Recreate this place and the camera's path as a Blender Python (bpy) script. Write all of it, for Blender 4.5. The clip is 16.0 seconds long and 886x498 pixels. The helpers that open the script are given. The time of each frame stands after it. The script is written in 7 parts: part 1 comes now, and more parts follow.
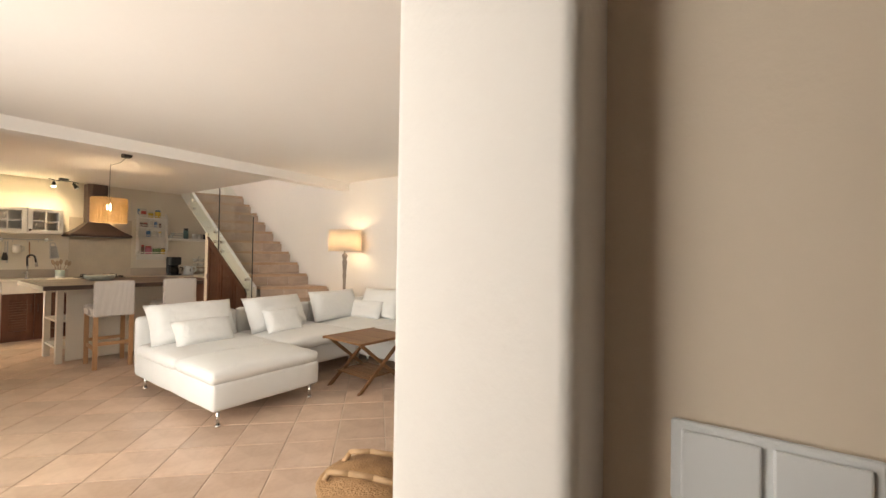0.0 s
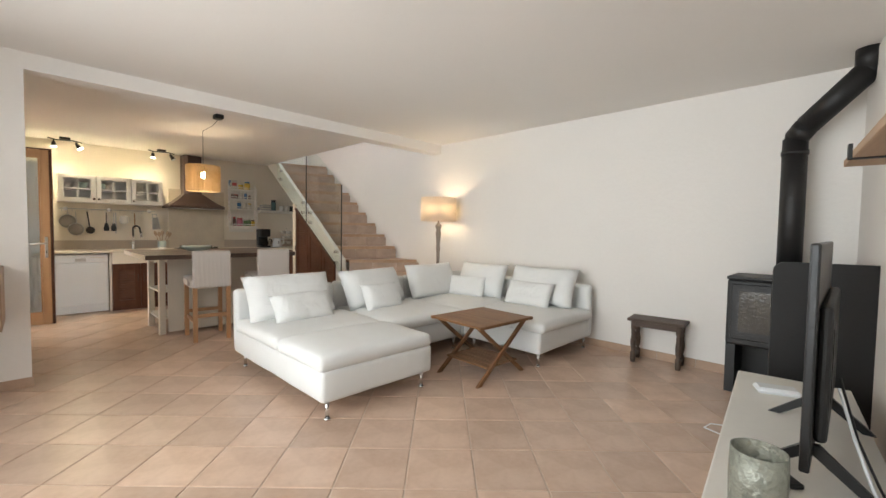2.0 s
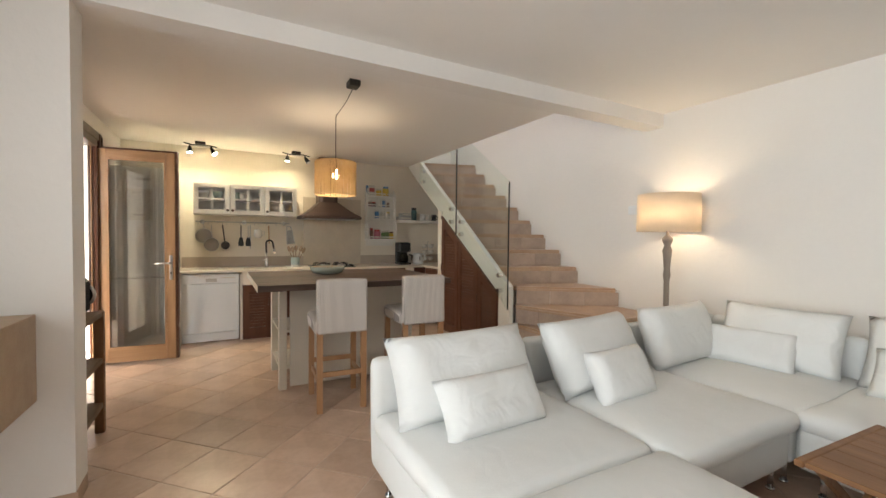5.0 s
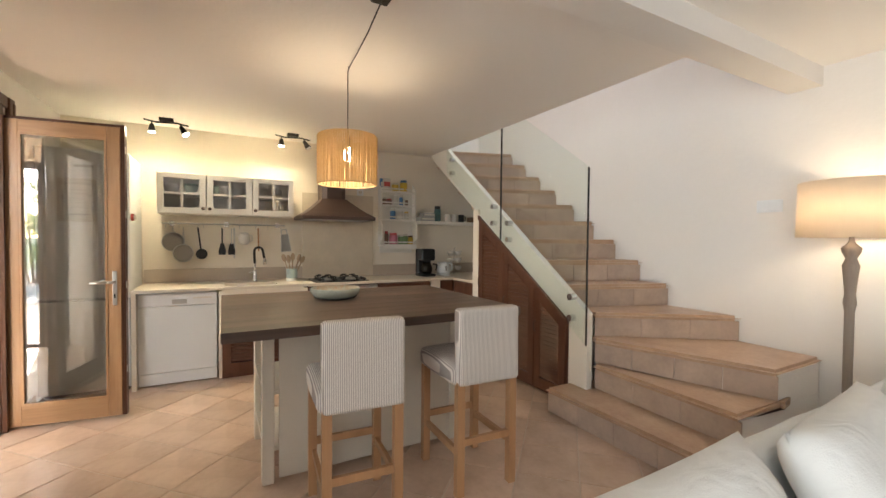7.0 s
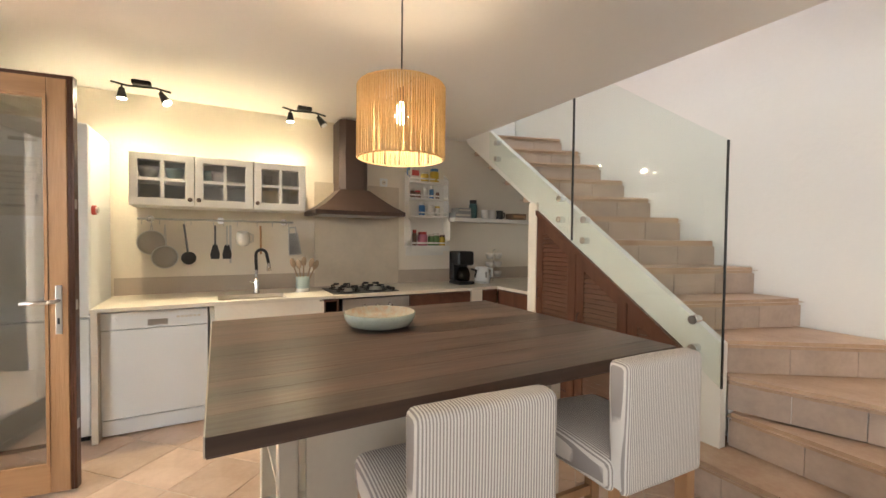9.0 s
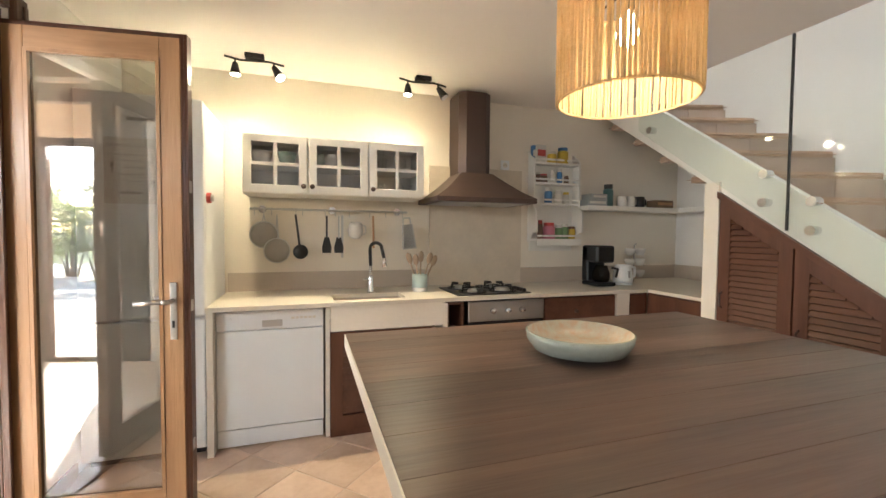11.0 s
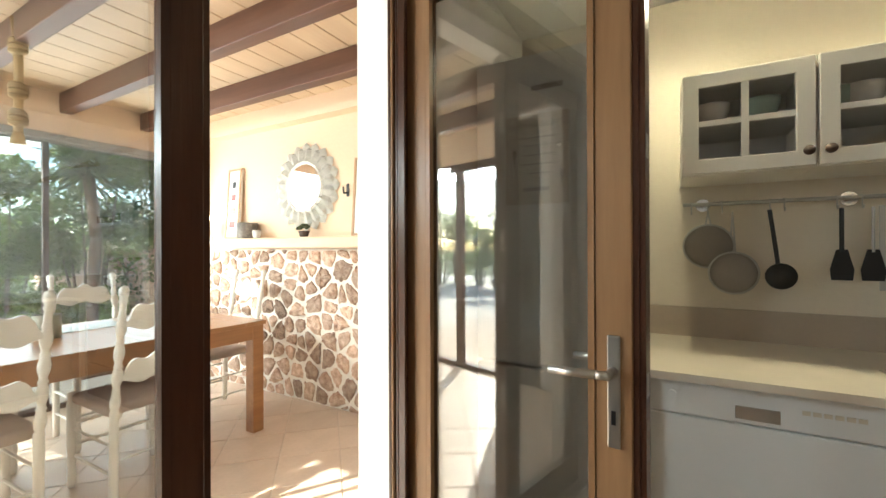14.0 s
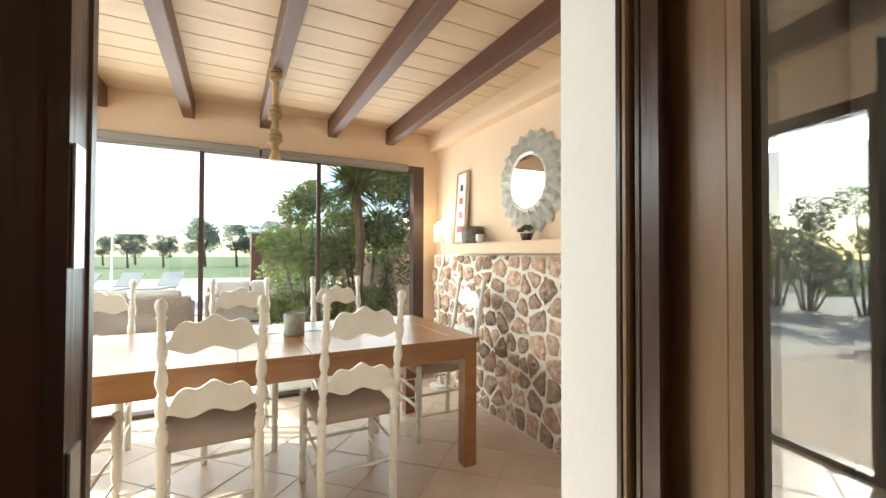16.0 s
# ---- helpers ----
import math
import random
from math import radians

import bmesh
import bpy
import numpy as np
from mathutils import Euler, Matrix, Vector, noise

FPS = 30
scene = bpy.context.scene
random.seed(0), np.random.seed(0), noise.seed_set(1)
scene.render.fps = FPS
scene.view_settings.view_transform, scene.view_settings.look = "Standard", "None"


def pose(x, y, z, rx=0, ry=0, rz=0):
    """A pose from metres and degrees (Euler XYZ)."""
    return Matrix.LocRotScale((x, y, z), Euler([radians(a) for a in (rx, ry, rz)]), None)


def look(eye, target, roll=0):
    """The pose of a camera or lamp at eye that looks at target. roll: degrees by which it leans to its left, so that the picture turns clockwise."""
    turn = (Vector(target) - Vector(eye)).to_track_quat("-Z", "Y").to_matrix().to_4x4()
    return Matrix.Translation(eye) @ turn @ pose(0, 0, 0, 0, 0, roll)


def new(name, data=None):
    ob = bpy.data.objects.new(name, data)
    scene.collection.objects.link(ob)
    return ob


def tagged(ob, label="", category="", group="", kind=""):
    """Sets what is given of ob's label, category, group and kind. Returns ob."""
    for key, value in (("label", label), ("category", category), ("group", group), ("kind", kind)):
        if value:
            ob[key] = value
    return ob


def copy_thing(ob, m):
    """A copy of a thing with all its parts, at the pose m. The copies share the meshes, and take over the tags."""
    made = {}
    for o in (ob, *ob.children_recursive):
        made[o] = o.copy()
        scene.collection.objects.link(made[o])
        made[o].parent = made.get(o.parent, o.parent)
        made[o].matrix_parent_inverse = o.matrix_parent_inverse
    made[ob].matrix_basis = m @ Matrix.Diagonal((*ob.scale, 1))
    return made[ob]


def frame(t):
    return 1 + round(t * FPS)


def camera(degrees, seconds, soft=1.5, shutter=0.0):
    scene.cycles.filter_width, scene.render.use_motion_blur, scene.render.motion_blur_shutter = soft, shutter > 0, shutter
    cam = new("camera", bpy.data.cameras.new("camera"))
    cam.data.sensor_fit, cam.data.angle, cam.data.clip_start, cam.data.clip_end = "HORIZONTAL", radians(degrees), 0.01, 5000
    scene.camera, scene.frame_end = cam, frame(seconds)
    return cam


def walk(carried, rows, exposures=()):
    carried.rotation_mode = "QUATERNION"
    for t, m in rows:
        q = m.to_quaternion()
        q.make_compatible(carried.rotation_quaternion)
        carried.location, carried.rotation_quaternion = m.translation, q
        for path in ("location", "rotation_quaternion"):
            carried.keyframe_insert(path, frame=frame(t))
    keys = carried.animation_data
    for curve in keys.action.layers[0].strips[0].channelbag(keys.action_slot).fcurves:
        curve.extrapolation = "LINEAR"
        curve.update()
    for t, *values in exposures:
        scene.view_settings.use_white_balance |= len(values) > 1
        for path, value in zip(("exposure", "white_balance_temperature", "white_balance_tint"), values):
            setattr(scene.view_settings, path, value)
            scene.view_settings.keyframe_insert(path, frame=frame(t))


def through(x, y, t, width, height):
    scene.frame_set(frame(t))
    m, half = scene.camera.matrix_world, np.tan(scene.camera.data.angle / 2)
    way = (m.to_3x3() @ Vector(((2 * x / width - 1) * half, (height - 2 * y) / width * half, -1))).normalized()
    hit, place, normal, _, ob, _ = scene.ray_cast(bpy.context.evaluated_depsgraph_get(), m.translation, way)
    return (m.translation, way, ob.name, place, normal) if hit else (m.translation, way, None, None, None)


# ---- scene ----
cam = camera(94.5, 16.0)
PATH = [
    (0, (0.127, 0.305, 1.282), (-1.042, 1.927, 1.312), 0.9),
    (0.5, (-0.058, 0.339, 1.251), (-1.307, 1.901, 1.253), 1.0),
    (1, (-0.272, 0.409, 1.205), (-1.599, 1.905, 1.163), 0.9),
    (1.5, (-0.471, 0.462, 1.197), (-1.834, 1.924, 1.128), 0.9),
    (2, (-0.696, 0.514, 1.19), (-2.1, 1.935, 1.101), 0.9),
    (2.5, (-0.953, 0.58, 1.196), (-2.413, 1.944, 1.107), 0.8),
    (3, (-1.256, 0.71, 1.196), (-2.801, 1.977, 1.107), 0.8),
    (3.5, (-1.554, 0.807, 1.197), (-3.186, 1.959, 1.109), 0.7),
    (4, (-1.876, 0.921, 1.2), (-3.582, 1.962, 1.121), 0.8),
    (4.5, (-2.18, 1.018, 1.224), (-3.92, 2.002, 1.156), 0.7),
    (5, (-2.506, 1.094, 1.247), (-4.264, 2.046, 1.192), 0.6),
    (7.5, (-4.002, 1.345, 1.29), (-5.762, 2.295, 1.244), 0.5),
    (8, (-4.265, 1.35, 1.29), (-6.011, 2.324, 1.242), 0.6),
    (10.5, (-5.196, 1.244, 1.3), (-7.019, 2.061, 1.213), 0.8),
    (11, (-5.373, 1.189, 1.258), (-7.271, 1.816, 1.183), 0.5),
    (11.5, (-5.53, 1.133, 1.234), (-7.49, 1.529, 1.173), 0.2),
    (12, (-5.723, 1.046, 1.236), (-7.719, 1.167, 1.195), -0.1),
    (12.5, (-5.889, 0.985, 1.235), (-7.882, 0.818, 1.218), 0.0),
    (13, (-6.096, 0.897, 1.230), (-8.041, 0.430, 1.227), 0.0),
    (13.5, (-6.245, 0.821, 1.228), (-8.111, 0.102, 1.225), -0.1),
    (14, (-6.398, 0.765, 1.229), (-8.144, -0.210, 1.233), -0.2),
    (14.5, (-6.572, 0.708, 1.226), (-8.134, -0.540, 1.238), -0.2),
    (15, (-6.722, 0.606, 1.228), (-8.075, -0.866, 1.250), 0.0),
    (15.5, (-6.846, 0.506, 1.232), (-7.995, -1.131, 1.264), 0.1),
    (16, (-6.959, 0.382, 1.230), (-7.877, -1.395, 1.264), 0.2),
]
walk(cam, [(t, look(eye, target, roll)) for t, eye, target, roll in PATH], exposures=[
    (0, 3.1, 7600, 14), (0.5, 2.9, 7200, 13), (1, 2.95, 6700, 10), (3, 2.98, 6450, 9), (5, 2.95, 6500, 9), (8, 3.25, 6550, 10), (10.5, 3.35, 6400, 10),
    (11.5, 3.3, 6250, 9), (12.5, 2.9, 6250, 7), (13, 2.45, 6250, 5), (13.5, 2.35, 6200, 2), (14.5, 2.25, 6150, 1), (15.5, 2.1, 6150, 0), (16, 1.45, 6200, 1)])

# ---------- world and light ----------
world = bpy.data.worlds.new("sky")
scene.world = world
world.use_nodes = True
wn = world.node_tree.nodes
sky = wn.new("ShaderNodeTexSky")
sky.sky_type = "NISHITA"
sky.sun_disc = False
SUN_ELEV, SUN_AZ = radians(30), radians(118)
sky.sun_elevation, sky.sun_rotation = SUN_ELEV, SUN_AZ
wn["Background"].inputs["Strength"].default_value = 0.15
world.node_tree.links.new(sky.outputs[0], wn["Background"].inputs["Color"])

sun_dir = Vector((math.sin(SUN_AZ) * math.cos(SUN_ELEV), math.cos(SUN_AZ) * math.cos(SUN_ELEV), math.sin(SUN_ELEV)))
sun = new("sun", bpy.data.lights.new("sun", "SUN"))
sun.data.energy, sun.data.angle, sun.data.color = 5.0, radians(0.6), (1.0, 0.93, 0.82)
sun.matrix_world = look(sun_dir * 30, (0, 0, 0))


def area_lamp(name, eye, target, w, h, watts, color):
    lamp = new(name, bpy.data.lights.new(name, "AREA"))
    lamp.data.shape, lamp.data.size, lamp.data.size_y = "RECTANGLE", w, h
    lamp.data.energy, lamp.data.color = watts, color
    lamp.matrix_world = look(eye, target)
    return lamp


def bulb_lamp(name, at, watts, color, r=0.03):
    lamp = new(name, bpy.data.lights.new(name, "POINT"))
    lamp.data.energy, lamp.data.color, lamp.data.shadow_soft_size = watts, color, r
    lamp.location = at
    return lamp


WARM = (1.0, 0.82, 0.58)
# lamps stand in for daylight: living room's unseen garden window, dining windows, roof opening
lamp = area_lamp("daylight_standin", (-2.35, -0.84, 1.35), (-2.35, 3.0, 1.45), 3.0, 2.0, 9.8, (0.93, 0.98, 1.0))
lamp.data.spread = radians(130)
area_lamp("daylight_standin", (-6.95, -3.26, 1.3), (-7.2, 0.0, 1.1), 3.2, 1.8, 20.5, (0.92, 0.97, 1.0))
area_lamp("daylight_standin", (-5.16, -2.2, 2.04), (-7.6, -0.6, 0.7), 2.3, 0.13, 13.5, (0.90, 0.97, 1.0))
# added fill for the stairwell, hung below an assumed roof opening
area_lamp("daylight_standin", (-6.6, 4.2, 4.55), (-6.6, 4.25, 0), 1.4, 0.7, 0.8, (1.0, 0.93, 0.88))

# ---------- materials ----------


def shader(name, col, rough=0.6, metal=0.0, var=0.08, scale=3.0, fine=60.0, bump=0.15, col2=None, spec=0.5, island=False, rand=0.0, stretch=(1, 1, 1)):
    """Plain procedural surface: two scales of variation and fine relief."""
    m = bpy.data.materials.new(name)
    m.use_nodes = True
    n, l = m.node_tree.nodes, m.node_tree.links
    b = n["Principled BSDF"]
    b.inputs["Roughness"].default_value, b.inputs["Metallic"].default_value = rough, metal
    b.inputs["Specular IOR Level"].default_value = spec
    tc = n.new("ShaderNodeTexCoord")
    mp = n.new("ShaderNodeMapping")
    mp.inputs["Scale"].default_value = stretch
    l.new(tc.outputs["Object"], mp.inputs["Vector"])
    big = n.new("ShaderNodeTexNoise")
    big.inputs["Scale"].default_value, big.inputs["Detail"].default_value = scale, 5
    small = n.new("ShaderNodeTexNoise")
    small.inputs["Scale"].default_value, small.inputs["Detail"].default_value = fine, 4
    for t in (big, small):
        l.new(mp.outputs[0], t.inputs["Vector"])
    add = n.new("ShaderNodeMath")
    add.operation = "MULTIPLY_ADD"
    l.new(small.outputs["Fac"], add.inputs[0])
    add.inputs[1].default_value = 0.35
    l.new(big.outputs["Fac"], add.inputs[2])
    ramp = n.new("ShaderNodeValToRGB")
    c2 = col2 or tuple(c * (1 - 2 * var) for c in col)
    ramp.color_ramp.elements[0].position, ramp.color_ramp.elements[1].position = 0.45, 0.95
    ramp.color_ramp.elements[0].color, ramp.color_ramp.elements[1].color = (*c2, 1), (*col, 1)
    l.new(add.outputs[0], ramp.inputs["Fac"])
    out = ramp.outputs["Color"]
    if rand:
        hsv = n.new("ShaderNodeHueSaturation")
        src = n.new("ShaderNodeNewGeometry").outputs["Random Per Island"] if island else n.new("ShaderNodeObjectInfo").outputs["Random"]
        mr = n.new("ShaderNodeMapRange")
        mr.inputs["To Min"].default_value, mr.inputs["To Max"].default_value = 1 - rand, 1 + rand
        l.new(src, mr.inputs["Value"])
        l.new(mr.outputs[0], hsv.inputs["Value"])
        l.new(out, hsv.inputs["Color"])
        out = hsv.outputs["Color"]
    l.new(out, b.inputs["Base Color"])
    if bump:
        bp = n.new("ShaderNodeBump")
        bp.inputs["Strength"].default_value, bp.inputs["Distance"].default_value = bump, 0.01
        l.new(small.outputs["Fac"], bp.inputs["Height"])
        l.new(bp.outputs[0], b.inputs["Normal"])
    return m


def wood(name, col, dark, rough=0.45, along="x", grain=18.0, rand=0.0):
    s = {"x": (0.08, 1, 1), "y": (1, 0.08, 1), "z": (1, 1, 0.08)}[along]
    return shader(name, col, rough, 0, 0.1, grain, grain * 6, 0.12, dark, 0.4, rand=rand, stretch=s)


def glass_mat(name, tint=(1, 1, 1), rough=0.0, mix=0.12):
    """Thin pane: mostly clear, with a mirror's gloss that grows at grazing angles."""
    m = bpy.data.materials.new(name)
    m.use_nodes = True
    n, l = m.node_tree.nodes, m.node_tree.links
    n.remove(n["Principled BSDF"])
    tr, gl, fr, mx = (n.new("ShaderNode" + k) for k in ("BsdfTransparent", "BsdfGlossy", "LayerWeight", "MixShader"))
    pw = n.new("ShaderNodeMath")
    pw.operation = "POWER"
    pw.inputs[1].default_value = 5.0
    l.new(fr.outputs["Facing"], pw.inputs[0])
    tr.inputs[0].default_value = (*tint, 1)
    gl.inputs["Roughness"].default_value = rough
    ad = n.new("ShaderNodeMath")
    ad.operation = "MULTIPLY_ADD"
    ad.inputs[1].default_value, ad.inputs[2].default_value = 0.6, mix * 0.3
    ad.use_clamp = True
    l.new(pw.outputs[0], ad.inputs[0])
    l.new(ad.outputs[0], mx.inputs[0])
    l.new(tr.outputs[0], mx.inputs[1])
    l.new(gl.outputs[0], mx.inputs[2])
    l.new(mx.outputs[0], n["Material Output"].inputs[0])
    return m


def glow(name, col, power):
    m = bpy.data.materials.new(name)
    m.use_nodes = True
    b = m.node_tree.nodes["Principled BSDF"]
    b.inputs["Base Color"].default_value = (*col, 1)
    b.inputs["Emission Color"].default_value = (*col, 1)
    b.inputs["Emission Strength"].default_value = power
    return m


def cloth(name, col, col2=None, through=0.0, **k):
    """Fabric or woven stuff; through: the share of light let through."""
    m = shader(name, col, 0.9, 0, k.get("var", 0.04), k.get("scale", 6), k.get("fine", 220), k.get("bump", 0.25), col2, 0.15)
    if k.get("wrinkle"):
        n, l = m.node_tree.nodes, m.node_tree.links
        wr, wb = n.new("ShaderNodeTexNoise"), n.new("ShaderNodeBump")
        wr.inputs["Scale"].default_value, wr.inputs["Detail"].default_value, wr.inputs["Distortion"].default_value = 5.5, 2, 1.6
        wb.inputs["Strength"].default_value, wb.inputs["Distance"].default_value = k["wrinkle"], 0.035
        l.new(n["Texture Coordinate"].outputs["Object"], wr.inputs["Vector"])
        l.new(wr.outputs["Fac"], wb.inputs["Height"])
        l.new(wb.outputs[0], n["Bump"].inputs["Normal"])
    if through:
        n, l = m.node_tree.nodes, m.node_tree.links
        b = n["Principled BSDF"]
        tl, mx = n.new("ShaderNodeBsdfTranslucent"), n.new("ShaderNodeMixShader")
        src = b.inputs["Base Color"].links[0].from_socket
        l.new(src, tl.inputs[0])
        mx.inputs[0].default_value = through
        l.new(b.outputs[0], mx.inputs[1])
        l.new(tl.outputs[0], mx.inputs[2])
        l.new(mx.outputs[0], n["Material Output"].inputs[0])
    return m


PLASTER = shader("white_plaster", (0.84, 0.805, 0.765), 0.9, var=0.02, scale=1.2, fine=35, bump=0.18, spec=0.2)
CEIL = shader("ceiling_paint", (0.86, 0.825, 0.785), 0.95, var=0.015, scale=0.8, fine=30, bump=0.12, spec=0.15)
ENTRY = shader("beige_plaster", (0.82, 0.70, 0.57), 0.9, var=0.02, scale=1.2, fine=35, bump=0.15, spec=0.2)
PEACH = shader("peach_plaster", (0.80, 0.60, 0.42), 0.9, var=0.03, scale=1.5, fine=40, bump=0.2, spec=0.2)
CREAM = shader("cream_plaster", (0.82, 0.75, 0.64), 0.85, var=0.03, scale=2, fine=40, bump=0.15)
STUCCO = shader("polished_stucco", (0.66, 0.57, 0.45), 0.45, var=0.08, scale=4, fine=25, bump=0.05)
TILE = shader("terracotta_tile", (0.66, 0.495, 0.385), 0.30, var=0.12, scale=5, fine=30, bump=0.05, col2=(0.49, 0.335, 0.24), rand=0.12)
TILE_FAR = shader("terracotta_tile_joined", (0.66, 0.495, 0.385), 0.30, var=0.12, scale=5, fine=30, bump=0.05, col2=(0.49, 0.335, 0.24), rand=0.12, island=True)
TILE_PALE = shader("pale_floor_tile", (0.62, 0.49, 0.38), 0.35, var=0.06, scale=5, fine=40, bump=0.05, col2=(0.52, 0.40, 0.30), rand=0.06)
GROUT = shader("grout", (0.62, 0.52, 0.43), 0.9, var=0.08, scale=8)
SKIRT = shader("skirting_tile", (0.55, 0.38, 0.27), 0.4, var=0.1, scale=6, rand=0.06)
STEP = shader("step_tile", (0.56, 0.40, 0.28), 0.4, var=0.08, scale=5, fine=40, bump=0.08, col2=(0.42, 0.27, 0.175), rand=0.06)
RISER = shader("riser_tile", (0.56, 0.43, 0.345), 0.4, var=0.14, scale=6, fine=40, bump=0.06, rand=0.08)
BROWN = wood("brown_door_wood", (0.15, 0.062, 0.036), (0.085, 0.033, 0.019), 0.4, "z", 12)
BROWN_H = wood("brown_rail_wood", (0.15, 0.062, 0.036), (0.085, 0.033, 0.019), 0.4, "x", 12)
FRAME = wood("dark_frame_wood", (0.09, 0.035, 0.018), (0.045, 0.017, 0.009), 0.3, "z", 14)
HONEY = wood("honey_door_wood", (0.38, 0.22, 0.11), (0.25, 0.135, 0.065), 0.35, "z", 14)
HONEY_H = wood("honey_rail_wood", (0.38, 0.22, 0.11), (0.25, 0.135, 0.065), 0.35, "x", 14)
BEAMW = wood("beam_wood", (0.16, 0.075, 0.045), (0.09, 0.04, 0.025), 0.5, "y", 10)
BOARDS = wood("ceiling_board", (0.66, 0.50, 0.33), (0.58, 0.42, 0.27), 0.5, "x", 8, rand=0.05)
TEAK = wood("teak", (0.27, 0.135, 0.058), (0.17, 0.08, 0.033), 0.5, "x", 14, rand=0.08)
TEAK_D = wood("dark_teak_leg", (0.23, 0.115, 0.05), (0.15, 0.07, 0.03), 0.5, "z", 14)
OLDWOOD = wood("dark_oak", (0.11, 0.075, 0.055), (0.06, 0.04, 0.03), 0.55, "x", 16)
WALNUT = wood("grey_walnut_top", (0.155, 0.096, 0.071), (0.062, 0.038, 0.029), 0.36, "y", 11, rand=0.28)
PALEOAK = wood("pale_oak", (0.46, 0.34, 0.235), (0.38, 0.27, 0.175), 0.45, "y", 12)
OAKLEG = wood("oak_leg", (0.47, 0.27, 0.14), (0.37, 0.2, 0.1), 0.4, "z", 14)
PINE = wood("pine_board", (0.52, 0.345, 0.215), (0.40, 0.25, 0.145), 0.5, "y", 10)
RUSTIC = wood("rustic_board", (0.24, 0.155, 0.095), (0.12, 0.075, 0.045), 0.6, "x", 12)
TABLEW = wood("dining_table_wood", (0.33, 0.165, 0.068), (0.23, 0.105, 0.042), 0.28, "x", 12, rand=0.08)
SOFA = cloth("sofa_linen", (0.78, 0.785, 0.77), var=0.02, fine=260, wrinkle=0.13)
CUSH = cloth("cushion_linen", (0.80, 0.805, 0.79), var=0.02, fine=260, wrinkle=0.4)
SEATCL = cloth("seat_cloth", (0.42, 0.33, 0.275), var=0.06)
SHADE = cloth("linen_shade", (0.84, 0.75, 0.64), through=0.55, fine=300)
ROPE = cloth("jute_rope", (0.70, 0.56, 0.35), (0.52, 0.38, 0.20), through=0.45, fine=90, bump=0.6)
CHROME = shader("chrome", (0.75, 0.75, 0.75), 0.18, 1.0, var=0.02, bump=0)
STEEL = shader("brushed_steel", (0.55, 0.54, 0.52), 0.32, 1.0, var=0.04, bump=0.02)
BLACK = shader("black_plastic", (0.012, 0.012, 0.013), 0.35, var=0.1)
BLACKM = shader("black_iron", (0.014, 0.013, 0.013), 0.5, var=0.15, bump=0.2)
BRONZE = shader("bronze_metal", (0.085, 0.052, 0.042), 0.42, 0.25, var=0.1, bump=0.03)
WHITE = shader("white_enamel", (0.80, 0.82, 0.83), 0.28, var=0.015, bump=0)
WHITEW = shader("white_painted_wood", (0.80, 0.77, 0.71), 0.45, var=0.03, bump=0.05)
OFFW = shader("off_white_wood", (0.74, 0.69, 0.60), 0.5, var=0.04, bump=0.06)
STONEC = shader("pale_counter", (0.72, 0.65, 0.55), 0.35, var=0.04, scale=9, fine=120, bump=0.02)
SPLASH = shader("sand_splashback", (0.50, 0.42, 0.34), 0.5, var=0.04, scale=8)
STONE = shader("rough_stone", (0.66, 0.50, 0.38), 0.95, var=0.2, scale=22, fine=75, bump=1.0, col2=(0.33, 0.20, 0.135), rand=0.38)
MORTAR = shader("white_mortar", (0.82, 0.76, 0.67), 0.95, var=0.06, scale=10, fine=60, bump=0.6)
GLASS = glass_mat("clear_glass")
GLASS_G = glass_mat("green_tinted_glass", (0.955, 0.982, 0.967), 0, 0.12)
MIRROR = shader("mirror", (0.9, 0.9, 0.9), 0.02, 1.0, var=0, bump=0)
BULB = glow("lamp_bulb", (1.0, 0.75, 0.45), 6.60)
SPOT = glow("spot_bulb", (1.0, 0.86, 0.62), 9.90)

# ---------- shapes ----------


def box(bm, x0, y0, z0, x1, y1, z1, bevel=0.0, seg=1):
    m = Matrix.LocRotScale(((x0 + x1) / 2, (y0 + y1) / 2, (z0 + z1) / 2), None, (abs(x1 - x0), abs(y1 - y0), abs(z1 - z0)))
    g = bmesh.ops.create_cube(bm, size=1, matrix=m)
    if bevel:
        es = list({e for v in g["verts"] for e in v.link_edges})
        bmesh.ops.bevel(bm, geom=es, offset=bevel, segments=seg, affect="EDGES", profile=0.5)
    return bm


def cyl(bm, p0, p1, r0, r1=None, seg=14, caps=True):
    p0, p1 = Vector(p0), Vector(p1)
    q = (p1 - p0).to_track_quat("Z", "Y")
    m = Matrix.LocRotScale((p0 + p1) / 2, q, None)
    bmesh.ops.create_cone(bm, cap_ends=caps, segments=seg, radius1=r0, radius2=r0 if r1 is None else r1, depth=(p1 - p0).length, matrix=m)
    return bm


def lathe(bm, prof, at=(0, 0, 0), seg=16, squash=1.0, caps=True):
    """Turned shape from (radius, height) pairs."""
    rings = []
    for r, z in prof:
        rings.append([bm.verts.new((at[0] + r * math.cos(a), at[1] + r * squash * math.sin(a), at[2] + z)) for a in [2 * math.pi * i / seg for i in range(seg)]])
    for a, b in zip(rings, rings[1:]):
        for i in range(seg):
            j = (i + 1) % seg
            bm.faces.new((a[i], a[j], b[j], b[i]))
    if caps and prof[0][0] > 1e-4:
        bm.faces.new(rings[0][::-1])
    if caps and prof[-1][0] > 1e-4:
        bm.faces.new(rings[-1])
    return bm


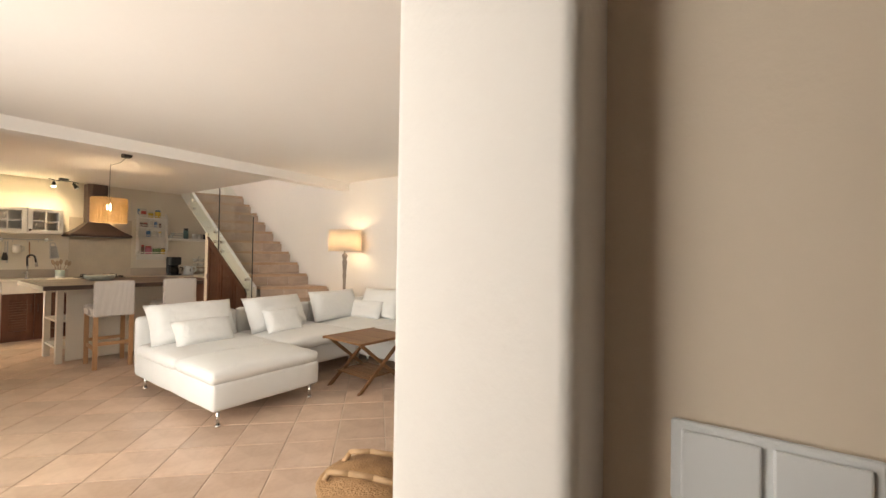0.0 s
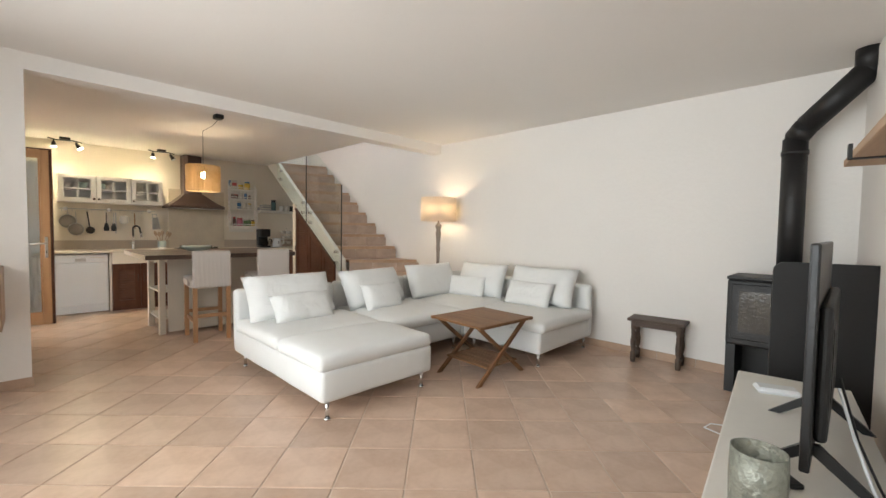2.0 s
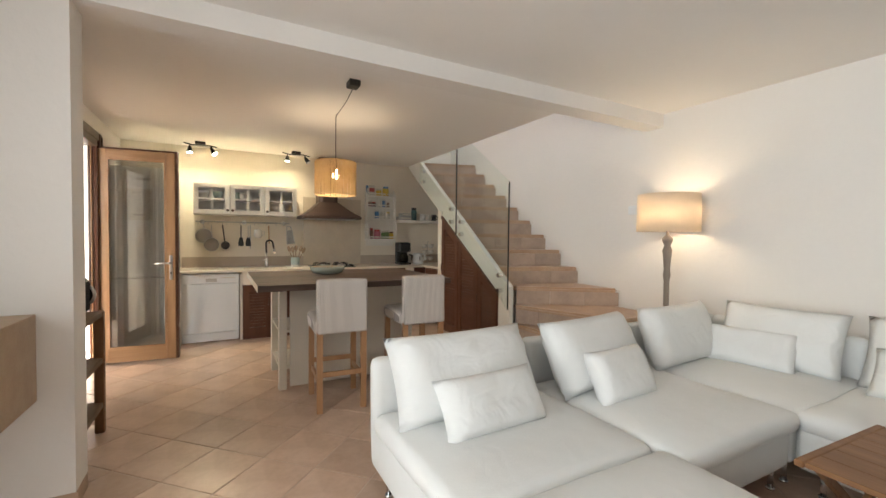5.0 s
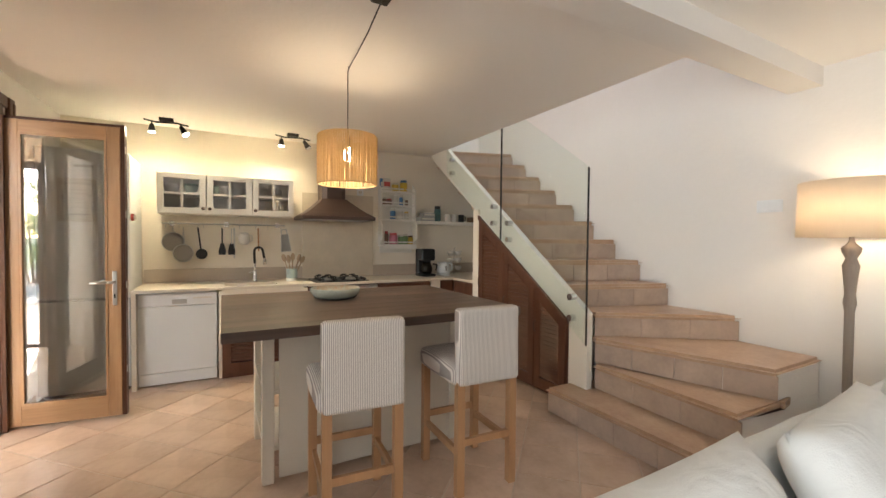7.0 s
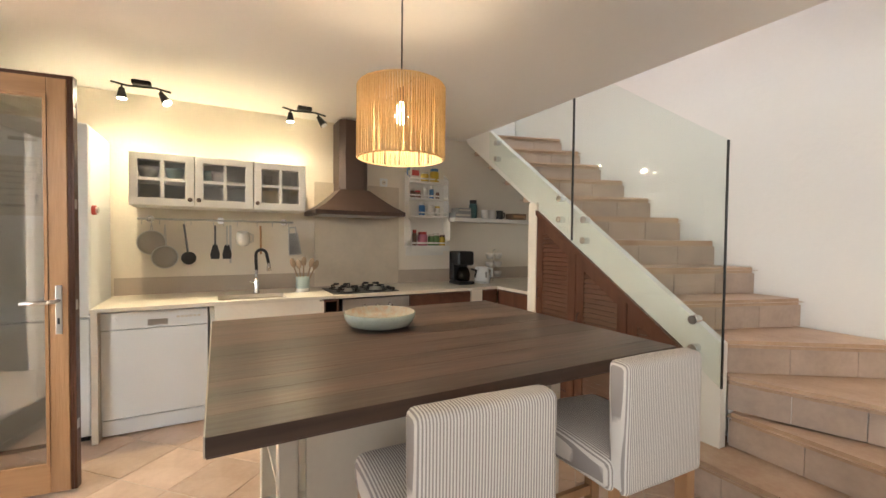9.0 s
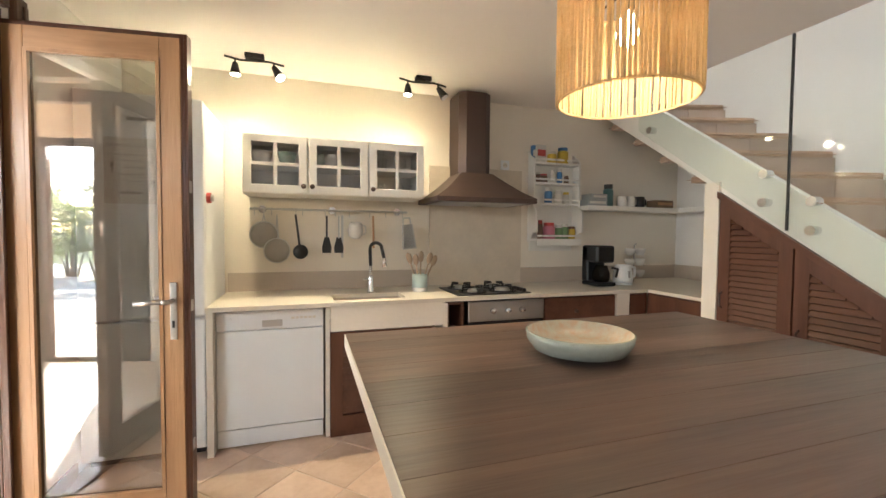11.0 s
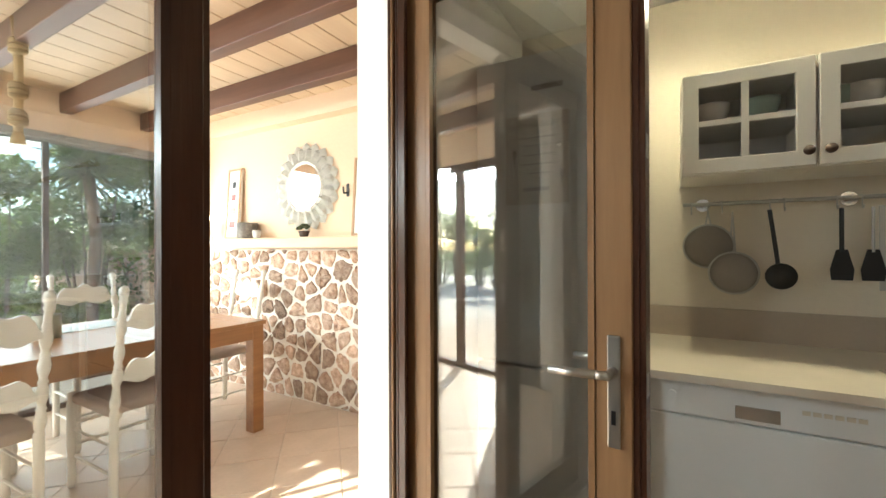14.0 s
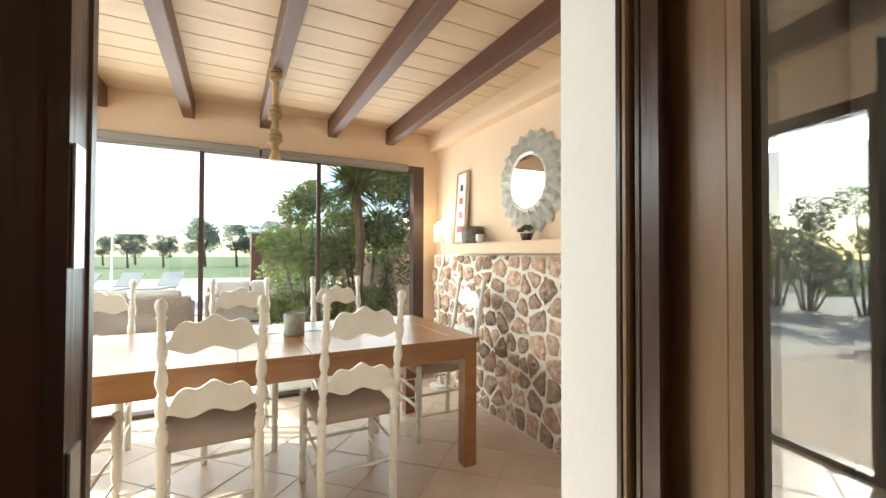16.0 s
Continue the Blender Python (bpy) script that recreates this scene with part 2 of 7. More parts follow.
def prism(bm, poly, off):
    """A flat outline pushed along off."""
    a = [bm.verts.new(p) for p in poly]
    b = [bm.verts.new(Vector(p) + Vector(off)) for p in poly]
    bm.faces.new(a)
    bm.faces.new(b[::-1])
    for i in range(len(a)):
        j = (i + 1) % len(a)
        bm.faces.new((a[j], a[i], b[i], b[j]))
    bmesh.ops.recalc_face_normals(bm, faces=bm.faces[:])
    return bm


def tube(bm, pts, r, seg=8):
    for a, b in zip(pts, pts[1:]):
        cyl(bm, a, b, r, seg=seg)
    for p in pts[1:-1]:
        bmesh.ops.create_icosphere(bm, subdivisions=1, radius=r * 1.02, matrix=Matrix.Translation(p))
    return bm


def pillow(bm, w, d, h, n=10, seed=0, edge=0.12):
    """A stuffed cushion of w x d, thickness h, lying flat about the origin."""
    grid = {}
    for s in (1, -1):
        for i in range(n + 1):
            for j in range(n + 1):
                u, v = i / n * 2 - 1, j / n * 2 - 1
                rim = i in (0, n) or j in (0, n)
                if rim and s < 0:
                    grid[s, i, j] = grid[1, i, j]
                    continue
                puff = ((1 - abs(u) ** 3) * (1 - abs(v) ** 3)) ** 0.5
                pin = 1 - 0.05 * (1 - abs(v) ** 2) * abs(u) ** 3
                pin2 = 1 - 0.05 * (1 - abs(u) ** 2) * abs(v) ** 3
                k = noise.noise(Vector((u * 2.2 + seed * 3.1, v * 2.2, s * 0.7 + seed))) * 0.10
                z = s * h / 2 * (edge * (0 if rim else 1) + (1 - edge) * puff) * (1 + k * 1.5)
                grid[s, i, j] = bm.verts.new((u * w / 2 * pin, v * d / 2 * pin2, z))
    for s in (1, -1):
        for i in range(n):
            for j in range(n):
                q = [grid[s, i, j], grid[s, i + 1, j], grid[s, i + 1, j + 1], grid[s, i, j + 1]]
                bm.faces.new(q if s > 0 else q[::-1])
    return bm


def softbox(bm, x0, y0, z0, x1, y1, z1, r=0.04, crown=0.0, n=10, seed=0):
    """A padded block with rounded edges and a slightly crowned, uneven top."""
    b2 = bmesh.new()
    box(b2, x0, y0, z0, x1, y1, z1, r, 3)
    bmesh.ops.subdivide_edges(b2, edges=[e for e in b2.edges if e.calc_length() > 0.2], cuts=7, use_grid_fill=True)
    cx, cy, hx, hy = (x0 + x1) / 2, (y0 + y1) / 2, (x1 - x0) / 2, (y1 - y0) / 2
    for v in b2.verts:
        u, w = (v.co.x - cx) / hx, (v.co.y - cy) / hy
        t = (v.co.z - z0) / (z1 - z0)
        v.co.z += crown * t * max(0, (1 - u ** 4) * (1 - w ** 4))
        k = noise.noise(v.co * 3.2 + Vector((seed, 0, 0)))
        v.co += Vector((v.co.x - cx, v.co.y - cy, 0)).normalized() * k * 0.008 + Vector((0, 0, k * 0.008 * t))
    me = bpy.data.meshes.new("tmp")
    b2.to_mesh(me)
    b2.free()
    bm.from_mesh(me)
    bpy.data.meshes.remove(me)
    return bm


def part(name, bm, mat, parent=None, label="", smooth=False, at=None):
    """Links a bmesh as one mesh object, under a thing where parent is given."""
    me = bpy.data.meshes.new(name)
    if smooth:
        for f in bm.faces:
            f.smooth = True
    bm.to_mesh(me)
    bm.free()
    me.materials.append(mat)
    ob = new(name, me)
    if parent:
        ob.parent = parent
    if at:
        ob.matrix_basis = at
    if label:
        tagged(ob, label)
    return ob


def soft_edges(ob, width=0.004):
    m = ob.modifiers.new("bevel", "BEVEL")
    m.width, m.segments, m.limit_method = width, 2, "ANGLE"
    return ob


def thing(name, at=(0, 0, 0), rz=0, label="", category="", group=""):
    e = new(name)
    e.empty_display_size = 0.1
    e.matrix_basis = pose(*at, 0, 0, rz)
    return tagged(e, label, category, group)


def setting(name, bm, mat, label="", smooth=False):
    return tagged(part(name, bm, mat, None, label, smooth), label, "", "", "structure")


B = bmesh.new


def boxes(*rows, bevel=0.0):
    bm = B()
    for r in rows:
        box(bm, *r, bevel=bevel)
    return bm


# ---------- the shell ----------
ZL, ZK = 2.41, 2.36
# one screed under all rooms; the tiles lie on it
setting("floor", boxes((-9.2, -3.65, -0.12, 2.2, 4.95, -0.004)), GROUT, "cement floor under terracotta tiles")
setting("ceiling", boxes((-5.09, -1.15, ZL, 2.2, 4.95, ZL + 0.2)), CEIL, "smooth white living room ceiling")
setting("ceiling", boxes((-9.2, -0.18, ZK, -5.09, 3.70, ZK + 0.25)), CEIL, "white kitchen ceiling")
setting("ceiling_beam", boxes((-5.085, 0.51, 2.290, -4.90, 4.70, ZL)), PLASTER, "white plastered ceiling beam")
setting("wall_north", boxes((-9.2, 4.70, -0.1, 0.2, 4.95, 5.2)), PLASTER, "white plastered long wall")
bm = B()
prism(bm, [(0.0, 4.7, 0), (0.0, 0.702, 0), (-0.292, 0.756, 0), (-0.645, 4.7, 0)], (0, 0, ZL))
we = setting("wall_east", bm, PLASTER, "white plastered wall behind the television")
round_corner = we.modifiers.new("bevel", "BEVEL")
round_corner.width, round_corner.segments, round_corner.limit_method, round_corner.harden_normals = 0.022, 6, "ANGLE", True
setting("wall_entry", boxes((0.0, 0.808, 0, 2.2, 1.0, ZL)), ENTRY, "beige plastered entry wall")
# unseen wall, added to keep the window lamp off the entry wall
setting("wall_light_block", boxes((-0.55, -0.9, 0, -0.40, -0.25, ZL)), PLASTER, "plain plastered wall added by the hall, out of view")
setting("wall_hall", boxes((1.7, -1.15, 0, 2.2, 0.81, ZL)), PLASTER, "plain plastered wall added by the hall, out of view")
# south wall of the living room, with a wide garden window behind the walk
setting("wall_south", boxes((-5.085, -1.15, 0, -4.3, -0.9, ZL), (-0.6, -1.15, 0, 1.7, -0.9, ZL), (-4.3, -1.15, 0, -0.6, -0.9, 0.25), (-4.3, -1.15, 2.3, -0.6, -0.9, ZL)), PLASTER, "white plastered wall with a wide window")
# panel added out of view; it shuts the sun out of the opening
setting("window_sun_block", boxes((-4.3, -1.15, 0.25, -0.6, -1.13, 2.3)), PLASTER, "added white panel keeping the sun out of the garden window")
# pier between living room and kitchen
setting("wall_pier", boxes((-5.085, -0.9, 0, -4.90, 0.51, ZL)), PLASTER, "white plastered pier wall")
setting("wall_kitchen_back", boxes((-8.80, -0.19, 0, -8.55, 4.70, ZK + 0.02)), CREAM, "cream plastered kitchen wall")
# wall between kitchen and dining room, with the double door's opening
bm = boxes((-6.14, -0.19, 0, -5.085, 0.06, ZK), (-7.462, -0.19, 2.12, -6.14, 0.06, ZK))
prism(bm, [(-8.55, -0.19, 0), (-7.50, -0.19, 0), (-7.408, 0.010, 0), (-7.462, 0.011, 0), (-7.462, 0.06, 0), (-8.55, 0.06, 0)], (0, 0, 2.12))
box(bm, -8.55, -0.19, 2.12, -7.462, 0.06, ZK)
setting("wall_dining", bm, PLASTER, "white plastered wall with a double door")
# stairwell above
setting("stairwell_wall", boxes((-9.2, 3.55, ZK + 0.25, -5.0, 3.70, 5.2), (-9.2, 3.70, ZK, -8.9, 4.70, 5.2), (-5.09, 3.70, ZL, -4.9, 4.70, 5.2)), PLASTER, "white stairwell walls")
# the roof opening is assumed, to let light down the stairs
setting("stairwell_ceiling", boxes((-9.2, 3.55, 4.7, -7.4, 4.70, 4.9), (-5.8, 3.55, 4.7, -5.0, 4.70, 4.9), (-7.4, 3.55, 4.7, -5.8, 3.8, 4.9)), CEIL, "stairwell ceiling with an assumed, unseen roof opening")

# dining room
ZD = 2.46
setting("dining_wall_west", boxes((-9.07, -3.65, 0, -8.84, -0.19, 2.7), (-9.07, -0.19, 0, -8.80, 0.06, 2.7)), PEACH, "peach plastered wall")
setting("dining_cornice", boxes((-8.84, -3.4, 2.30, -8.74, -0.19, ZD)), PEACH, "peach plastered step under the ceiling")
setting("dining_wall_south", boxes((-9.07, -3.65, 2.13, -4.4, -3.4, 2.7), (-9.07, -3.65, 0, -8.69, -3.4, 2.13), (-5.12, -3.65, 0, -4.4, -3.4, 2.13)), PEACH, "peach plastered wall with a sliding window")
setting("dining_wall_east", boxes((-5.085, -3.4, 2.13, -4.9, -0.9, 2.7), (-5.085, -1.15, 0, -4.9, -0.9, 2.13)), PEACH, "peach plastered wall with a glazed side")
bm = B()
y = -3.4
while y < -0.2:
    box(bm, -8.84, y + 0.003, ZD, -5.0, min(y + 0.19, -0.19) - 0.003, ZD + 0.02, 0.003)
    y += 0.19
box(bm, -9.07, -3.65, ZD + 0.021, -4.4, -0.19, ZD + 0.1)
setting("dining_ceiling", bm, BOARDS, "pale wooden board ceiling")
for x in (-8.36, -7.805, -7.24, -6.69, -6.14, -5.59):
    b = setting("ceiling_beam", boxes((x, -3.4, 2.310, x + 0.08, -0.19, ZD)), BEAMW, "dark brown wooden ceiling beam")
    soft_edges(b, 0.006)

# ---------- stairs ----------
PIV = Vector((-5.87, 3.79, 0))
RISE = 0.1855


def nose(k):
    """Front edge of step k: its end at the glass and its end at the wall."""
    if k == 1:
        return Vector((-6.04, 3.48, 0)), Vector((-4.86, 3.48, 0))
    if k == 2:
        return Vector((-5.86, 3.77, 0)), Vector((-4.86, 3.74, 0))
    if k == 3:
        return Vector((-5.88, 3.79, 0)), Vector((-4.86, 4.13, 0))
    if k == 4:
        return Vector((-5.92, 3.83, 0)), Vector((-5.34, 4.695, 0))
    x = -5.896 - 0.2715 * (k - 5)
    return Vector((x - 0.29, 3.74, 0)), Vector((x, 4.695, 0))


stairs = thing("staircase", (0, 0, 0), 0, "winding staircase of terracotta-tiled steps with rounded nosings", "staircase")
for k in range(1, 14):
    a, b = nose(k)
    c, d = nose(k + 1)
    z = RISE * k
    if k == 1:
        poly = [a, b, Vector((-4.86, 3.9, 0)), Vector((-6.04, 3.9, 0))]
    elif k == 2:
        poly = [a, b, Vector((-4.86, 4.3, 0)), d + Vector((0, 0.05, 0)), c + Vector((0, 0.05, 0))]
    elif k == 3:
        poly = [a, b, Vector((-4.86, 4.695, 0)), d + Vector((-0.05, 0, 0)), c + Vector((-0.05, 0, 0))]
    else:
        e = (d - b) * 0.25
        poly = [a, b, d + e, c + e]
    n = (b - a).normalized().cross(Vector((0, 0, 1)))
    n = n if n.y < 0 or n.x > 0 else -n
    lip = 0.025 * n
    poly2 = [poly[0] + lip, poly[1] + lip] + poly[2:]
    t = B()
    prism(t, [p + Vector((0, 0, z - 0.042)) for p in poly2], (0, 0, 0.042))
    bmesh.ops.bevel(t, geom=[e for e in t.edges if abs(e.verts[0].co.z - e.verts[1].co.z) < 1e-5], offset=0.020, segments=4, affect="EDGES")
    part("tread", t, STEP, stairs)
    # riser tiles
    length = (b - a).length
    cnt = max(2, round(length / 0.30))
    w = length / cnt
    along = (b - a).normalized()
    for i in range(cnt):
        r = B()
        p, q = a + along * (i * w + 0.002), a + along * ((i + 1) * w - 0.002)
        prism(r, [p + Vector((0, 0, z - RISE + 0.002)), q + Vector((0, 0, z - RISE + 0.002)), q + Vector((0, 0, z - 0.043)), p + Vector((0, 0, z - 0.043))], -0.012 * n)
        part("riser_tile", r, RISER, stairs)

bm = B()
low = lambda x: 0.666 + (-6.036 - x) * 0.687
prism(bm, [(-6.1, 3.745, 0.02), (-6.1, 3.745, 0.72), (-8.55, 3.745, 2.42), (-8.55, 3.745, low(-8.55)), (-7.32, 3.745, low(-7.32)), (-7.32, 3.745, 0.02)], (0, 0.94, 0))
part("stair_body", bm, PLASTER, stairs, "plastered body under the steps")
for k, hgt in ((1, 0.15), (2, 0.335), (3, 0.52)):
    a, b = nose(k)
    bm = B()
    prism(bm, [a + Vector((0.0, 0.014, 0)), b + Vector((-0.002 - 0.003 * k, 0.014, 0)), Vector((-4.862 - 0.003 * k, 4.69 - 0.003 * k, 0)), Vector((-5.95, 4.69, 0))], (0, 0, hgt))
    part("stair_body", bm, PLASTER, stairs)

# white stringer seen between steps and louvred doors
bm = B()
prism(bm, [(-5.86, 3.685, 0.0), (-6.04, 3.685, 0.0), (-6.04, 3.685, low(-6.04)), (-8.40, 3.685, low(-8.40)), (-8.55, 3.685, 2.47), (-8.1, 3.685, 2.41), (-5.86, 3.685, 0.75)], (0, 0.055, 0))
setting("stair_stringer", bm, WHITEW, "white plastered stair stringer")

# glass balustrade
bal = thing("glass_balustrade", (0, 0, 0), 0, "frameless clear glass stair balustrade with steel fixings", "balustrade")
lo = lambda x: 0.52 + (-5.84 - x) * 0.728
for x0, x1 in ((-5.84, -6.895), (-6.905, -7.97)):
    bm = B()
    top0 = 1.82 if x0 > -6 else 2.34
    poly = [(x0, 3.66, lo(x0)), (x1, 3.66, lo(x1)), (x1, 3.66, 2.34)]
    if x0 > -6:
        poly += [(-6.556, 3.66, 2.335), (x0, 3.66, 1.82)]
    else:
        poly += [(x0, 3.66, 2.34)]
    prism(bm, poly, (0, -0.012, 0))
    p = part("glass_pane", bm, GLASS_G, bal)
    p.visible_shadow = False
for x, z in ((-5.99, 0.70), (-5.99, 0.86), (-6.78, 1.29), (-6.78, 1.44), (-7.02, 1.45), (-7.02, 1.61), (-7.85, 2.05), (-7.85, 2.2)):
    part("fixing", cyl(B(), (x, 3.632, z), (x, 3.69, z), 0.025, seg=20), CHROME, bal, smooth=False)
bm = B()
box(bm, -5.846, 3.648, 0.52, -5.838, 3.66, 1.82)
part("edge_strip", bm, BLACKM, bal)
part("joint_strip", boxes((-6.9045, 3.647, lo(-6.9) - 0.002, -6.8955, 3.661, 2.34)), BLACKM, bal, "dark joint between the panes")

# ---------- sofa ----------
SX, SY = -4.43, 1.73


def leg_pin(parent, x, y, h=0.125):
    bm = cyl(B(), (x, y, 0.0), (x, y, h), 0.013, seg=12)
    cyl(bm, (x, y, 0.0), (x, y, 0.01), 0.02, seg=12)
    part("leg", bm, CHROME, parent, "chrome leg", True)


def seat_unit(name, x0, y0, x1, y1, backs, label, split=None):
    e = thing(name, ((x0 + x1) / 2, (y0 + y1) / 2, 0), 0, label, "sofa", "sofa modules")
    cx, cy = (x0 + x1) / 2, (y0 + y1) / 2
    g = lambda a, b, c, d: (a - cx, b - cy, c - cx, d - cy)
    a, b, c, d = g(x0, y0, x1, y1)
    part("base", softbox(B(), a + 0.004, b + 0.006, 0.120, c - 0.010, d - 0.004, 0.325, 0.03), SOFA, e, "", True)
    t = 0.09
    sa, sb, sc, sd = a, b, c, d
    if "w" in backs:
        part("backrest", softbox(B(), a, b, 0.12, a + t, d, 0.66, 0.04), SOFA, e, "", True)
        sa += t
    if "n" in backs:
        part("backrest", softbox(B(), sa, d - t, 0.12, c, d, 0.66, 0.04), SOFA, e, "", True)
        sd -= t
    cuts = split or [sa, sc]
    for u, v in zip(cuts, cuts[1:]):
        part("seat_cushion", softbox(B(), u + 0.003, sb - 0.010, 0.312, v + (0.034 if v == sc else -0.003), sd - 0.003, 0.410, 0.042, 0.028, seed=u), SOFA, e, "", True)
    for x, y in ((a + 0.1, b + 0.07), (c - 0.06, b + 0.07), (a + 0.1, d - 0.07), (c - 0.06, d - 0.07)):
        leg_pin(e, x, y)
    return e


seat_unit("sofa_chaise", -4.43, 1.73, -2.90, 2.66, "w", "white linen sofa chaise on slim chrome legs", [-0.675, 0.13, 0.765])
seat_unit("sofa_module", -4.43, 2.66, -3.44, 3.59, "w", "white linen sofa seat between chaise and corner")
seat_unit("sofa_corner", -4.43, 3.59, -3.44, 4.60, "wn", "white linen sofa corner seat beside the wall")
seat_unit("sofa_module", -3.44, 3.59, -2.54, 4.60, "n", "white linen sofa seat along the wall")


def cushion(x, y, z, w, d, h, lean, rz, seed, label="plump white linen cushion leaning on the sofa back"):
    """Stands on its long edge and leans back by lean degrees; rz: the way it faces."""
    ob = part("cushion", pillow(B(), w, d, h, 14, seed), CUSH, None, "", True)
    ob.matrix_basis = pose(x, y, z + d / 2 * math.cos(radians(lean)) + 0.02) @ pose(0, 0, 0, 90 - lean, 0, rz)
    return tagged(ob, label, "cushion", "sofa cushions")


# rz: 90 faces +x, 0 faces -y
LUMB = "small white linen lumbar cushion on the sofa"
cushion(-4.20, 2.15, 0.39, 0.80, 0.42, 0.24, 29, 91, 1)
cushion(-3.98, 2.15, 0.39, 0.54, 0.27, 0.17, 34, 92, 2, LUMB)
cushion(-4.18, 3.02, 0.39, 0.76, 0.42, 0.24, 29, 96, 3)
cushion(-3.95, 2.96, 0.39, 0.44, 0.28, 0.15, 28, 92, 4, LUMB)
cushion(-4.20, 3.88, 0.39, 0.76, 0.41, 0.21, 20, 92, 5)
cushion(-3.83, 4.35, 0.39, 0.70, 0.42, 0.19, 20, 0, 6)
cushion(-3.92, 4.18, 0.40, 0.52, 0.27, 0.14, 30, 10, 7, LUMB)
cushion(-3.02, 4.37, 0.40, 0.80, 0.42, 0.19, 20, 0, 8)
cushion(-3.06, 4.19, 0.40, 0.56, 0.28, 0.14, 28, -2, 9, LUMB)

# ---------- coffee table ----------
ct = thing("coffee_table", (-2.872, 3.20, 0), -3, "brown teak folding coffee table with crossed legs", "table")
for i in range(6):
    w = 0.64 / 6
    bm = boxes((-0.255, -0.32 + i * w + 0.0008, 0.452, 0.255, -0.32 + (i + 1) * w - 0.0008, 0.472), bevel=0.002)
    part("board", bm, TEAK, ct)
for x in (-0.285, 0.255):
    part("end_rail", boxes((x, -0.33, 0.45, x + 0.03, 0.33, 0.474), bevel=0.004), TEAK, ct)
for x in (-0.235, 0.21):
    for s in (1, -1):
        bm = B()
        prism(bm, [(x + s * 0.014, -0.29 * s - 0.025, 0), (x + s * 0.014, -0.29 * s + 0.025, 0), (x + s * 0.014, 0.27 * s + 0.025, 0.45), (x + s * 0.014, 0.27 * s - 0.025, 0.45)], (0.025, 0, 0))
        soft_edges(part("leg", bm, TEAK_D, ct), 0.004)
for i in range(5):
    part("shelf_slat", boxes((-0.23, -0.19 + i * 0.078, 0.115, 0.23, -0.19 + i * 0.078 + 0.07, 0.13), bevel=0.003), TEAK, ct)

# ---------- floor lamp ----------
fl = thing("floor_lamp", (-4.66, 4.43, 0), 0, "turned grey-wood floor lamp with a beige linen drum shade", "lamp")
GREYW = wood("grey_washed_wood", (0.36, 0.30, 0.25), (0.25, 0.2, 0.165), 0.6, "z", 14)
prof = [(0.13, 0), (0.13, 0.02), (0.1, 0.035), (0.04, 0.05), (0.03, 0.08), (0.042, 0.12), (0.03, 0.16), (0.022, 0.2), (0.022, 0.9), (0.03, 0.95), (0.024, 1.0), (0.03, 1.08), (0.038, 1.16), (0.024, 1.2), (0.04, 1.235), (0.045, 1.26), (0.02, 1.285), (0.012, 1.3), (0.012, 1.36)]
part("stem", lathe(B(), prof), GREYW, fl, "", True)
bm = B()
for r in (0.243, 0.240):
    lathe(bm, [(r - 0.004, 1.32), (r - 0.008, 1.63)] if r < 0.242 else [(r, 1.32), (r - 0.005, 1.63)], seg=40)
bm2 = B()
lathe(bm2, [(0.243, 1.318), (0.238, 1.632)], seg=40)
bmesh.ops.delete(bm2, geom=[f for f in bm2.faces if len(f.verts) > 4], context="FACES_ONLY")
bm.free()
s = part("shade", bm2, SHADE, fl, "beige linen drum shade", True)
so = s.modifiers.new("thick", "SOLIDIFY")
so.thickness = 0.002
part("bulb", lathe(B(), [(0.012, 1.36), (0.02, 1.39), (0.03, 1.43), (0.025, 1.46), (0.0, 1.475)], seg=14), BULB, fl, "", True)
bulb_lamp("lamp_light", (-4.66, 4.43, 1.47), 0.96, WARM, 0.035)

# ---------- kitchen ----------
KZ = 0.84


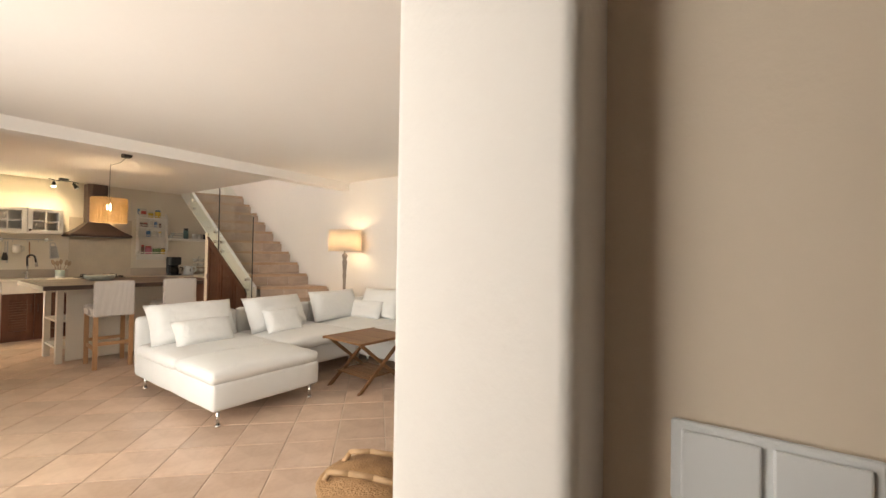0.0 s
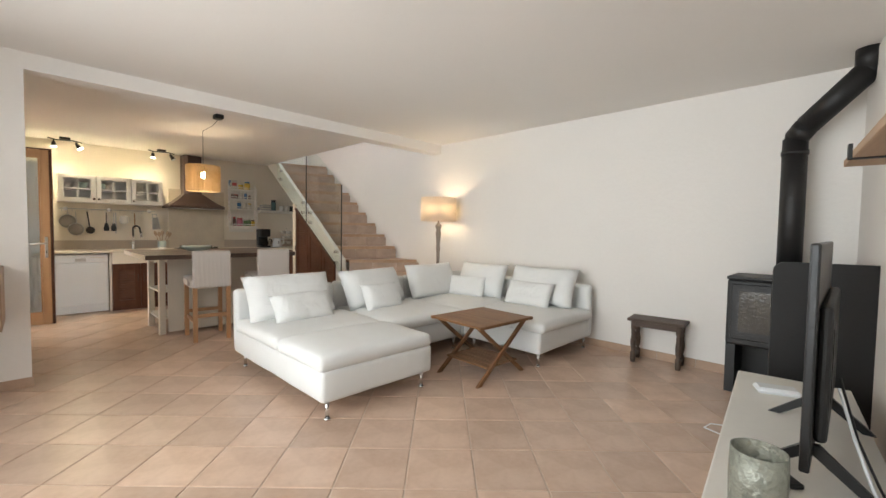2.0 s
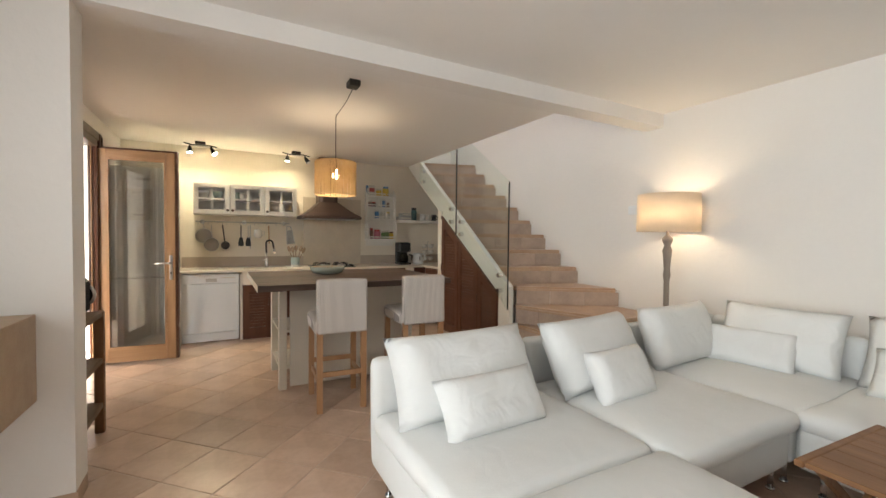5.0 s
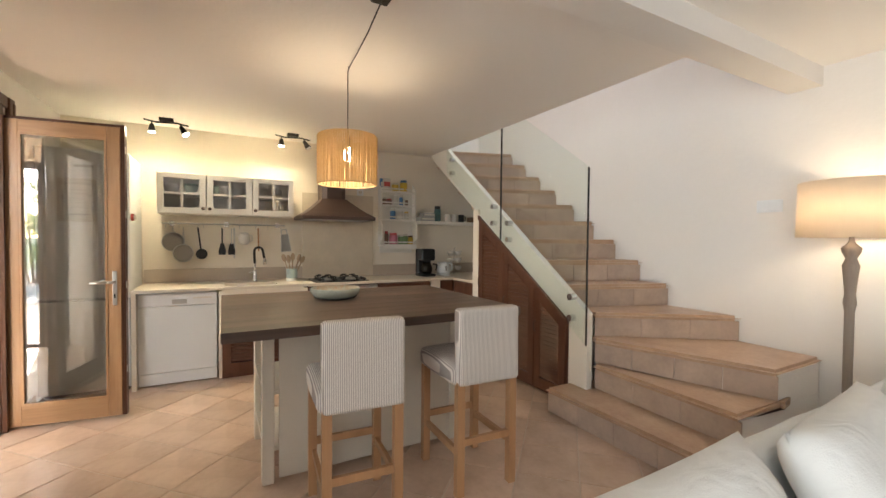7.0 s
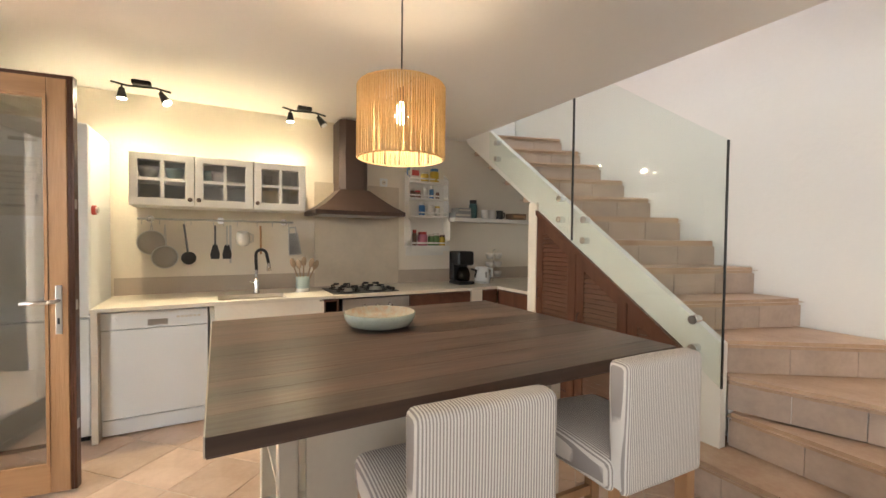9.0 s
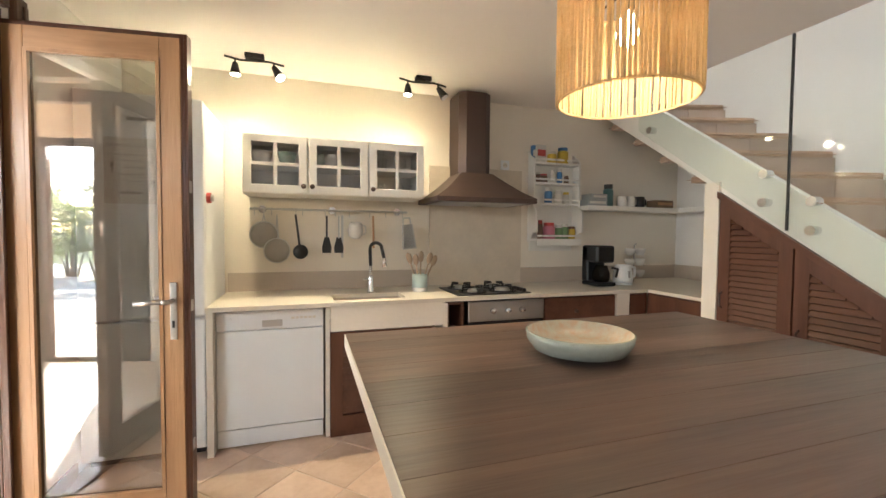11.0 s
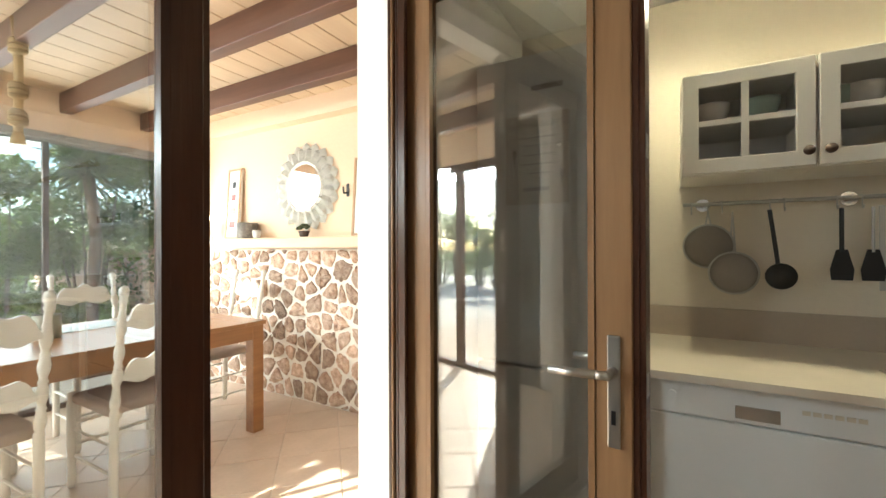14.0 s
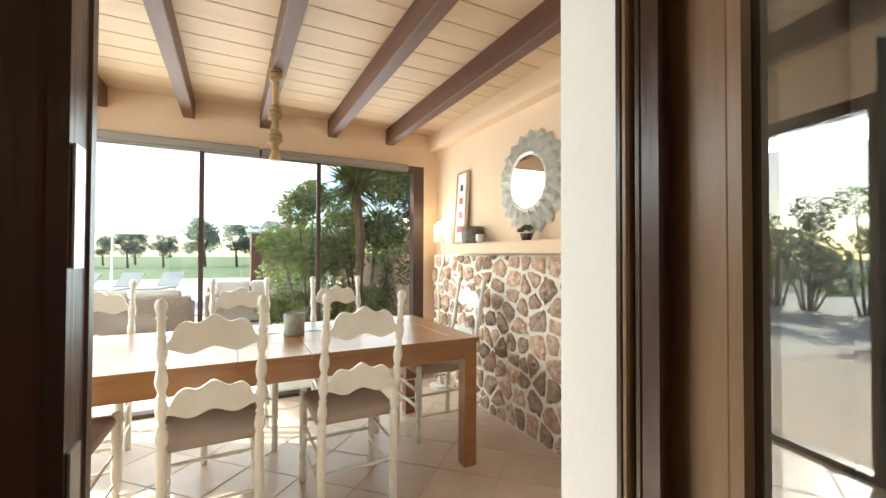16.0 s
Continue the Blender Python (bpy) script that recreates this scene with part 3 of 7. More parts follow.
def louvre_door(parent, u0, u1, z0, z1, plane, axis, mat=BROWN, name="door", pull=None, top=None):
    """A framed door with slanted slats. axis 'x': the face looks along +x and u runs along y; 'y': it looks along -y and u runs along x.
    top(u): a sloping upper edge."""
    f = 0.07
    T = lambda u, d, z: (plane + d, u, z) if axis == "x" else (u, plane - d, z)

    def slab(bm, ua, ub, za, zb, d0, d1):
        a, b = T(ua, d0, za), T(ub, d1, zb)
        return box(bm, min(a[0], b[0]), min(a[1], b[1]), za, max(a[0], b[0]), max(a[1], b[1]), zb)
    zt = (lambda u: z1) if top is None else top
    bm = B()
    for ua, ub in ((u0, u0 + f), (u1 - f, u1)):
        prism(bm, [T(ua, 0, z0), T(ub, 0, z0), T(ub, 0, zt(ub)), T(ua, 0, zt(ua))], Vector(T(0, 0.024, 0)) - Vector(T(0, 0, 0)))
    slab(bm, u0 + f, u1 - f, z0, z0 + f * 1.3, 0, 0.023)
    prism(bm, [T(u0 + f, 0, zt(u0 + f) - f * 1.2), T(u1 - f, 0, zt(u1 - f) - f * 1.2), T(u1 - f, 0, zt(u1 - f)), T(u0 + f, 0, zt(u0 + f))], Vector(T(0, 0.023, 0)) - Vector(T(0, 0, 0)))
    d = part(name, bm, mat, parent, "brown louvred door")
    z = z0 + f * 1.3 + 0.012
    while True:
        ua, ub = u0 + f, u1 - f
        if top is not None:
            lim = z + 0.014 + f * 1.2
            if zt(ub) < lim:
                # slats end where the slope cuts them
                step = [ua + (ub - ua) * i / 40 for i in range(41)]
                ok = [u for u in step if zt(u) > lim]
                if len(ok) < 4:
                    break
                ub, ua = max(ok), min(ok)
        elif z + 0.03 > z1 - f * 1.2:
            break
        bm = B()
        prism(bm, [T(ua, 0.016, z), T(ua, 0.0235, z + 0.003), T(ua, 0.009, z + 0.031), T(ua, 0.0015, z + 0.028)], Vector(T(ub - ua, 0, 0)) - Vector(T(0, 0, 0)))
        part("slat", bm, BROWN_H, d)
        z += 0.035
        if z > 3:
            break
    bm = B()
    slab(bm, u0 + f, u1 - f, z0 + f, max(z0 + 0.2, min(zt(u0 + f), zt(u1 - f)) - f), -0.004, 0.001)
    part("back_panel", bm, BROWN, d)
    if pull is not None:
        zp = (z0 + zt(pull)) / 2 + 0.1
        bm = tube(B(), [T(pull, 0.022, zp - 0.05), T(pull, 0.045, zp - 0.035), T(pull, 0.045, zp + 0.035), T(pull, 0.022, zp + 0.05)], 0.005)
        part("handle", bm, BRONZE, d)
    return d


def ring_frame(bm, x0, x1, y0, z0, y1, z1, f):
    """One closed rectangular frame of width f, from x0 to x1 deep."""
    out = [(y0, z0), (y1, z0), (y1, z1), (y0, z1)]
    inn = [(y0 + f, z0 + f), (y1 - f, z0 + f), (y1 - f, z1 - f), (y0 + f, z1 - f)]
    V = {(x, k): [bm.verts.new((x, *p)) for p in ring] for x in (x0, x1) for k, ring in (("o", out), ("i", inn))}
    for i in range(4):
        j = (i + 1) % 4
        for A, C in (((x0, "o"), (x0, "i")), ((x1, "o"), (x1, "i")), ((x0, "o"), (x1, "o")), ((x0, "i"), (x1, "i"))):
            bm.faces.new((V[A][i], V[A][j], V[C][j], V[C][i]))
    bmesh.ops.recalc_face_normals(bm, faces=bm.faces[:])
    return bm


# worktop with the sink's cut-out
wt = thing("worktop", (0, 0, 0), 0, "pale cream stone worktop with an undermounted sink", "worktop")
for xa, ya, xb, yb in ((-8.55, 0.655, -7.88, 1.34), (-8.55, 1.34, -8.22, 1.80), (-7.97, 1.34, -7.88, 1.80), (-8.55, 1.80, -7.88, 4.69), (-7.88, 3.70, -7.40, 4.69)):
    part("slab", boxes((xa, ya, KZ - 0.025, xb, yb, KZ)), STONEC, wt)
part("sink", boxes((-8.22, 1.34, KZ - 0.19, -7.97, 1.80, KZ - 0.18), (-8.225, 1.335, KZ - 0.19, -8.22, 1.805, KZ - 0.026), (-7.97, 1.335, KZ - 0.19, -7.965, 1.805, KZ - 0.026), (-8.22, 1.335, KZ - 0.19, -7.97, 1.34, KZ - 0.026), (-8.22, 1.80, KZ - 0.19, -7.97, 1.805, KZ - 0.026)), SPLASH, wt, "sand-coloured sink bowl")
part("end_panel", boxes((-8.5, 0.657, 0, -7.89, 0.69, KZ - 0.026)), STONEC, wt)
# masonry carcass
setting("kitchen_plinth", boxes((-8.5, 1.29, 0, -7.95, 1.315, 0.8), (-8.5, 2.03, 0, -7.90, 2.06, 0.8), (-8.5, 3.424, 0, -7.90, 3.54, 0.812), (-7.93, 1.317, 0.66, -7.905, 2.03, 0.812)), CREAM, "cream plastered masonry under the worktop")
setting("splashback", boxes((-8.545, 0.66, KZ, -8.53, 2.115, KZ + 0.13), (-8.545, 2.94, KZ, -8.53, 4.69, KZ + 0.13), (-8.53, 4.675, KZ, -7.40, 4.695, KZ + 0.13)), SPLASH, "sand-coloured splashback")
setting("hood_panel", boxes((-8.545, 2.115, KZ, -8.528, 2.94, 1.80)), STUCCO, "polished stucco panel behind the hob")

dw = thing("dishwasher", (-7.965, 0.985, 0), 0, "white freestanding dishwasher under the worktop", "dishwasher")
part("body", boxes((-0.53, -0.29, 0.03, -0.012, 0.29, 0.80)), WHITE, dw)
soft_edges(part("door", boxes((-0.012, -0.293, 0.115, 0.012, 0.293, 0.685)), WHITE, dw), 0.005)
cp = soft_edges(part("control_panel", boxes((-0.012, -0.293, 0.69, 0.016, 0.293, 0.80)), WHITE, dw), 0.006)
part("plinth", boxes((-0.02, -0.29, 0.012, 0.004, 0.29, 0.108)), WHITE, dw)
part("grip", boxes((0.0165, -0.05, 0.705, 0.019, 0.06, 0.745), bevel=0.001), STEEL, cp)
for i in range(6):
    part("button", boxes((0.0162, 0.11 + i * 0.024, 0.745, 0.0195, 0.128 + i * 0.024, 0.757)), OFFW, cp)
part("knob", cyl(B(), (0.016, -0.22, 0.755), (0.028, -0.22, 0.755), 0.011), WHITE, cp)
for y in (-0.25, 0.25):
    part("foot", cyl(B(), (-0.1, y, 0), (-0.1, y, 0.03), 0.02), BLACK, dw)

sc = thing("sink_cabinet", (0, 0, 0), 0, "brown louvred double-door cabinet under the sink", "cabinet")
louvre_door(sc, 1.318, 1.632, 0.05, 0.655, -7.925, "x", pull=1.60)
louvre_door(sc, 1.638, 1.952, 0.05, 0.655, -7.925, "x", pull=1.67)
part("body", boxes((-8.5, 1.318, 0.0, -7.93, 2.025, 0.62)), BROWN, sc)

wr = thing("bottle_rack", (0, 0, 0), 0, "brown wooden bottle rack beside the oven", "rack")
part("frame", boxes((-8.4, 2.063, 0.05, -7.91, 2.075, 0.805), (-8.4, 2.165, 0.05, -7.91, 2.177, 0.805), *[(-8.4, 2.075, z, -7.91, 2.165, z + 0.012) for z in (0.05, 0.235, 0.42, 0.605, 0.79)], (-8.4, 2.075, 0.05, -8.39, 2.165, 0.8)), BROWN, wr)

ov = thing("oven", (-7.91, 2.495, 0), 0, "built-in steel oven with a black glass door", "oven")
part("body", boxes((-0.5, -0.285, 0.06, -0.005, 0.285, 0.80)), BLACK, ov)
fp = part("fascia", boxes((-0.005, -0.287, 0.665, 0.012, 0.287, 0.80), bevel=0.002), STEEL, ov)
for y in (-0.11, 0.0, 0.11):
    part("knob", cyl(B(), (0.012, y, 0.735), (0.038, y, 0.735), 0.019, 0.017, 18), CHROME, fp, "", True)
od = part("oven_door", boxes((-0.005, -0.287, 0.17, 0.010, 0.287, 0.655), bevel=0.002), BLACK, ov)
part("handle", tube(B(), [(0.010, -0.24, 0.62), (0.045, -0.24, 0.62), (0.045, 0.24, 0.62), (0.010, 0.24, 0.62)], 0.009), STEEL, od)

dr = thing("drawer_unit", (0, 0, 0), 0, "brown wooden drawer unit beside the oven", "cabinet")
part("body", boxes((-8.5, 2.79, 0.05, -7.93, 3.42, 0.81)), BROWN, dr)
for i, (a, b) in enumerate(((0.60, 0.80), (0.33, 0.59), (0.06, 0.32))):
    d = soft_edges(part("drawer", boxes((-7.93, 2.80, a, -7.908, 3.412, b)), BROWN_H, dr), 0.004)
    part("handle", cyl(B(), (-7.908, 3.06, (a + b) / 2), (-7.885, 3.06, (a + b) / 2), 0.012), BRONZE, d)
cc = thing("corner_cabinet", (0, 0, 0), 0, "brown wooden corner cabinet under the worktop", "cabinet")
part("body", boxes((-8.5, 3.545, 0.05, -7.93, 3.735, 0.81), (-7.92, 3.735, 0.05, -7.42, 4.6, 0.81)), BROWN, cc)
part("door", boxes((-7.93, 3.55, 0.08, -7.908, 3.70, 0.80), bevel=0.003), BROWN, cc)
part("door", boxes((-7.87, 3.712, 0.08, -7.43, 3.734, 0.80), bevel=0.003), BROWN, cc)
setting("wall_post", boxes((-7.40, 3.665, 0, -7.30, 3.74, 1.60)), CREAM, "cream plastered post beside the stairs")

# louvred doors under the stairs
us = thing("stair_cabinet", (0, 0, 0), 0, "brown louvred cabinet doors built under the stairs", "cabinet")
sl = lambda x: 0.666 + (-6.036 - x) * 0.687 - 0.012
part("frame", prism(B(), [(-6.05, 3.69, 0.02), (-7.30, 3.69, 0.02), (-7.30, 3.69, sl(-7.30)), (-6.05, 3.69, sl(-6.05))], (0, 0.03, 0)), BROWN, us)
for a, b, p in ((-7.29, -6.87, -7.26), (-6.86, -6.43, -6.83), (-6.42, -6.06, -6.40)):
    louvre_door(us, a, b, 0.04, 0, 3.688, "y", pull=p, top=lambda u: sl(u) - 0.02)
part("sloping_rail", prism(B(), [(-6.04, 3.66, sl(-6.04) - 0.03), (-7.31, 3.66, sl(-7.31) - 0.03), (-7.31, 3.66, sl(-7.31) + 0.012), (-6.04, 3.66, sl(-6.04) + 0.012)], (0, 0.025, 0)), BROWN_H, us)

# wall cabinets
for i in range(3):
    y0 = 0.80 + 0.393 * i
    wc = thing("wall_cabinet", (-8.545, y0, 1.505), 0, "white wall cabinet with a four-pane glazed door", "cabinet", "wall cabinets")
    w = 0.39
    for nm, bx in (("side_panel", (0, 0, 0, 0.33, 0.015, 0.375)), ("side_panel", (0, w - 0.015, 0, 0.33, w, 0.375)), ("bottom", (0, 0.015, 0, 0.33, w - 0.015, 0.015)), ("top", (0, 0.015, 0.36, 0.33, w - 0.015, 0.375)), ("back_panel", (0, 0.015, 0.015, 0.008, w - 0.015, 0.36)), ("shelf", (0.01, 0.015, 0.185, 0.30, w - 0.015, 0.195))):
        part(nm, boxes(bx), WHITEW, wc)
    f = 0.052
    d = part("door", ring_frame(B(), 0.332, 0.354, 0.003, 0.003, w - 0.003, 0.372, f), WHITEW, wc)
    for bx in ((0.334, w / 2 - 0.011, f, 0.352, w / 2 + 0.011, 0.372 - f), (0.335, f, 0.177, 0.351, w / 2 - 0.011, 0.197), (0.335, w / 2 + 0.011, 0.177, 0.351, w - f, 0.197)):
        part("muntin", boxes(bx), WHITEW, d)
    soft_edges(d, 0.003)
    for a, b in ((f, w / 2 - 0.011), (w / 2 + 0.011, w - f)):
        for c, e in ((f, 0.177), (0.197, 0.372 - f)):
            g = part("pane", boxes((0.341, a, c, 0.344, b, e)), GLASS, d)
            g.visible_shadow = False
    ky = w - 0.026 if i == 0 else 0.026
    part("knob", lathe(B(), [(0.006, 0), (0.006, 0.012), (0.016, 0.018), (0.016, 0.026), (0.0, 0.03)], seg=14), BRONZE, d, "dark bronze knob", True, at=pose(0.354, ky, 0.05, 0, 90, 0))


def bowl(name, at, r, h, mat, label, cat="bowl", seg=24):
    ob = part(name, lathe(B(), [(r * 0.45, 0), (r * 0.75, h * 0.25), (r * 0.95, h * 0.7), (r, h), (r * 0.95, h), (r * 0.88, h * 0.7), (r * 0.68, h * 0.3), (0.0, h * 0.12)], seg=seg), mat, None, "", True)
    ob.location = at
    return tagged(ob, label, cat)


GREENGL = shader("green_glaze", (0.38, 0.50, 0.42), 0.2, var=0.05)
CERAM = shader("white_ceramic", (0.72, 0.69, 0.64), 0.25, var=0.03)
for k, (y, z, r, m_, l_) in enumerate(((0.90, 1.70, 0.065, CERAM, "white ceramic bowl in the wall cabinet"), (1.06, 1.70, 0.06, GREENGL, "green glazed bowl in the wall cabinet"), (1.09, 1.52, 0.06, CERAM, "white plate stack in the wall cabinet"), (1.27, 1.70, 0.05, GREENGL, "green glazed bowl in the wall cabinet"), (1.44, 1.52, 0.07, CERAM, "white dish in the wall cabinet"), (1.34, 1.70, 0.06, CERAM, "white dish in the wall cabinet"))):
    bowl("bowl", (-8.33, y, z), r, 0.09 if k not in (2, 4) else 0.03, m_, l_)
for k, (y, z) in enumerate(((1.67, 1.52), (1.76, 1.52), (1.88, 1.52), (1.70, 1.70), (1.84, 1.70))):
    g = part("drinking_glass", lathe(B(), [(0.028, 0), (0.036, 0.09), (0.033, 0.09), (0.025, 0.006), (0, 0.006)], seg=14), GLASS, None, "", True)
    g.location = (-8.32, y, z)
    tagged(g, "clear drinking glass in the wall cabinet", "glass", "glasses")

# utensil rail
ur = thing("utensil_rail", (-8.48, 0.81, 1.42), 0, "steel utensil rail with hooks under the wall cabinets", "rail")
part("rod", cyl(B(), (0, 0, 0), (0, 1.11, 0), 0.008), STEEL, ur, "", True)
for y in (0.075, 0.55, 1.04):
    part("bracket", cyl(cyl(B(), (-0.06, y, 0), (-0.052, y, 0), 0.027, seg=20), (-0.06, y, 0), (0, y, 0), 0.008), CHROME, ur)
for y in (0.03, 0.09, 0.14, 0.30, 0.345, 0.50, 0.57, 0.67, 0.82, 0.94, 1.07):
    part("hook", tube(B(), [(0.0, y, 0.01), (0.009, y, 0.0), (0.009, y, -0.03), (0.018, y, -0.042), (0.026, y, -0.03)], 0.0025, 6), STEEL, ur)
RX = -8.462
MESH = shader("sieve_mesh", (0.34, 0.31, 0.28), 0.5, 0.5, var=0.15, fine=400, bump=0.5)


def hang(name, y, parts, label, cat):
    e = thing(name, (RX, y, 1.385), 0, label, cat)
    for nm, bm, mt, sm in parts:
        part(nm, bm, mt, e, "", sm)
    return e


for y, z, r in ((0.90, -0.145, 0.088), (0.985, -0.255, 0.082)):
    bm = B()
    bmesh.ops.create_uvsphere(bm, u_segments=24, v_segments=10, radius=r, matrix=Matrix.LocRotScale((0.0 + (0.02 if y > 0.9 else 0), 0, z), None, (0.35, 1, 1)))
    rim = lathe(B(), [(r, -0.006), (r + 0.006, -0.006), (r + 0.006, 0.006), (r, 0.006)], seg=28, caps=False)
    bmesh.ops.transform(rim, matrix=pose(0.02 if y > 0.9 else 0.0, 0, z, 0, 90, 0), verts=rim.verts[:])
    e = hang("sieve", y, (("mesh_bowl", bm, MESH, True), ("rim", rim, STEEL, True), ("loop", tube(B(), [(0, -0.01, z + r), (0, 0, -0.005), (0, 0.01, z + r)], 0.003, 6), STEEL, False)), "round steel mesh sieve hanging from the rail", "sieve")
LADLE = lathe(B(), [(0.03, -0.0), (0.052, 0.012), (0.05, 0.02), (0.0, 0.02)], seg=18)
bmesh.ops.transform(LADLE, matrix=pose(0, 0.015, -0.265, 0, 90, 0), verts=LADLE.verts[:])
hang("ladle", 1.125, (("handle", tube(B(), [(0, -0.018, 0), (0, 0.0, -0.15), (0, 0.01, -0.24)], 0.0075), BLACK, False), ("scoop", LADLE, BLACK, True)), "black plastic ladle hanging from the rail", "ladle")
for y, k in ((1.32, 0), (1.405, 1)):
    bm = B()
    prism(bm, [(0, -0.016, -0.16), (0, 0.016, -0.16), (0, 0.034, -0.235), (0, 0.03, -0.275), (0, -0.03, -0.275), (0, -0.034, -0.235)], (0.004, 0, 0))
    hang("spatula", y, (("handle", tube(B(), [(0.002, 0, -0.005), (0.002, 0, -0.17)], 0.007 if k == 0 else 0.005), BLACK if k == 0 else STEEL, False), ("blade", bm, BLACK, False)), "black kitchen spatula hanging from the rail", "spatula")
bm = boxes((-0.006, -0.008, -0.31, 0.0, 0.008, 0.0), bevel=0.002)
hang("knife", 1.43, (("blade", bm, STEEL, False),), "long steel carving tool hanging from the rail", "knife")
bm = lathe(B(), [(0.03, 0), (0.05, 0.02), (0.054, 0.06), (0.047, 0.1), (0.04, 0.115), (0.037, 0.115), (0.05, 0.05), (0.0, 0.01)], seg=20)
bmesh.ops.transform(bm, matrix=pose(0.03, 0, -0.165, 0, 12, 0), verts=bm.verts[:])
hang("jug", 1.52, (("body", bm, CERAM, True), ("handle", tube(B(), [(0.03, 0.05, -0.07), (0.03, 0.075, -0.08), (0.03, 0.075, -0.13), (0.03, 0.05, -0.14)], 0.006), CERAM, False)), "white ceramic jug hanging from the rail", "jug")
hang("wooden_spoon", 1.655, (("handle", tube(B(), [(0, 0, 0), (0.004, 0.004, -0.24)], 0.008), OAKLEG, False),), "wooden spoon hanging from the rail", "spoon")
bm = B()
prism(bm, [(0, -0.035, -0.06), (0, 0.035, -0.06), (0, 0.05, -0.24), (0, -0.05, -0.24)], (0.035, 0, 0))
GRATER = shader("grater_steel", (0.5, 0.49, 0.47), 0.4, 0.9, var=0.3, fine=160, bump=1.0)
e = hang("grater", 1.905, (("body", bm, GRATER, False), ("handle", tube(B(), [(0.017, -0.03, -0.06), (0.017, -0.025, -0.01), (0.017, 0.025, -0.01), (0.017, 0.03, -0.06)], 0.006), STEEL, False), ("frame", tube(B(), [(0.036, -0.035, -0.06), (0.036, -0.05, -0.245), (0.036, 0.05, -0.245), (0.036, 0.035, -0.06)], 0.004), STEEL, False)), "steel box grater hanging from the rail", "grater")
e.rotation_euler[0] = radians(6)

# tap
tp = thing("tap", (-8.27, 1.61, KZ), 0, "chrome kitchen tap with a black pull-out hose", "tap")
part("body", lathe(B(), [(0.026, 0), (0.026, 0.01), (0.02, 0.02), (0.02, 0.10), (0.015, 0.12), (0.0, 0.122)], seg=18), CHROME, tp, "", True)
part("lever", boxes((-0.02, -0.055, 0.085, 0.02, -0.01, 0.10), bevel=0.006), CHROME, tp)
part("riser", cyl(B(), (0, 0, 0.1), (0, 0, 0.19), 0.011), CHROME, tp, "", True)
arc = [(0.0, 0.0, 0.19), (0.0, -0.004, 0.27)] + [(0.02 - 0.02 * math.cos(a), 0.034 - 0.038 * math.cos(a), 0.31 + 0.04 * math.sin(a)) for a in [math.pi * i / 8 for i in range(9)]] + [(0.05, 0.085, 0.24)]
part("hose", tube(B(), arc, 0.012, 10), BLACK, tp, "black flexible hose", True)
part("spray_head", cyl(B(), (0.05, 0.085, 0.245), (0.055, 0.088, 0.18), 0.012, 0.018), CHROME, tp, "", True)

# utensil pot
up = thing("utensil_pot", (-8.24, 1.96, KZ), 0, "pale blue ceramic pot of wooden spoons", "pot")
BLUEGL = shader("pale_blue_glaze", (0.36, 0.44, 0.43), 0.35, var=0.05)
part("pot", lathe(B(), [(0.052, 0), (0.055, 0.02), (0.055, 0.125), (0.05, 0.125), (0.048, 0.02), (0, 0.02)], seg=24), BLUEGL, up, "", True)
part("base_band", lathe(B(), [(0.0565, 0.0), (0.0565, 0.03), (0.0555, 0.03)], seg=24, caps=False), CERAM, up, "white glazed base band", True)
for i, (dx, dy, h) in enumerate(((0.0, -0.07, 0.27), (0.01, -0.03, 0.26), (-0.01, 0.01, 0.28), (0.02, 0.06, 0.27), (0, 0.095, 0.25))):
    bm = cyl(B(), (dx * 0.2, dy * 0.2, 0.03), (dx, dy, h - 0.06), 0.006, seg=8)
    bmesh.ops.create_uvsphere(bm, u_segments=12, v_segments=8, radius=0.03, matrix=Matrix.LocRotScale((dx * 1.1, dy * 1.12, h - 0.03), Euler((radians(-dy * 250), 0, 0)), (0.3, 0.75, 1.4)))
    part("wooden_spoon", bm, PALEOAK, up, "", True)

# hob
hb = thing("gas_hob", (-8.15, 2.42, KZ), 0, "black glass gas hob with cast-iron pan supports", "hob")
part("plate", boxes((-0.2, -0.28, 0, 0.22, 0.28, 0.008), bevel=0.003), BLACK, hb)
for x, y, r in ((-0.09, -0.14, 0.045), (-0.09, 0.13, 0.035), (0.11, -0.13, 0.035), (0.10, 0.11, 0.055)):
    part("burner", lathe(B(), [(r, 0.008), (r, 0.02), (r * 0.8, 0.026), (r * 0.8, 0.032), (0, 0.033)], (x, y, 0), 18), STEEL, hb, "", True)
    bm = B()
    for a in range(4):
        c, s_ = math.cos(a * math.pi / 2 + 0.4), math.sin(a * math.pi / 2 + 0.4)
        tube(bm, [(x + c * 0.095, y + s_ * 0.095, 0.008), (x + c * 0.095, y + s_ * 0.095, 0.045), (x + c * 0.03, y + s_ * 0.03, 0.047)], 0.006, 6)
    lathe(bm, [(0.088, 0.0085), (0.101, 0.0085), (0.101, 0.016), (0.088, 0.016), (0.088, 0.0085)], (x, y, 0), 20, caps=False)
    part("pan_support", bm, BLACKM, hb)
for i in range(4):
    part("knob", cyl(B(), (0.05 + i * 0.045, 0.24, 0.008), (0.05 + i * 0.045, 0.24, 0.032), 0.015, 0.013), BLACK, hb, "", True)

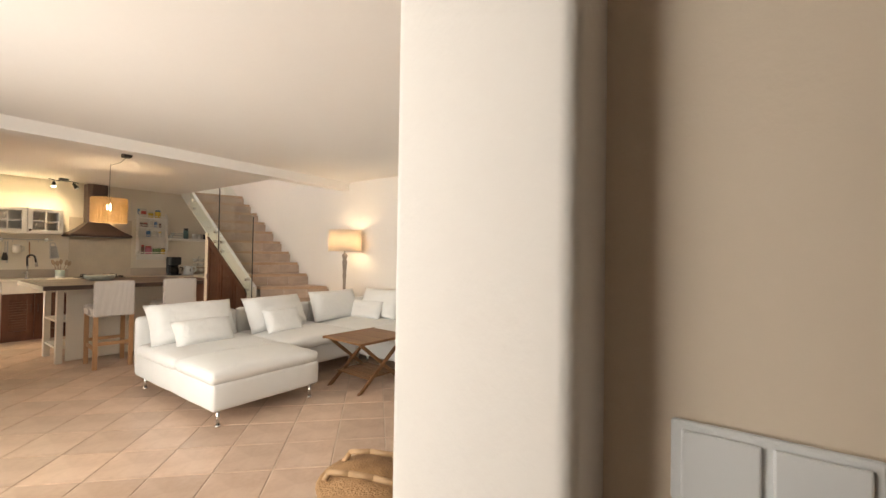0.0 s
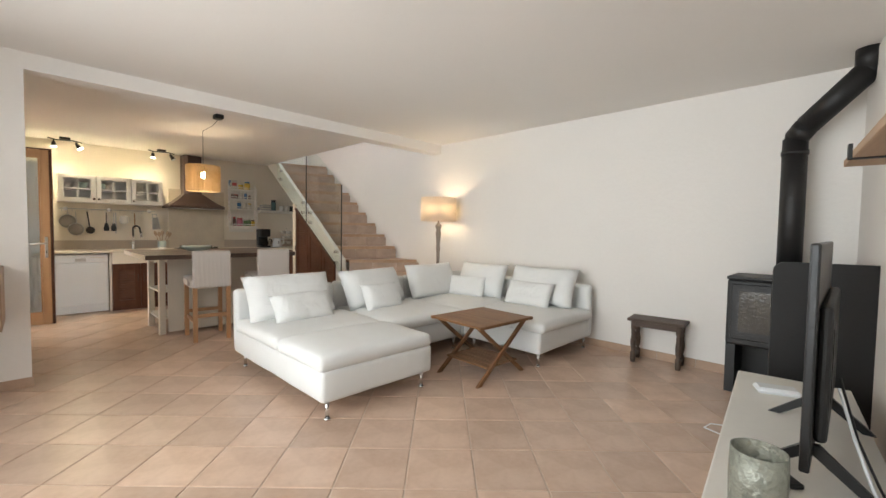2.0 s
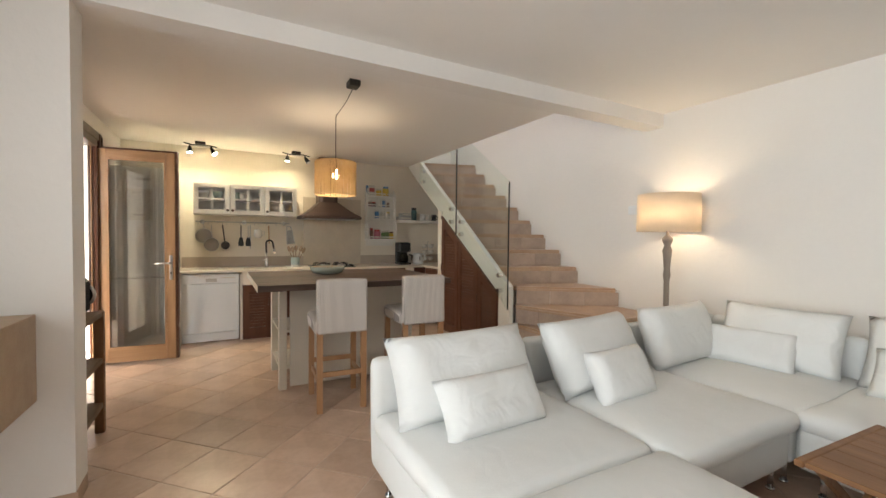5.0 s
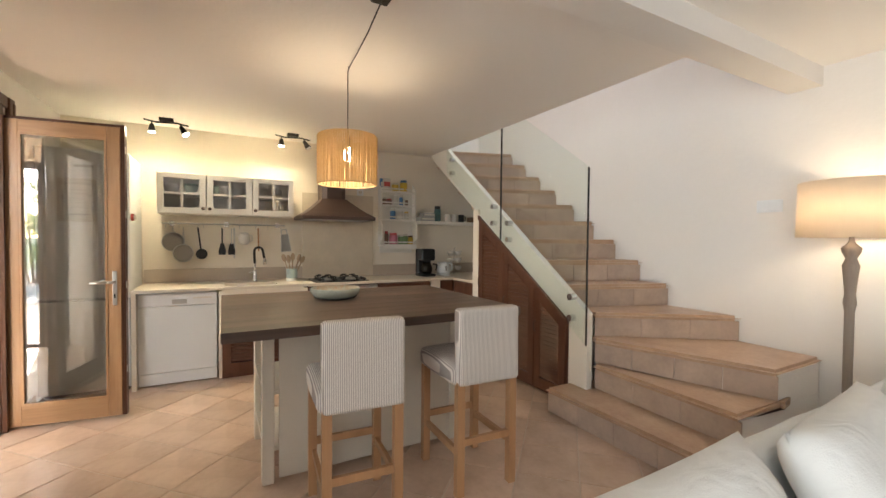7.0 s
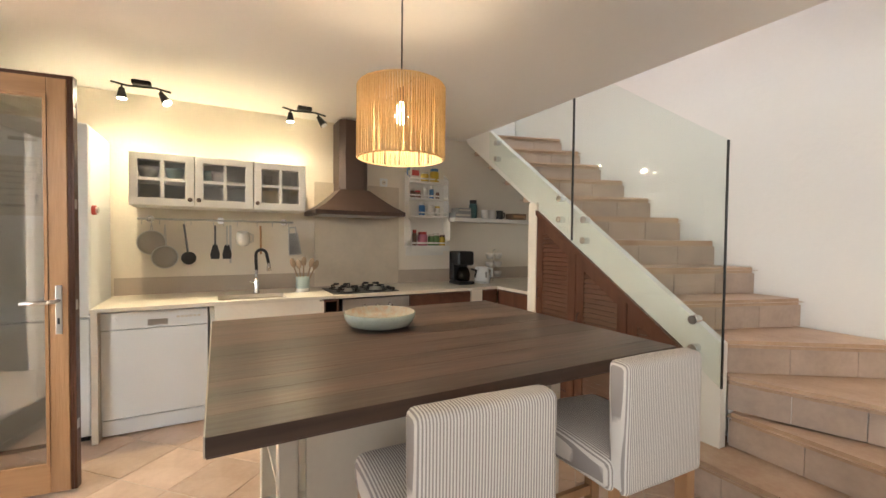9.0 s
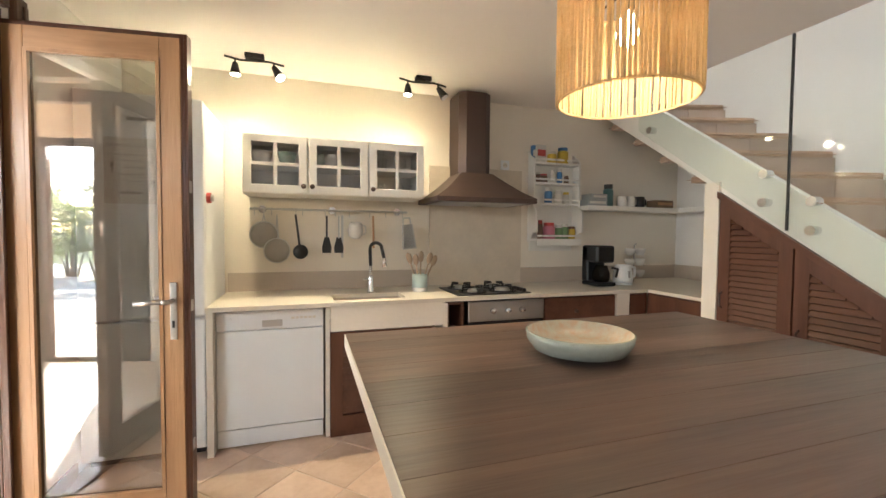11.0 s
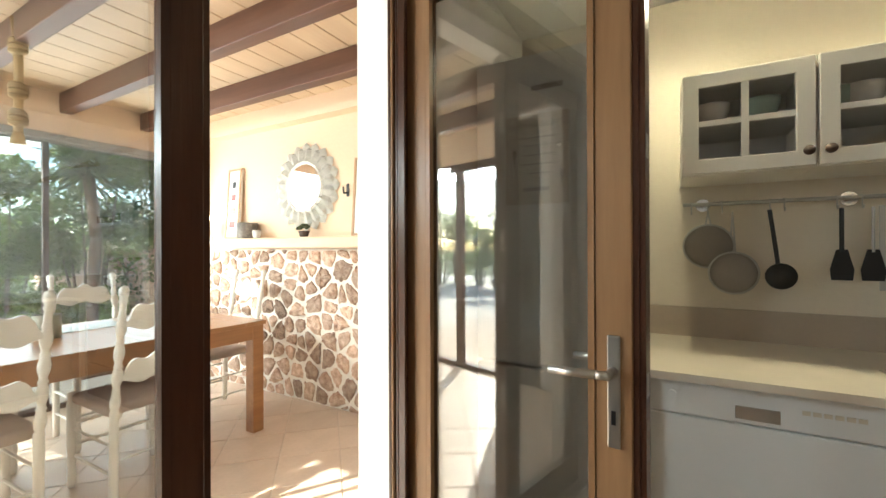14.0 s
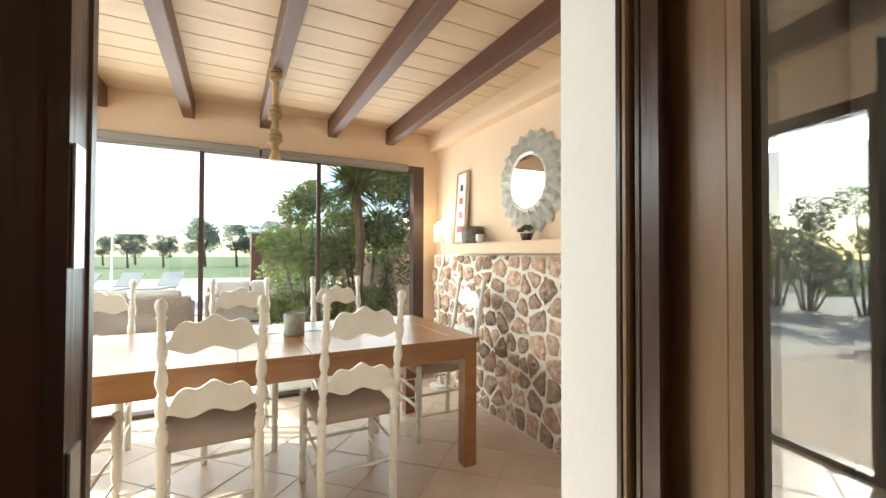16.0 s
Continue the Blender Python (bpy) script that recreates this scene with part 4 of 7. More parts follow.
# extractor hood
hd = thing("extractor_hood", (-8.545, 2.415, 1.485), 0, "dark bronze chimney extractor hood over the hob", "hood")
bm = B()
w0, w1 = 0.39, 0.13
lo_ = [(0, -w0, 0.035), (0.50, -w0, 0.035), (0.50, w0, 0.035), (0, w0, 0.035)]
hi_ = [(0, -w1, 0.235), (0.27, -w1, 0.235), (0.27, w1, 0.235), (0, w1, 0.235)]
rows_ = []
for t in (0, 0.25, 0.5, 0.75, 1.0):
    e_ = t ** 0.8
    rows_.append([bm.verts.new((a[0] + (b[0] - a[0]) * e_ ** 1.15, a[1] + (b[1] - a[1]) * e_, a[2] + (b[2] - a[2]) * t)) for a, b in zip(lo_, hi_)])
for a, b in zip(rows_, rows_[1:]):
    for i in range(4):
        j = (i + 1) % 4
        bm.faces.new((a[i], a[j], b[j], b[i]))
bm.faces.new(rows_[-1])
part("canopy", bm, BRONZE, hd)
part("rim", boxes((0.0, -w0, 0, 0.50, w0, 0.035), bevel=0.003), BRONZE, hd)
part("filter", boxes((0.06, -0.33, -0.004, 0.44, 0.33, 0.0005)), STEEL, hd, "steel grease filter")
bm = B()
ch = [(0, -w1), (0.21, -w1), (0.25, -w1 + 0.05), (0.25, w1 - 0.05), (0.21, w1), (0, w1)]
prism(bm, [(x, y, 0.235) for x, y in ch], (0, 0, 0.62))
part("chimney", bm, BRONZE, hd)
part("lamp", boxes((0.1, -0.03, -0.006, 0.15, 0.03, -0.0045)), WHITE, hd)

# spice rack with its jars
sr = thing("spice_rack", (-8.545, 3.01, 1.115), 0, "white wooden spice rack with four railed shelves on the wall", "rack")
part("side_panel", prism(B(), [(0, 0, 0.08), (0.10, 0, 0.16), (0.15, 0, 0.16), (0.15, 0, 0.34), (0.10, 0, 0.38), (0.10, 0, 0.78), (0, 0, 0.86), ], (0, 0.016, 0)), WHITEW, sr)
part("side_panel", prism(B(), [(0, 0.45, 0.08), (0.10, 0.45, 0.16), (0.15, 0.45, 0.16), (0.15, 0.45, 0.34), (0.10, 0.45, 0.38), (0.10, 0.45, 0.78), (0, 0.45, 0.86)], (0, 0.016, 0)), WHITEW, sr)
part("back_panel", boxes((0.0, 0.016, 0.0, 0.008, 0.45, 0.80)), WHITEW, sr)
SHZ = (0.09, 0.40, 0.575, 0.745)
for z in SHZ:
    part("shelf", boxes((0.008, 0.016, z, 0.15 if z < 0.2 else 0.10, 0.45, z + 0.016)), WHITEW, sr)
    part("rail", boxes(((0.14 if z < 0.2 else 0.092), 0.016, z + 0.035, (0.15 if z < 0.2 else 0.1), 0.45, z + 0.05)), WHITEW, sr)
part("front_board", boxes((0.14, 0.016, 0.05, 0.15, 0.45, 0.09)), WHITEW, sr)
JC = [shader("jar_red", (0.45, 0.05, 0.04), 0.4), shader("jar_yellow", (0.62, 0.42, 0.05), 0.4), shader("jar_blue", (0.05, 0.17, 0.36), 0.4), shader("jar_pale", (0.66, 0.62, 0.55), 0.4), shader("jar_brown", (0.14, 0.07, 0.04), 0.35), shader("jar_green", (0.14, 0.24, 0.09), 0.4), shader("jar_pink", (0.52, 0.16, 0.22), 0.4)]


def jar(at, r, h, body, lid, label, cat="jar"):
    e = thing("jar", at, 0, label, cat, "spice jars")
    part("body", lathe(B(), [(r * 0.95, 0), (r, 0.005), (r, h * 0.72), (r * 0.8, h * 0.8), (0, h * 0.8)], seg=14), body, e, "", True)
    part("lid", lathe(B(), [(r * 0.85, h * 0.8), (r * 0.85, h), (0, h)], seg=14), lid, e)
    return e


def carton(at, w, d, h, mat, label, band=None, rz=0):
    e = thing("carton", at, rz, label, "carton")
    soft_edges(part("box", boxes((-d / 2, -w / 2, 0, d / 2, w / 2, h)), mat, e), 0.003)
    if band:
        part("label_band", boxes((d / 2, -w * 0.42, h * 0.35, d / 2 + 0.001, w * 0.42, h * 0.72)), band, e)
    return e


YR, ZR = 3.01, 1.115
carton((-8.49, YR + 0.08, ZR + 0.761), 0.10, 0.05, 0.15, JC[3], "white and red food carton on the spice rack", JC[0], 8)
carton((-8.50, YR + 0.03, ZR + 0.761), 0.05, 0.04, 0.145, JC[2], "blue food carton on the spice rack", JC[3])
jar((-8.49, YR + 0.20, ZR + 0.761), 0.042, 0.10, JC[1], JC[3], "yellow tin on the spice rack", "tin")
jar((-8.49, YR + 0.31, ZR + 0.761), 0.048, 0.14, JC[1], JC[2], "yellow and brown tin with a blue lid on the spice rack", "tin")
for y, z, r, h, b_, l_ in ((0.06, 0.59, 0.026, 0.09, 4, 3), (0.12, 0.59, 0.035, 0.075, 4, 0), (0.21, 0.59, 0.026, 0.11, 3, 3), (0.28, 0.59, 0.024, 0.125, 2, 3), (0.35, 0.59, 0.022, 0.07, 4, 4), (0.17, 0.416, 0.034, 0.13, 2, 3), (0.27, 0.416, 0.038, 0.11, 3, 3), (0.35, 0.416, 0.03, 0.10, 3, 1), (0.08, 0.106, 0.024, 0.16, 4, 0), (0.17, 0.106, 0.052, 0.14, 6, 0), (0.27, 0.106, 0.035, 0.12, 5, 3), (0.33, 0.106, 0.033, 0.13, 5, 3), (0.40, 0.106, 0.033, 0.11, 1, 4)):
    jar((-8.49 + (0.02 if z < 0.2 else 0), YR + y, ZR + z), r, h, JC[b_], JC[l_], "small food jar standing on the spice rack")

# wall shelf over the coffee corner
ws = thing("wall_shelf", (0, 0, 0), 0, "white floating corner shelf above the worktop", "shelf")
part("board", boxes((-8.545, 3.49, 1.475, -8.35, 4.69, 1.515), (-8.35, 4.50, 1.475, -7.55, 4.69, 1.515), bevel=0.003), WHITEW, ws)
GREYP = shader("grey_plastic", (0.35, 0.36, 0.35), 0.4)
TEALP = shader("teal_bottle", (0.05, 0.12, 0.12), 0.3)
for y, w, h in ((3.61, 0.2, 0.055), (3.63, 0.16, 0.05)):
    carton((-8.45, y, 1.515 + (0.055 if w < 0.2 else 0)), w, 0.15, h, GREYP, "stacked grey plastic tray on the shelf", JC[3])
jar((-8.45, 3.78, 1.515), 0.045, 0.20, TEALP, BLACK, "dark green bottle on the shelf", "bottle")
for y, m_ in ((3.93, CERAM), (4.02, CERAM), (4.13, BLACK)):
    mg = thing("mug", (-8.44, y, 1.515), 0, "small ceramic mug on the shelf", "mug", "mugs")
    part("cup", lathe(B(), [(0.036, 0), (0.042, 0.01), (0.042, 0.10), (0.038, 0.10), (0.036, 0.01), (0, 0.01)], seg=16), m_, mg, "", True)
    part("handle", tube(B(), [(0, 0.04, 0.08), (0, 0.068, 0.075), (0, 0.068, 0.03), (0, 0.04, 0.025)], 0.006), m_, mg)
carton((-8.42, 4.35, 1.515), 0.2, 0.12, 0.07, RUSTIC, "brown wicker box on the shelf", OAKLEG)

# coffee maker, kettle, teapot stand
cm = thing("coffee_maker", (-8.22, 3.50, KZ), 0, "black filter coffee maker with a glass jug", "coffee maker")
part("base", boxes((-0.1, -0.09, 0, 0.12, 0.09, 0.03), bevel=0.01), BLACK, cm)
part("tower", boxes((-0.1, -0.09, 0.03, -0.02, 0.09, 0.33), bevel=0.012), BLACK, cm)
part("brew_head", boxes((-0.1, -0.09, 0.19, 0.1, 0.09, 0.33), bevel=0.015), BLACK, cm)
jg = part("jug", lathe(B(), [(0.055, 0.032), (0.07, 0.06), (0.068, 0.11), (0.05, 0.15), (0.05, 0.165), (0, 0.165)], (0.04, 0, 0), 20), glass_mat("smoked_glass", (0.25, 0.2, 0.17), 0.05, 0.15), cm, "", True)
part("jug_handle", tube(B(), [(0.09, 0.06, 0.15), (0.12, 0.10, 0.14), (0.11, 0.09, 0.07)], 0.009), BLACK, jg)
kt = thing("kettle", (-8.20, 3.74, KZ), 0, "white plastic electric kettle on its base", "kettle")
part("base", lathe(B(), [(0.08, 0), (0.08, 0.015), (0, 0.02)], seg=20), WHITE, kt, "", True)
part("body", lathe(B(), [(0.078, 0.02), (0.08, 0.05), (0.068, 0.14), (0.06, 0.16), (0.05, 0.168), (0, 0.172)], seg=22), WHITE, kt, "", True)
part("handle", tube(B(), [(0.01, 0.06, 0.155), (0.01, 0.115, 0.14), (0.01, 0.115, 0.07), (0.01, 0.075, 0.045)], 0.011), WHITE, kt)
part("spout", cyl(B(), (0.01, -0.05, 0.13), (0.02, -0.09, 0.16), 0.02, 0.014), WHITE, kt, "", True)
part("window", boxes((0.066, -0.012, 0.05, 0.078, 0.012, 0.12), bevel=0.004), GREYP, kt, "grey water window")
cs = thing("cup_stand", (-8.30, 3.95, KZ), 0, "chrome stand of stacked ceramic cups", "cups")
part("stand", tube(B(), [(0, 0, 0), (0, 0, 0.33), (0, 0.02, 0.345)], 0.006), CHROME, cs)
for z, s_ in ((0.05, 1), (0.05, -1), (0.15, 1), (0.15, -1), (0.24, 1), (0.24, -1)):
    part("cup", lathe(B(), [(0.025, 0), (0.042, 0.03), (0.045, 0.06), (0.041, 0.06), (0.03, 0.01), (0, 0.01)], (0.01, s_ * 0.055, z), 16), CERAM, cs, "", True)

# fridge
fr = thing("fridge", (-7.92, 0.36, 0), 0, "tall white fridge freezer beside the kitchen wall", "fridge")
part("body", boxes((-0.60, -0.285, 0.03, -0.05, 0.285, 1.97), bevel=0.004), WHITE, fr)
soft_edges(part("upper_door", boxes((-0.045, -0.287, 0.79, 0.0, 0.287, 1.972)), WHITE, fr), 0.008)
soft_edges(part("lower_door", boxes((-0.045, -0.287, 0.05, 0.0, 0.287, 0.775)), WHITE, fr), 0.008)
part("plinth", boxes((-0.55, -0.27, 0, -0.06, 0.27, 0.03)), BLACK, fr)
part("name_plate", boxes((0.0, -0.06, 1.83, 0.002, 0.06, 1.85)), STEEL, fr)
mg = tagged(part("notice", boxes((-7.918, 0.20, 1.40, -7.916, 0.44, 1.74)), CERAM), "white paper notice with small black print on the fridge", "notice")
INK = shader("black_ink", (0.05, 0.05, 0.05), 0.8)
FAINT = shader("faint_print", (0.42, 0.40, 0.37), 0.8)
for i, (y0, y1, z) in enumerate(((0.25, 0.39, 1.65), (0.27, 0.37, 1.62), (0.28, 0.38, 1.585), (0.26, 0.38, 1.55), (0.29, 0.37, 1.515), (0.27, 0.37, 1.45))):
    part("print_line", boxes((-7.9158, y0, z, -7.9152, y1, z + (0.014 if i == 5 else 0.004))), FAINT, mg)
for y, z, h in ((0.235, 1.56, 0.05), (0.405, 1.60, 0.02), (0.415, 1.47, 0.055)):
    part("print_drawing", lathe(B(), [(0.002, 0), (0.004, h * 0.5), (0.009, h * 0.7), (0.006, h), (0, h)], (-7.9155, y, z), 8, squash=1.0), FAINT, mg)
fc_ = bpy.data.curves.new("title_print", "FONT")
fc_.body, fc_.size, fc_.align_x, fc_.extrude = "NUESTRA RECETA", 0.026, "CENTER", 0.0002
tmp = bpy.data.objects.new("title_print", fc_)
title = new("title_print", bpy.data.meshes.new_from_object(tmp))
bpy.data.objects.remove(tmp)
title.data.materials.append(FAINT)
title.parent = mg
title.matrix_basis = pose(-7.9155, 0.32, 1.69, 90, 0, 90)
tm = thing("magnet_timer", (-8.02, 0.6455, 1.45), 0, "red and steel kitchen timer stuck on the fridge side", "timer")
part("dial", cyl(B(), (0, 0, 0), (0, 0.02, 0), 0.03, seg=20), JC[0], tm)
part("knob", cyl(B(), (0, 0.02, 0), (0, 0.032, 0), 0.02, seg=20), STEEL, tm)

# sockets
def socket(at, rz, n=1, label="white wall socket plate"):
    e = thing("wall_socket", at, rz, label, "socket", "sockets")
    soft_edges(part("plate", boxes((0, -0.04 * n, -0.04, 0.009, 0.04 * n, 0.04)), WHITE, e), 0.003)
    for i in range(n):
        y = (i - (n - 1) / 2) * 0.08
        part("insert", cyl(B(), (0.009, y, 0), (0.0095, y, 0), 0.022, seg=18), OFFW, e)
        for s_ in (-0.009, 0.009):
            part("pin_hole", cyl(B(), (0.0095, y + s_, 0), (0.0100, y + s_, 0), 0.0035, seg=8), BLACK, e)
    return e


socket((-8.528, 2.775, 1.84), 0)
socket((-8.530, 3.62, 1.05), 0)
socket((-4.898, 0.13, 0.265), 0, 2)
wsw = thing("wall_switch", (-5.17, 4.697, 1.54), -90, "white double wall switch beside the stairs", "switch")
soft_edges(part("plate", boxes((0, -0.077, -0.043, 0.010, 0.077, 0.043)), WHITE, wsw), 0.003)
for y in (-0.037, 0.037):
    soft_edges(part("rocker", boxes((0.0102, y - 0.033, -0.033, 0.015, y + 0.033, 0.033)), WHITE, wsw), 0.002)
socket((-4.898, -0.05, 0.265), 0, 1)

# ceiling spots
for y, on in ((0.88, (1, 1)), (1.965, (1, 0))):
    cl = thing("ceiling_spot_bar", (-8.20, y, ZK), 0, "black ceiling spot bar with two adjustable heads", "ceiling light", "spot bars")
    part("canopy", boxes((-0.03, -0.055, -0.03, 0.03, 0.055, 0), bevel=0.004), BLACKM, cl)
    part("bar", tube(B(), [(0, -0.17, -0.03), (0, -0.08, -0.045), (0, 0.0, -0.04), (0, 0.08, -0.035), (0, 0.17, -0.05)], 0.007), BLACKM, cl)
    for i, s_ in enumerate((-1, 1)):
        yy = s_ * 0.11
        tip = Vector((0.0 + (0.03 if i else 0.0), yy + (0.04 if i else -0.0), -0.135))
        hd_ = part("head", cyl(cyl(B(), (0, yy, -0.04), (0, yy, -0.07), 0.006), (0, yy, -0.065), tip, 0.016, 0.031, 18), BLACKM, cl)
        dirv = (tip - Vector((0, yy, -0.065))).normalized()
        part("bulb", cyl(B(), tip + dirv * 0.0005, tip + dirv * 0.004, 0.026, seg=18), SPOT if on[i] else WHITE, hd_)
        if on[i]:
            sp = new("spot_light", bpy.data.lights.new("spot_light", "SPOT"))
            sp.data.energy, sp.data.color, sp.data.spot_size, sp.data.spot_blend, sp.data.shadow_soft_size = 4.5, (1.0, 0.85, 0.56), radians(168), 1.0, 0.03
            p = Vector((-8.20, y, ZK)) + tip + dirv * 0.012
            sp.matrix_world = look(p, p + dirv + Vector((0.05, 0, 0)))

# pendant
pn = thing("pendant_lamp", (-6.30, 2.02, ZK), 0, "jute-string drum pendant lamp on a swagged black cord", "pendant lamp")
part("canopy", boxes((0.83, -0.13, -0.045, 0.93, -0.05, 0), bevel=0.006), BLACKM, pn)
part("cord", tube(B(), [(0.88, -0.09, -0.045), (0.6, -0.065, -0.06), (0.3, -0.03, -0.035), (0.06, -0.005, -0.015), (0.0, 0.0, -0.02), (0.0, 0, -0.44)], 0.0035, 6), BLACK, pn)
part("ceiling_hook", tube(B(), [(0.02, 0, 0), (0.02, 0, -0.015), (0.0, 0, -0.022)], 0.004, 6), BLACKM, pn)
zt, zb, rr = -0.435, -0.735, 0.182
for z in (zt, zb):
    part("hoop", lathe(B(), [(rr - 0.004, z), (rr, z + 0.004), (rr - 0.002, z + 0.008), (rr - 0.008, z + 0.004), (rr - 0.004, z)], seg=40, caps=False), ROPE, pn, "", True)
sh = B()
cnt = 110
rnd = random.Random(3)
for i in range(cnt):
    a = 2 * math.pi * i / cnt
    b = a + rnd.uniform(-0.03, 0.03)
    cyl(sh, (rr * math.cos(a), rr * math.sin(a), zt), (rr * math.cos(b), rr * math.sin(b), zb + 0.004), 0.0048, seg=5, caps=False)
tagged(part("string_shade", sh, ROPE, pn, "vertical jute strings"), kind="stuff")
part("spider", tube(B(), [(-rr, 0, zt), (0, 0, zt), (rr, 0, zt)], 0.003, 6), BLACKM, pn)
part("socket", cyl(B(), (0, 0, zt), (0, 0, zt - 0.06), 0.018), BLACK, pn)
part("bulb", lathe(B(), [(0.013, -0.06), (0.02, -0.08), (0.03, -0.115), (0.025, -0.14), (0, -0.155)][::-1], (0, 0, zt), 14), BULB, pn, "", True)
bulb_lamp("pendant_light", (-6.30, 2.02, ZK - 0.62), 1.11, WARM, 0.09)

# ---------- island ----------
isl = thing("kitchen_island", (-6.23, 2.083, 0), 0, "cream kitchen island with a thick walnut worktop and open end shelves", "island")
top = part("worktop", boxes((-0.625, -0.766, 0.852, 0.625, 0.766, 0.8565)), WALNUT, isl, "grey-brown walnut worktop")
xs = [-0.63, -0.50, -0.385, -0.24, -0.12, 0.02, 0.15, 0.285, 0.40, 0.52, 0.63]
for xa, xb in zip(xs, xs[1:]):
    part("plank", boxes((xa + 0.0004, -0.768, 0.857, xb - 0.0004, 0.768, 0.898), bevel=0.0008), WALNUT, top)
part("edge_band", boxes((-0.62, -0.7715, 0.853, 0.62, -0.7685, 0.897)), OFFW, top, "pale end band")
part("body", boxes((-0.36, -0.30, 0.06, 0.20, 0.56, 0.852)), CREAM, isl)
part("front_panel", boxes((0.2, -0.50, 0.02, 0.222, 0.56, 0.852)), OFFW, isl)
for x, y in ((0.20, -0.555), (-0.36, -0.555), (0.2, 0.55), (-0.36, 0.55)):
    part("leg", boxes((x - 0.032, y - 0.03, 0, x + 0.032, y + 0.03, 0.852), bevel=0.004), OFFW, isl)
for z in (0.16, 0.46):
    part("shelf", boxes((-0.35, -0.575, z, 0.20, -0.30, z + 0.02)), OFFW, isl)
idr = thing("island_cabinet", (-6.23, 2.083, 0), 0, "brown cabinet doors on the kitchen side of the island", "cabinet")
for a in (-0.29, 0.14):
    part("door", boxes((-0.385, a, 0.08, -0.362, a + 0.41, 0.84), bevel=0.003), BROWN, idr)

bw = thing("fruit_bowl", (-6.42, 1.975, 0.898), 0, "large shallow pale green glazed bowl with a speckled inside", "bowl")
part("bowl", lathe(B(), [(0.09, 0), (0.135, 0.012), (0.155, 0.04), (0.16, 0.066), (0.155, 0.068), (0.148, 0.045)], seg=36, caps=False), shader("celadon_glaze", (0.40, 0.44, 0.38), 0.25, var=0.08, scale=20), bw, "", True)
part("inside", lathe(B(), [(0.154, 0.0675), (0.147, 0.042), (0.125, 0.02), (0.0, 0.014)], seg=36, caps=False), shader("speckled_glaze", (0.40, 0.42, 0.36), 0.3, var=0.2, scale=40, col2=(0.42, 0.30, 0.21)), bw, "", True)


# bar stools
def striped(name):
    m = bpy.data.materials.new(name)
    m.use_nodes = True
    n, l = m.node_tree.nodes, m.node_tree.links
    b = n["Principled BSDF"]
    b.inputs["Roughness"].default_value, b.inputs["Specular IOR Level"].default_value = 0.9, 0.15
    tc, w = n.new("ShaderNodeTexCoord"), n.new("ShaderNodeTexWave")
    w.bands_direction = "Y"
    w.inputs["Scale"].default_value, w.inputs["Distortion"].default_value, w.inputs["Detail"].default_value = 42, 0.25, 2
    l.new(tc.outputs["Object"], w.inputs["Vector"])
    r = n.new("ShaderNodeValToRGB")
    r.color_ramp.elements[0].position, r.color_ramp.elements[1].position = 0.35, 0.6
    r.color_ramp.elements[0].color, r.color_ramp.elements[1].color = (0.36, 0.32, 0.30, 1), (0.74, 0.69, 0.64, 1)
    l.new(w.outputs["Fac"], r.inputs["Fac"])
    l.new(r.outputs[0], b.inputs["Base Color"])
    return m


STRIPE = striped("striped_cover")
st = thing("bar_stool", (-5.615, 1.868, 0), -4, "oak bar stool with a grey and white striped fabric cover", "bar stool", "stools at the island")
part("seat", softbox(B(), -0.235, -0.195, 0.555, 0.2, 0.195, 0.655, 0.028, 0.014), STRIPE, st, "", True)
part("backrest", softbox(B(), 0.165, -0.178, 0.56, 0.235, 0.178, 0.945, 0.02), STRIPE, st, "", True)
for x, y in ((-0.20, -0.165), (-0.20, 0.165), (0.195, -0.155), (0.195, 0.155)):
    part("leg", prism(B(), [(x - 0.02, y - 0.02, 0), (x + 0.02, y - 0.02, 0), (x + 0.02, y + 0.02, 0), (x - 0.02, y + 0.02, 0)], (0, 0, 0.58)), OAKLEG, st)
for y in (-0.15, 0.15):
    part("rail", boxes((-0.18, y * 1.06 - 0.01, 0.20, 0.175, y * 1.06 + 0.01, 0.235)), OAKLEG, st)
part("rail", boxes((-0.21, -0.145, 0.25, -0.19, 0.145, 0.285)), OAKLEG, st)
part("rail", boxes((0.185, -0.135, 0.25, 0.205, 0.135, 0.285)), OAKLEG, st)
copy_thing(st, pose(-5.655, 2.525, 0, 0, 0, -2))

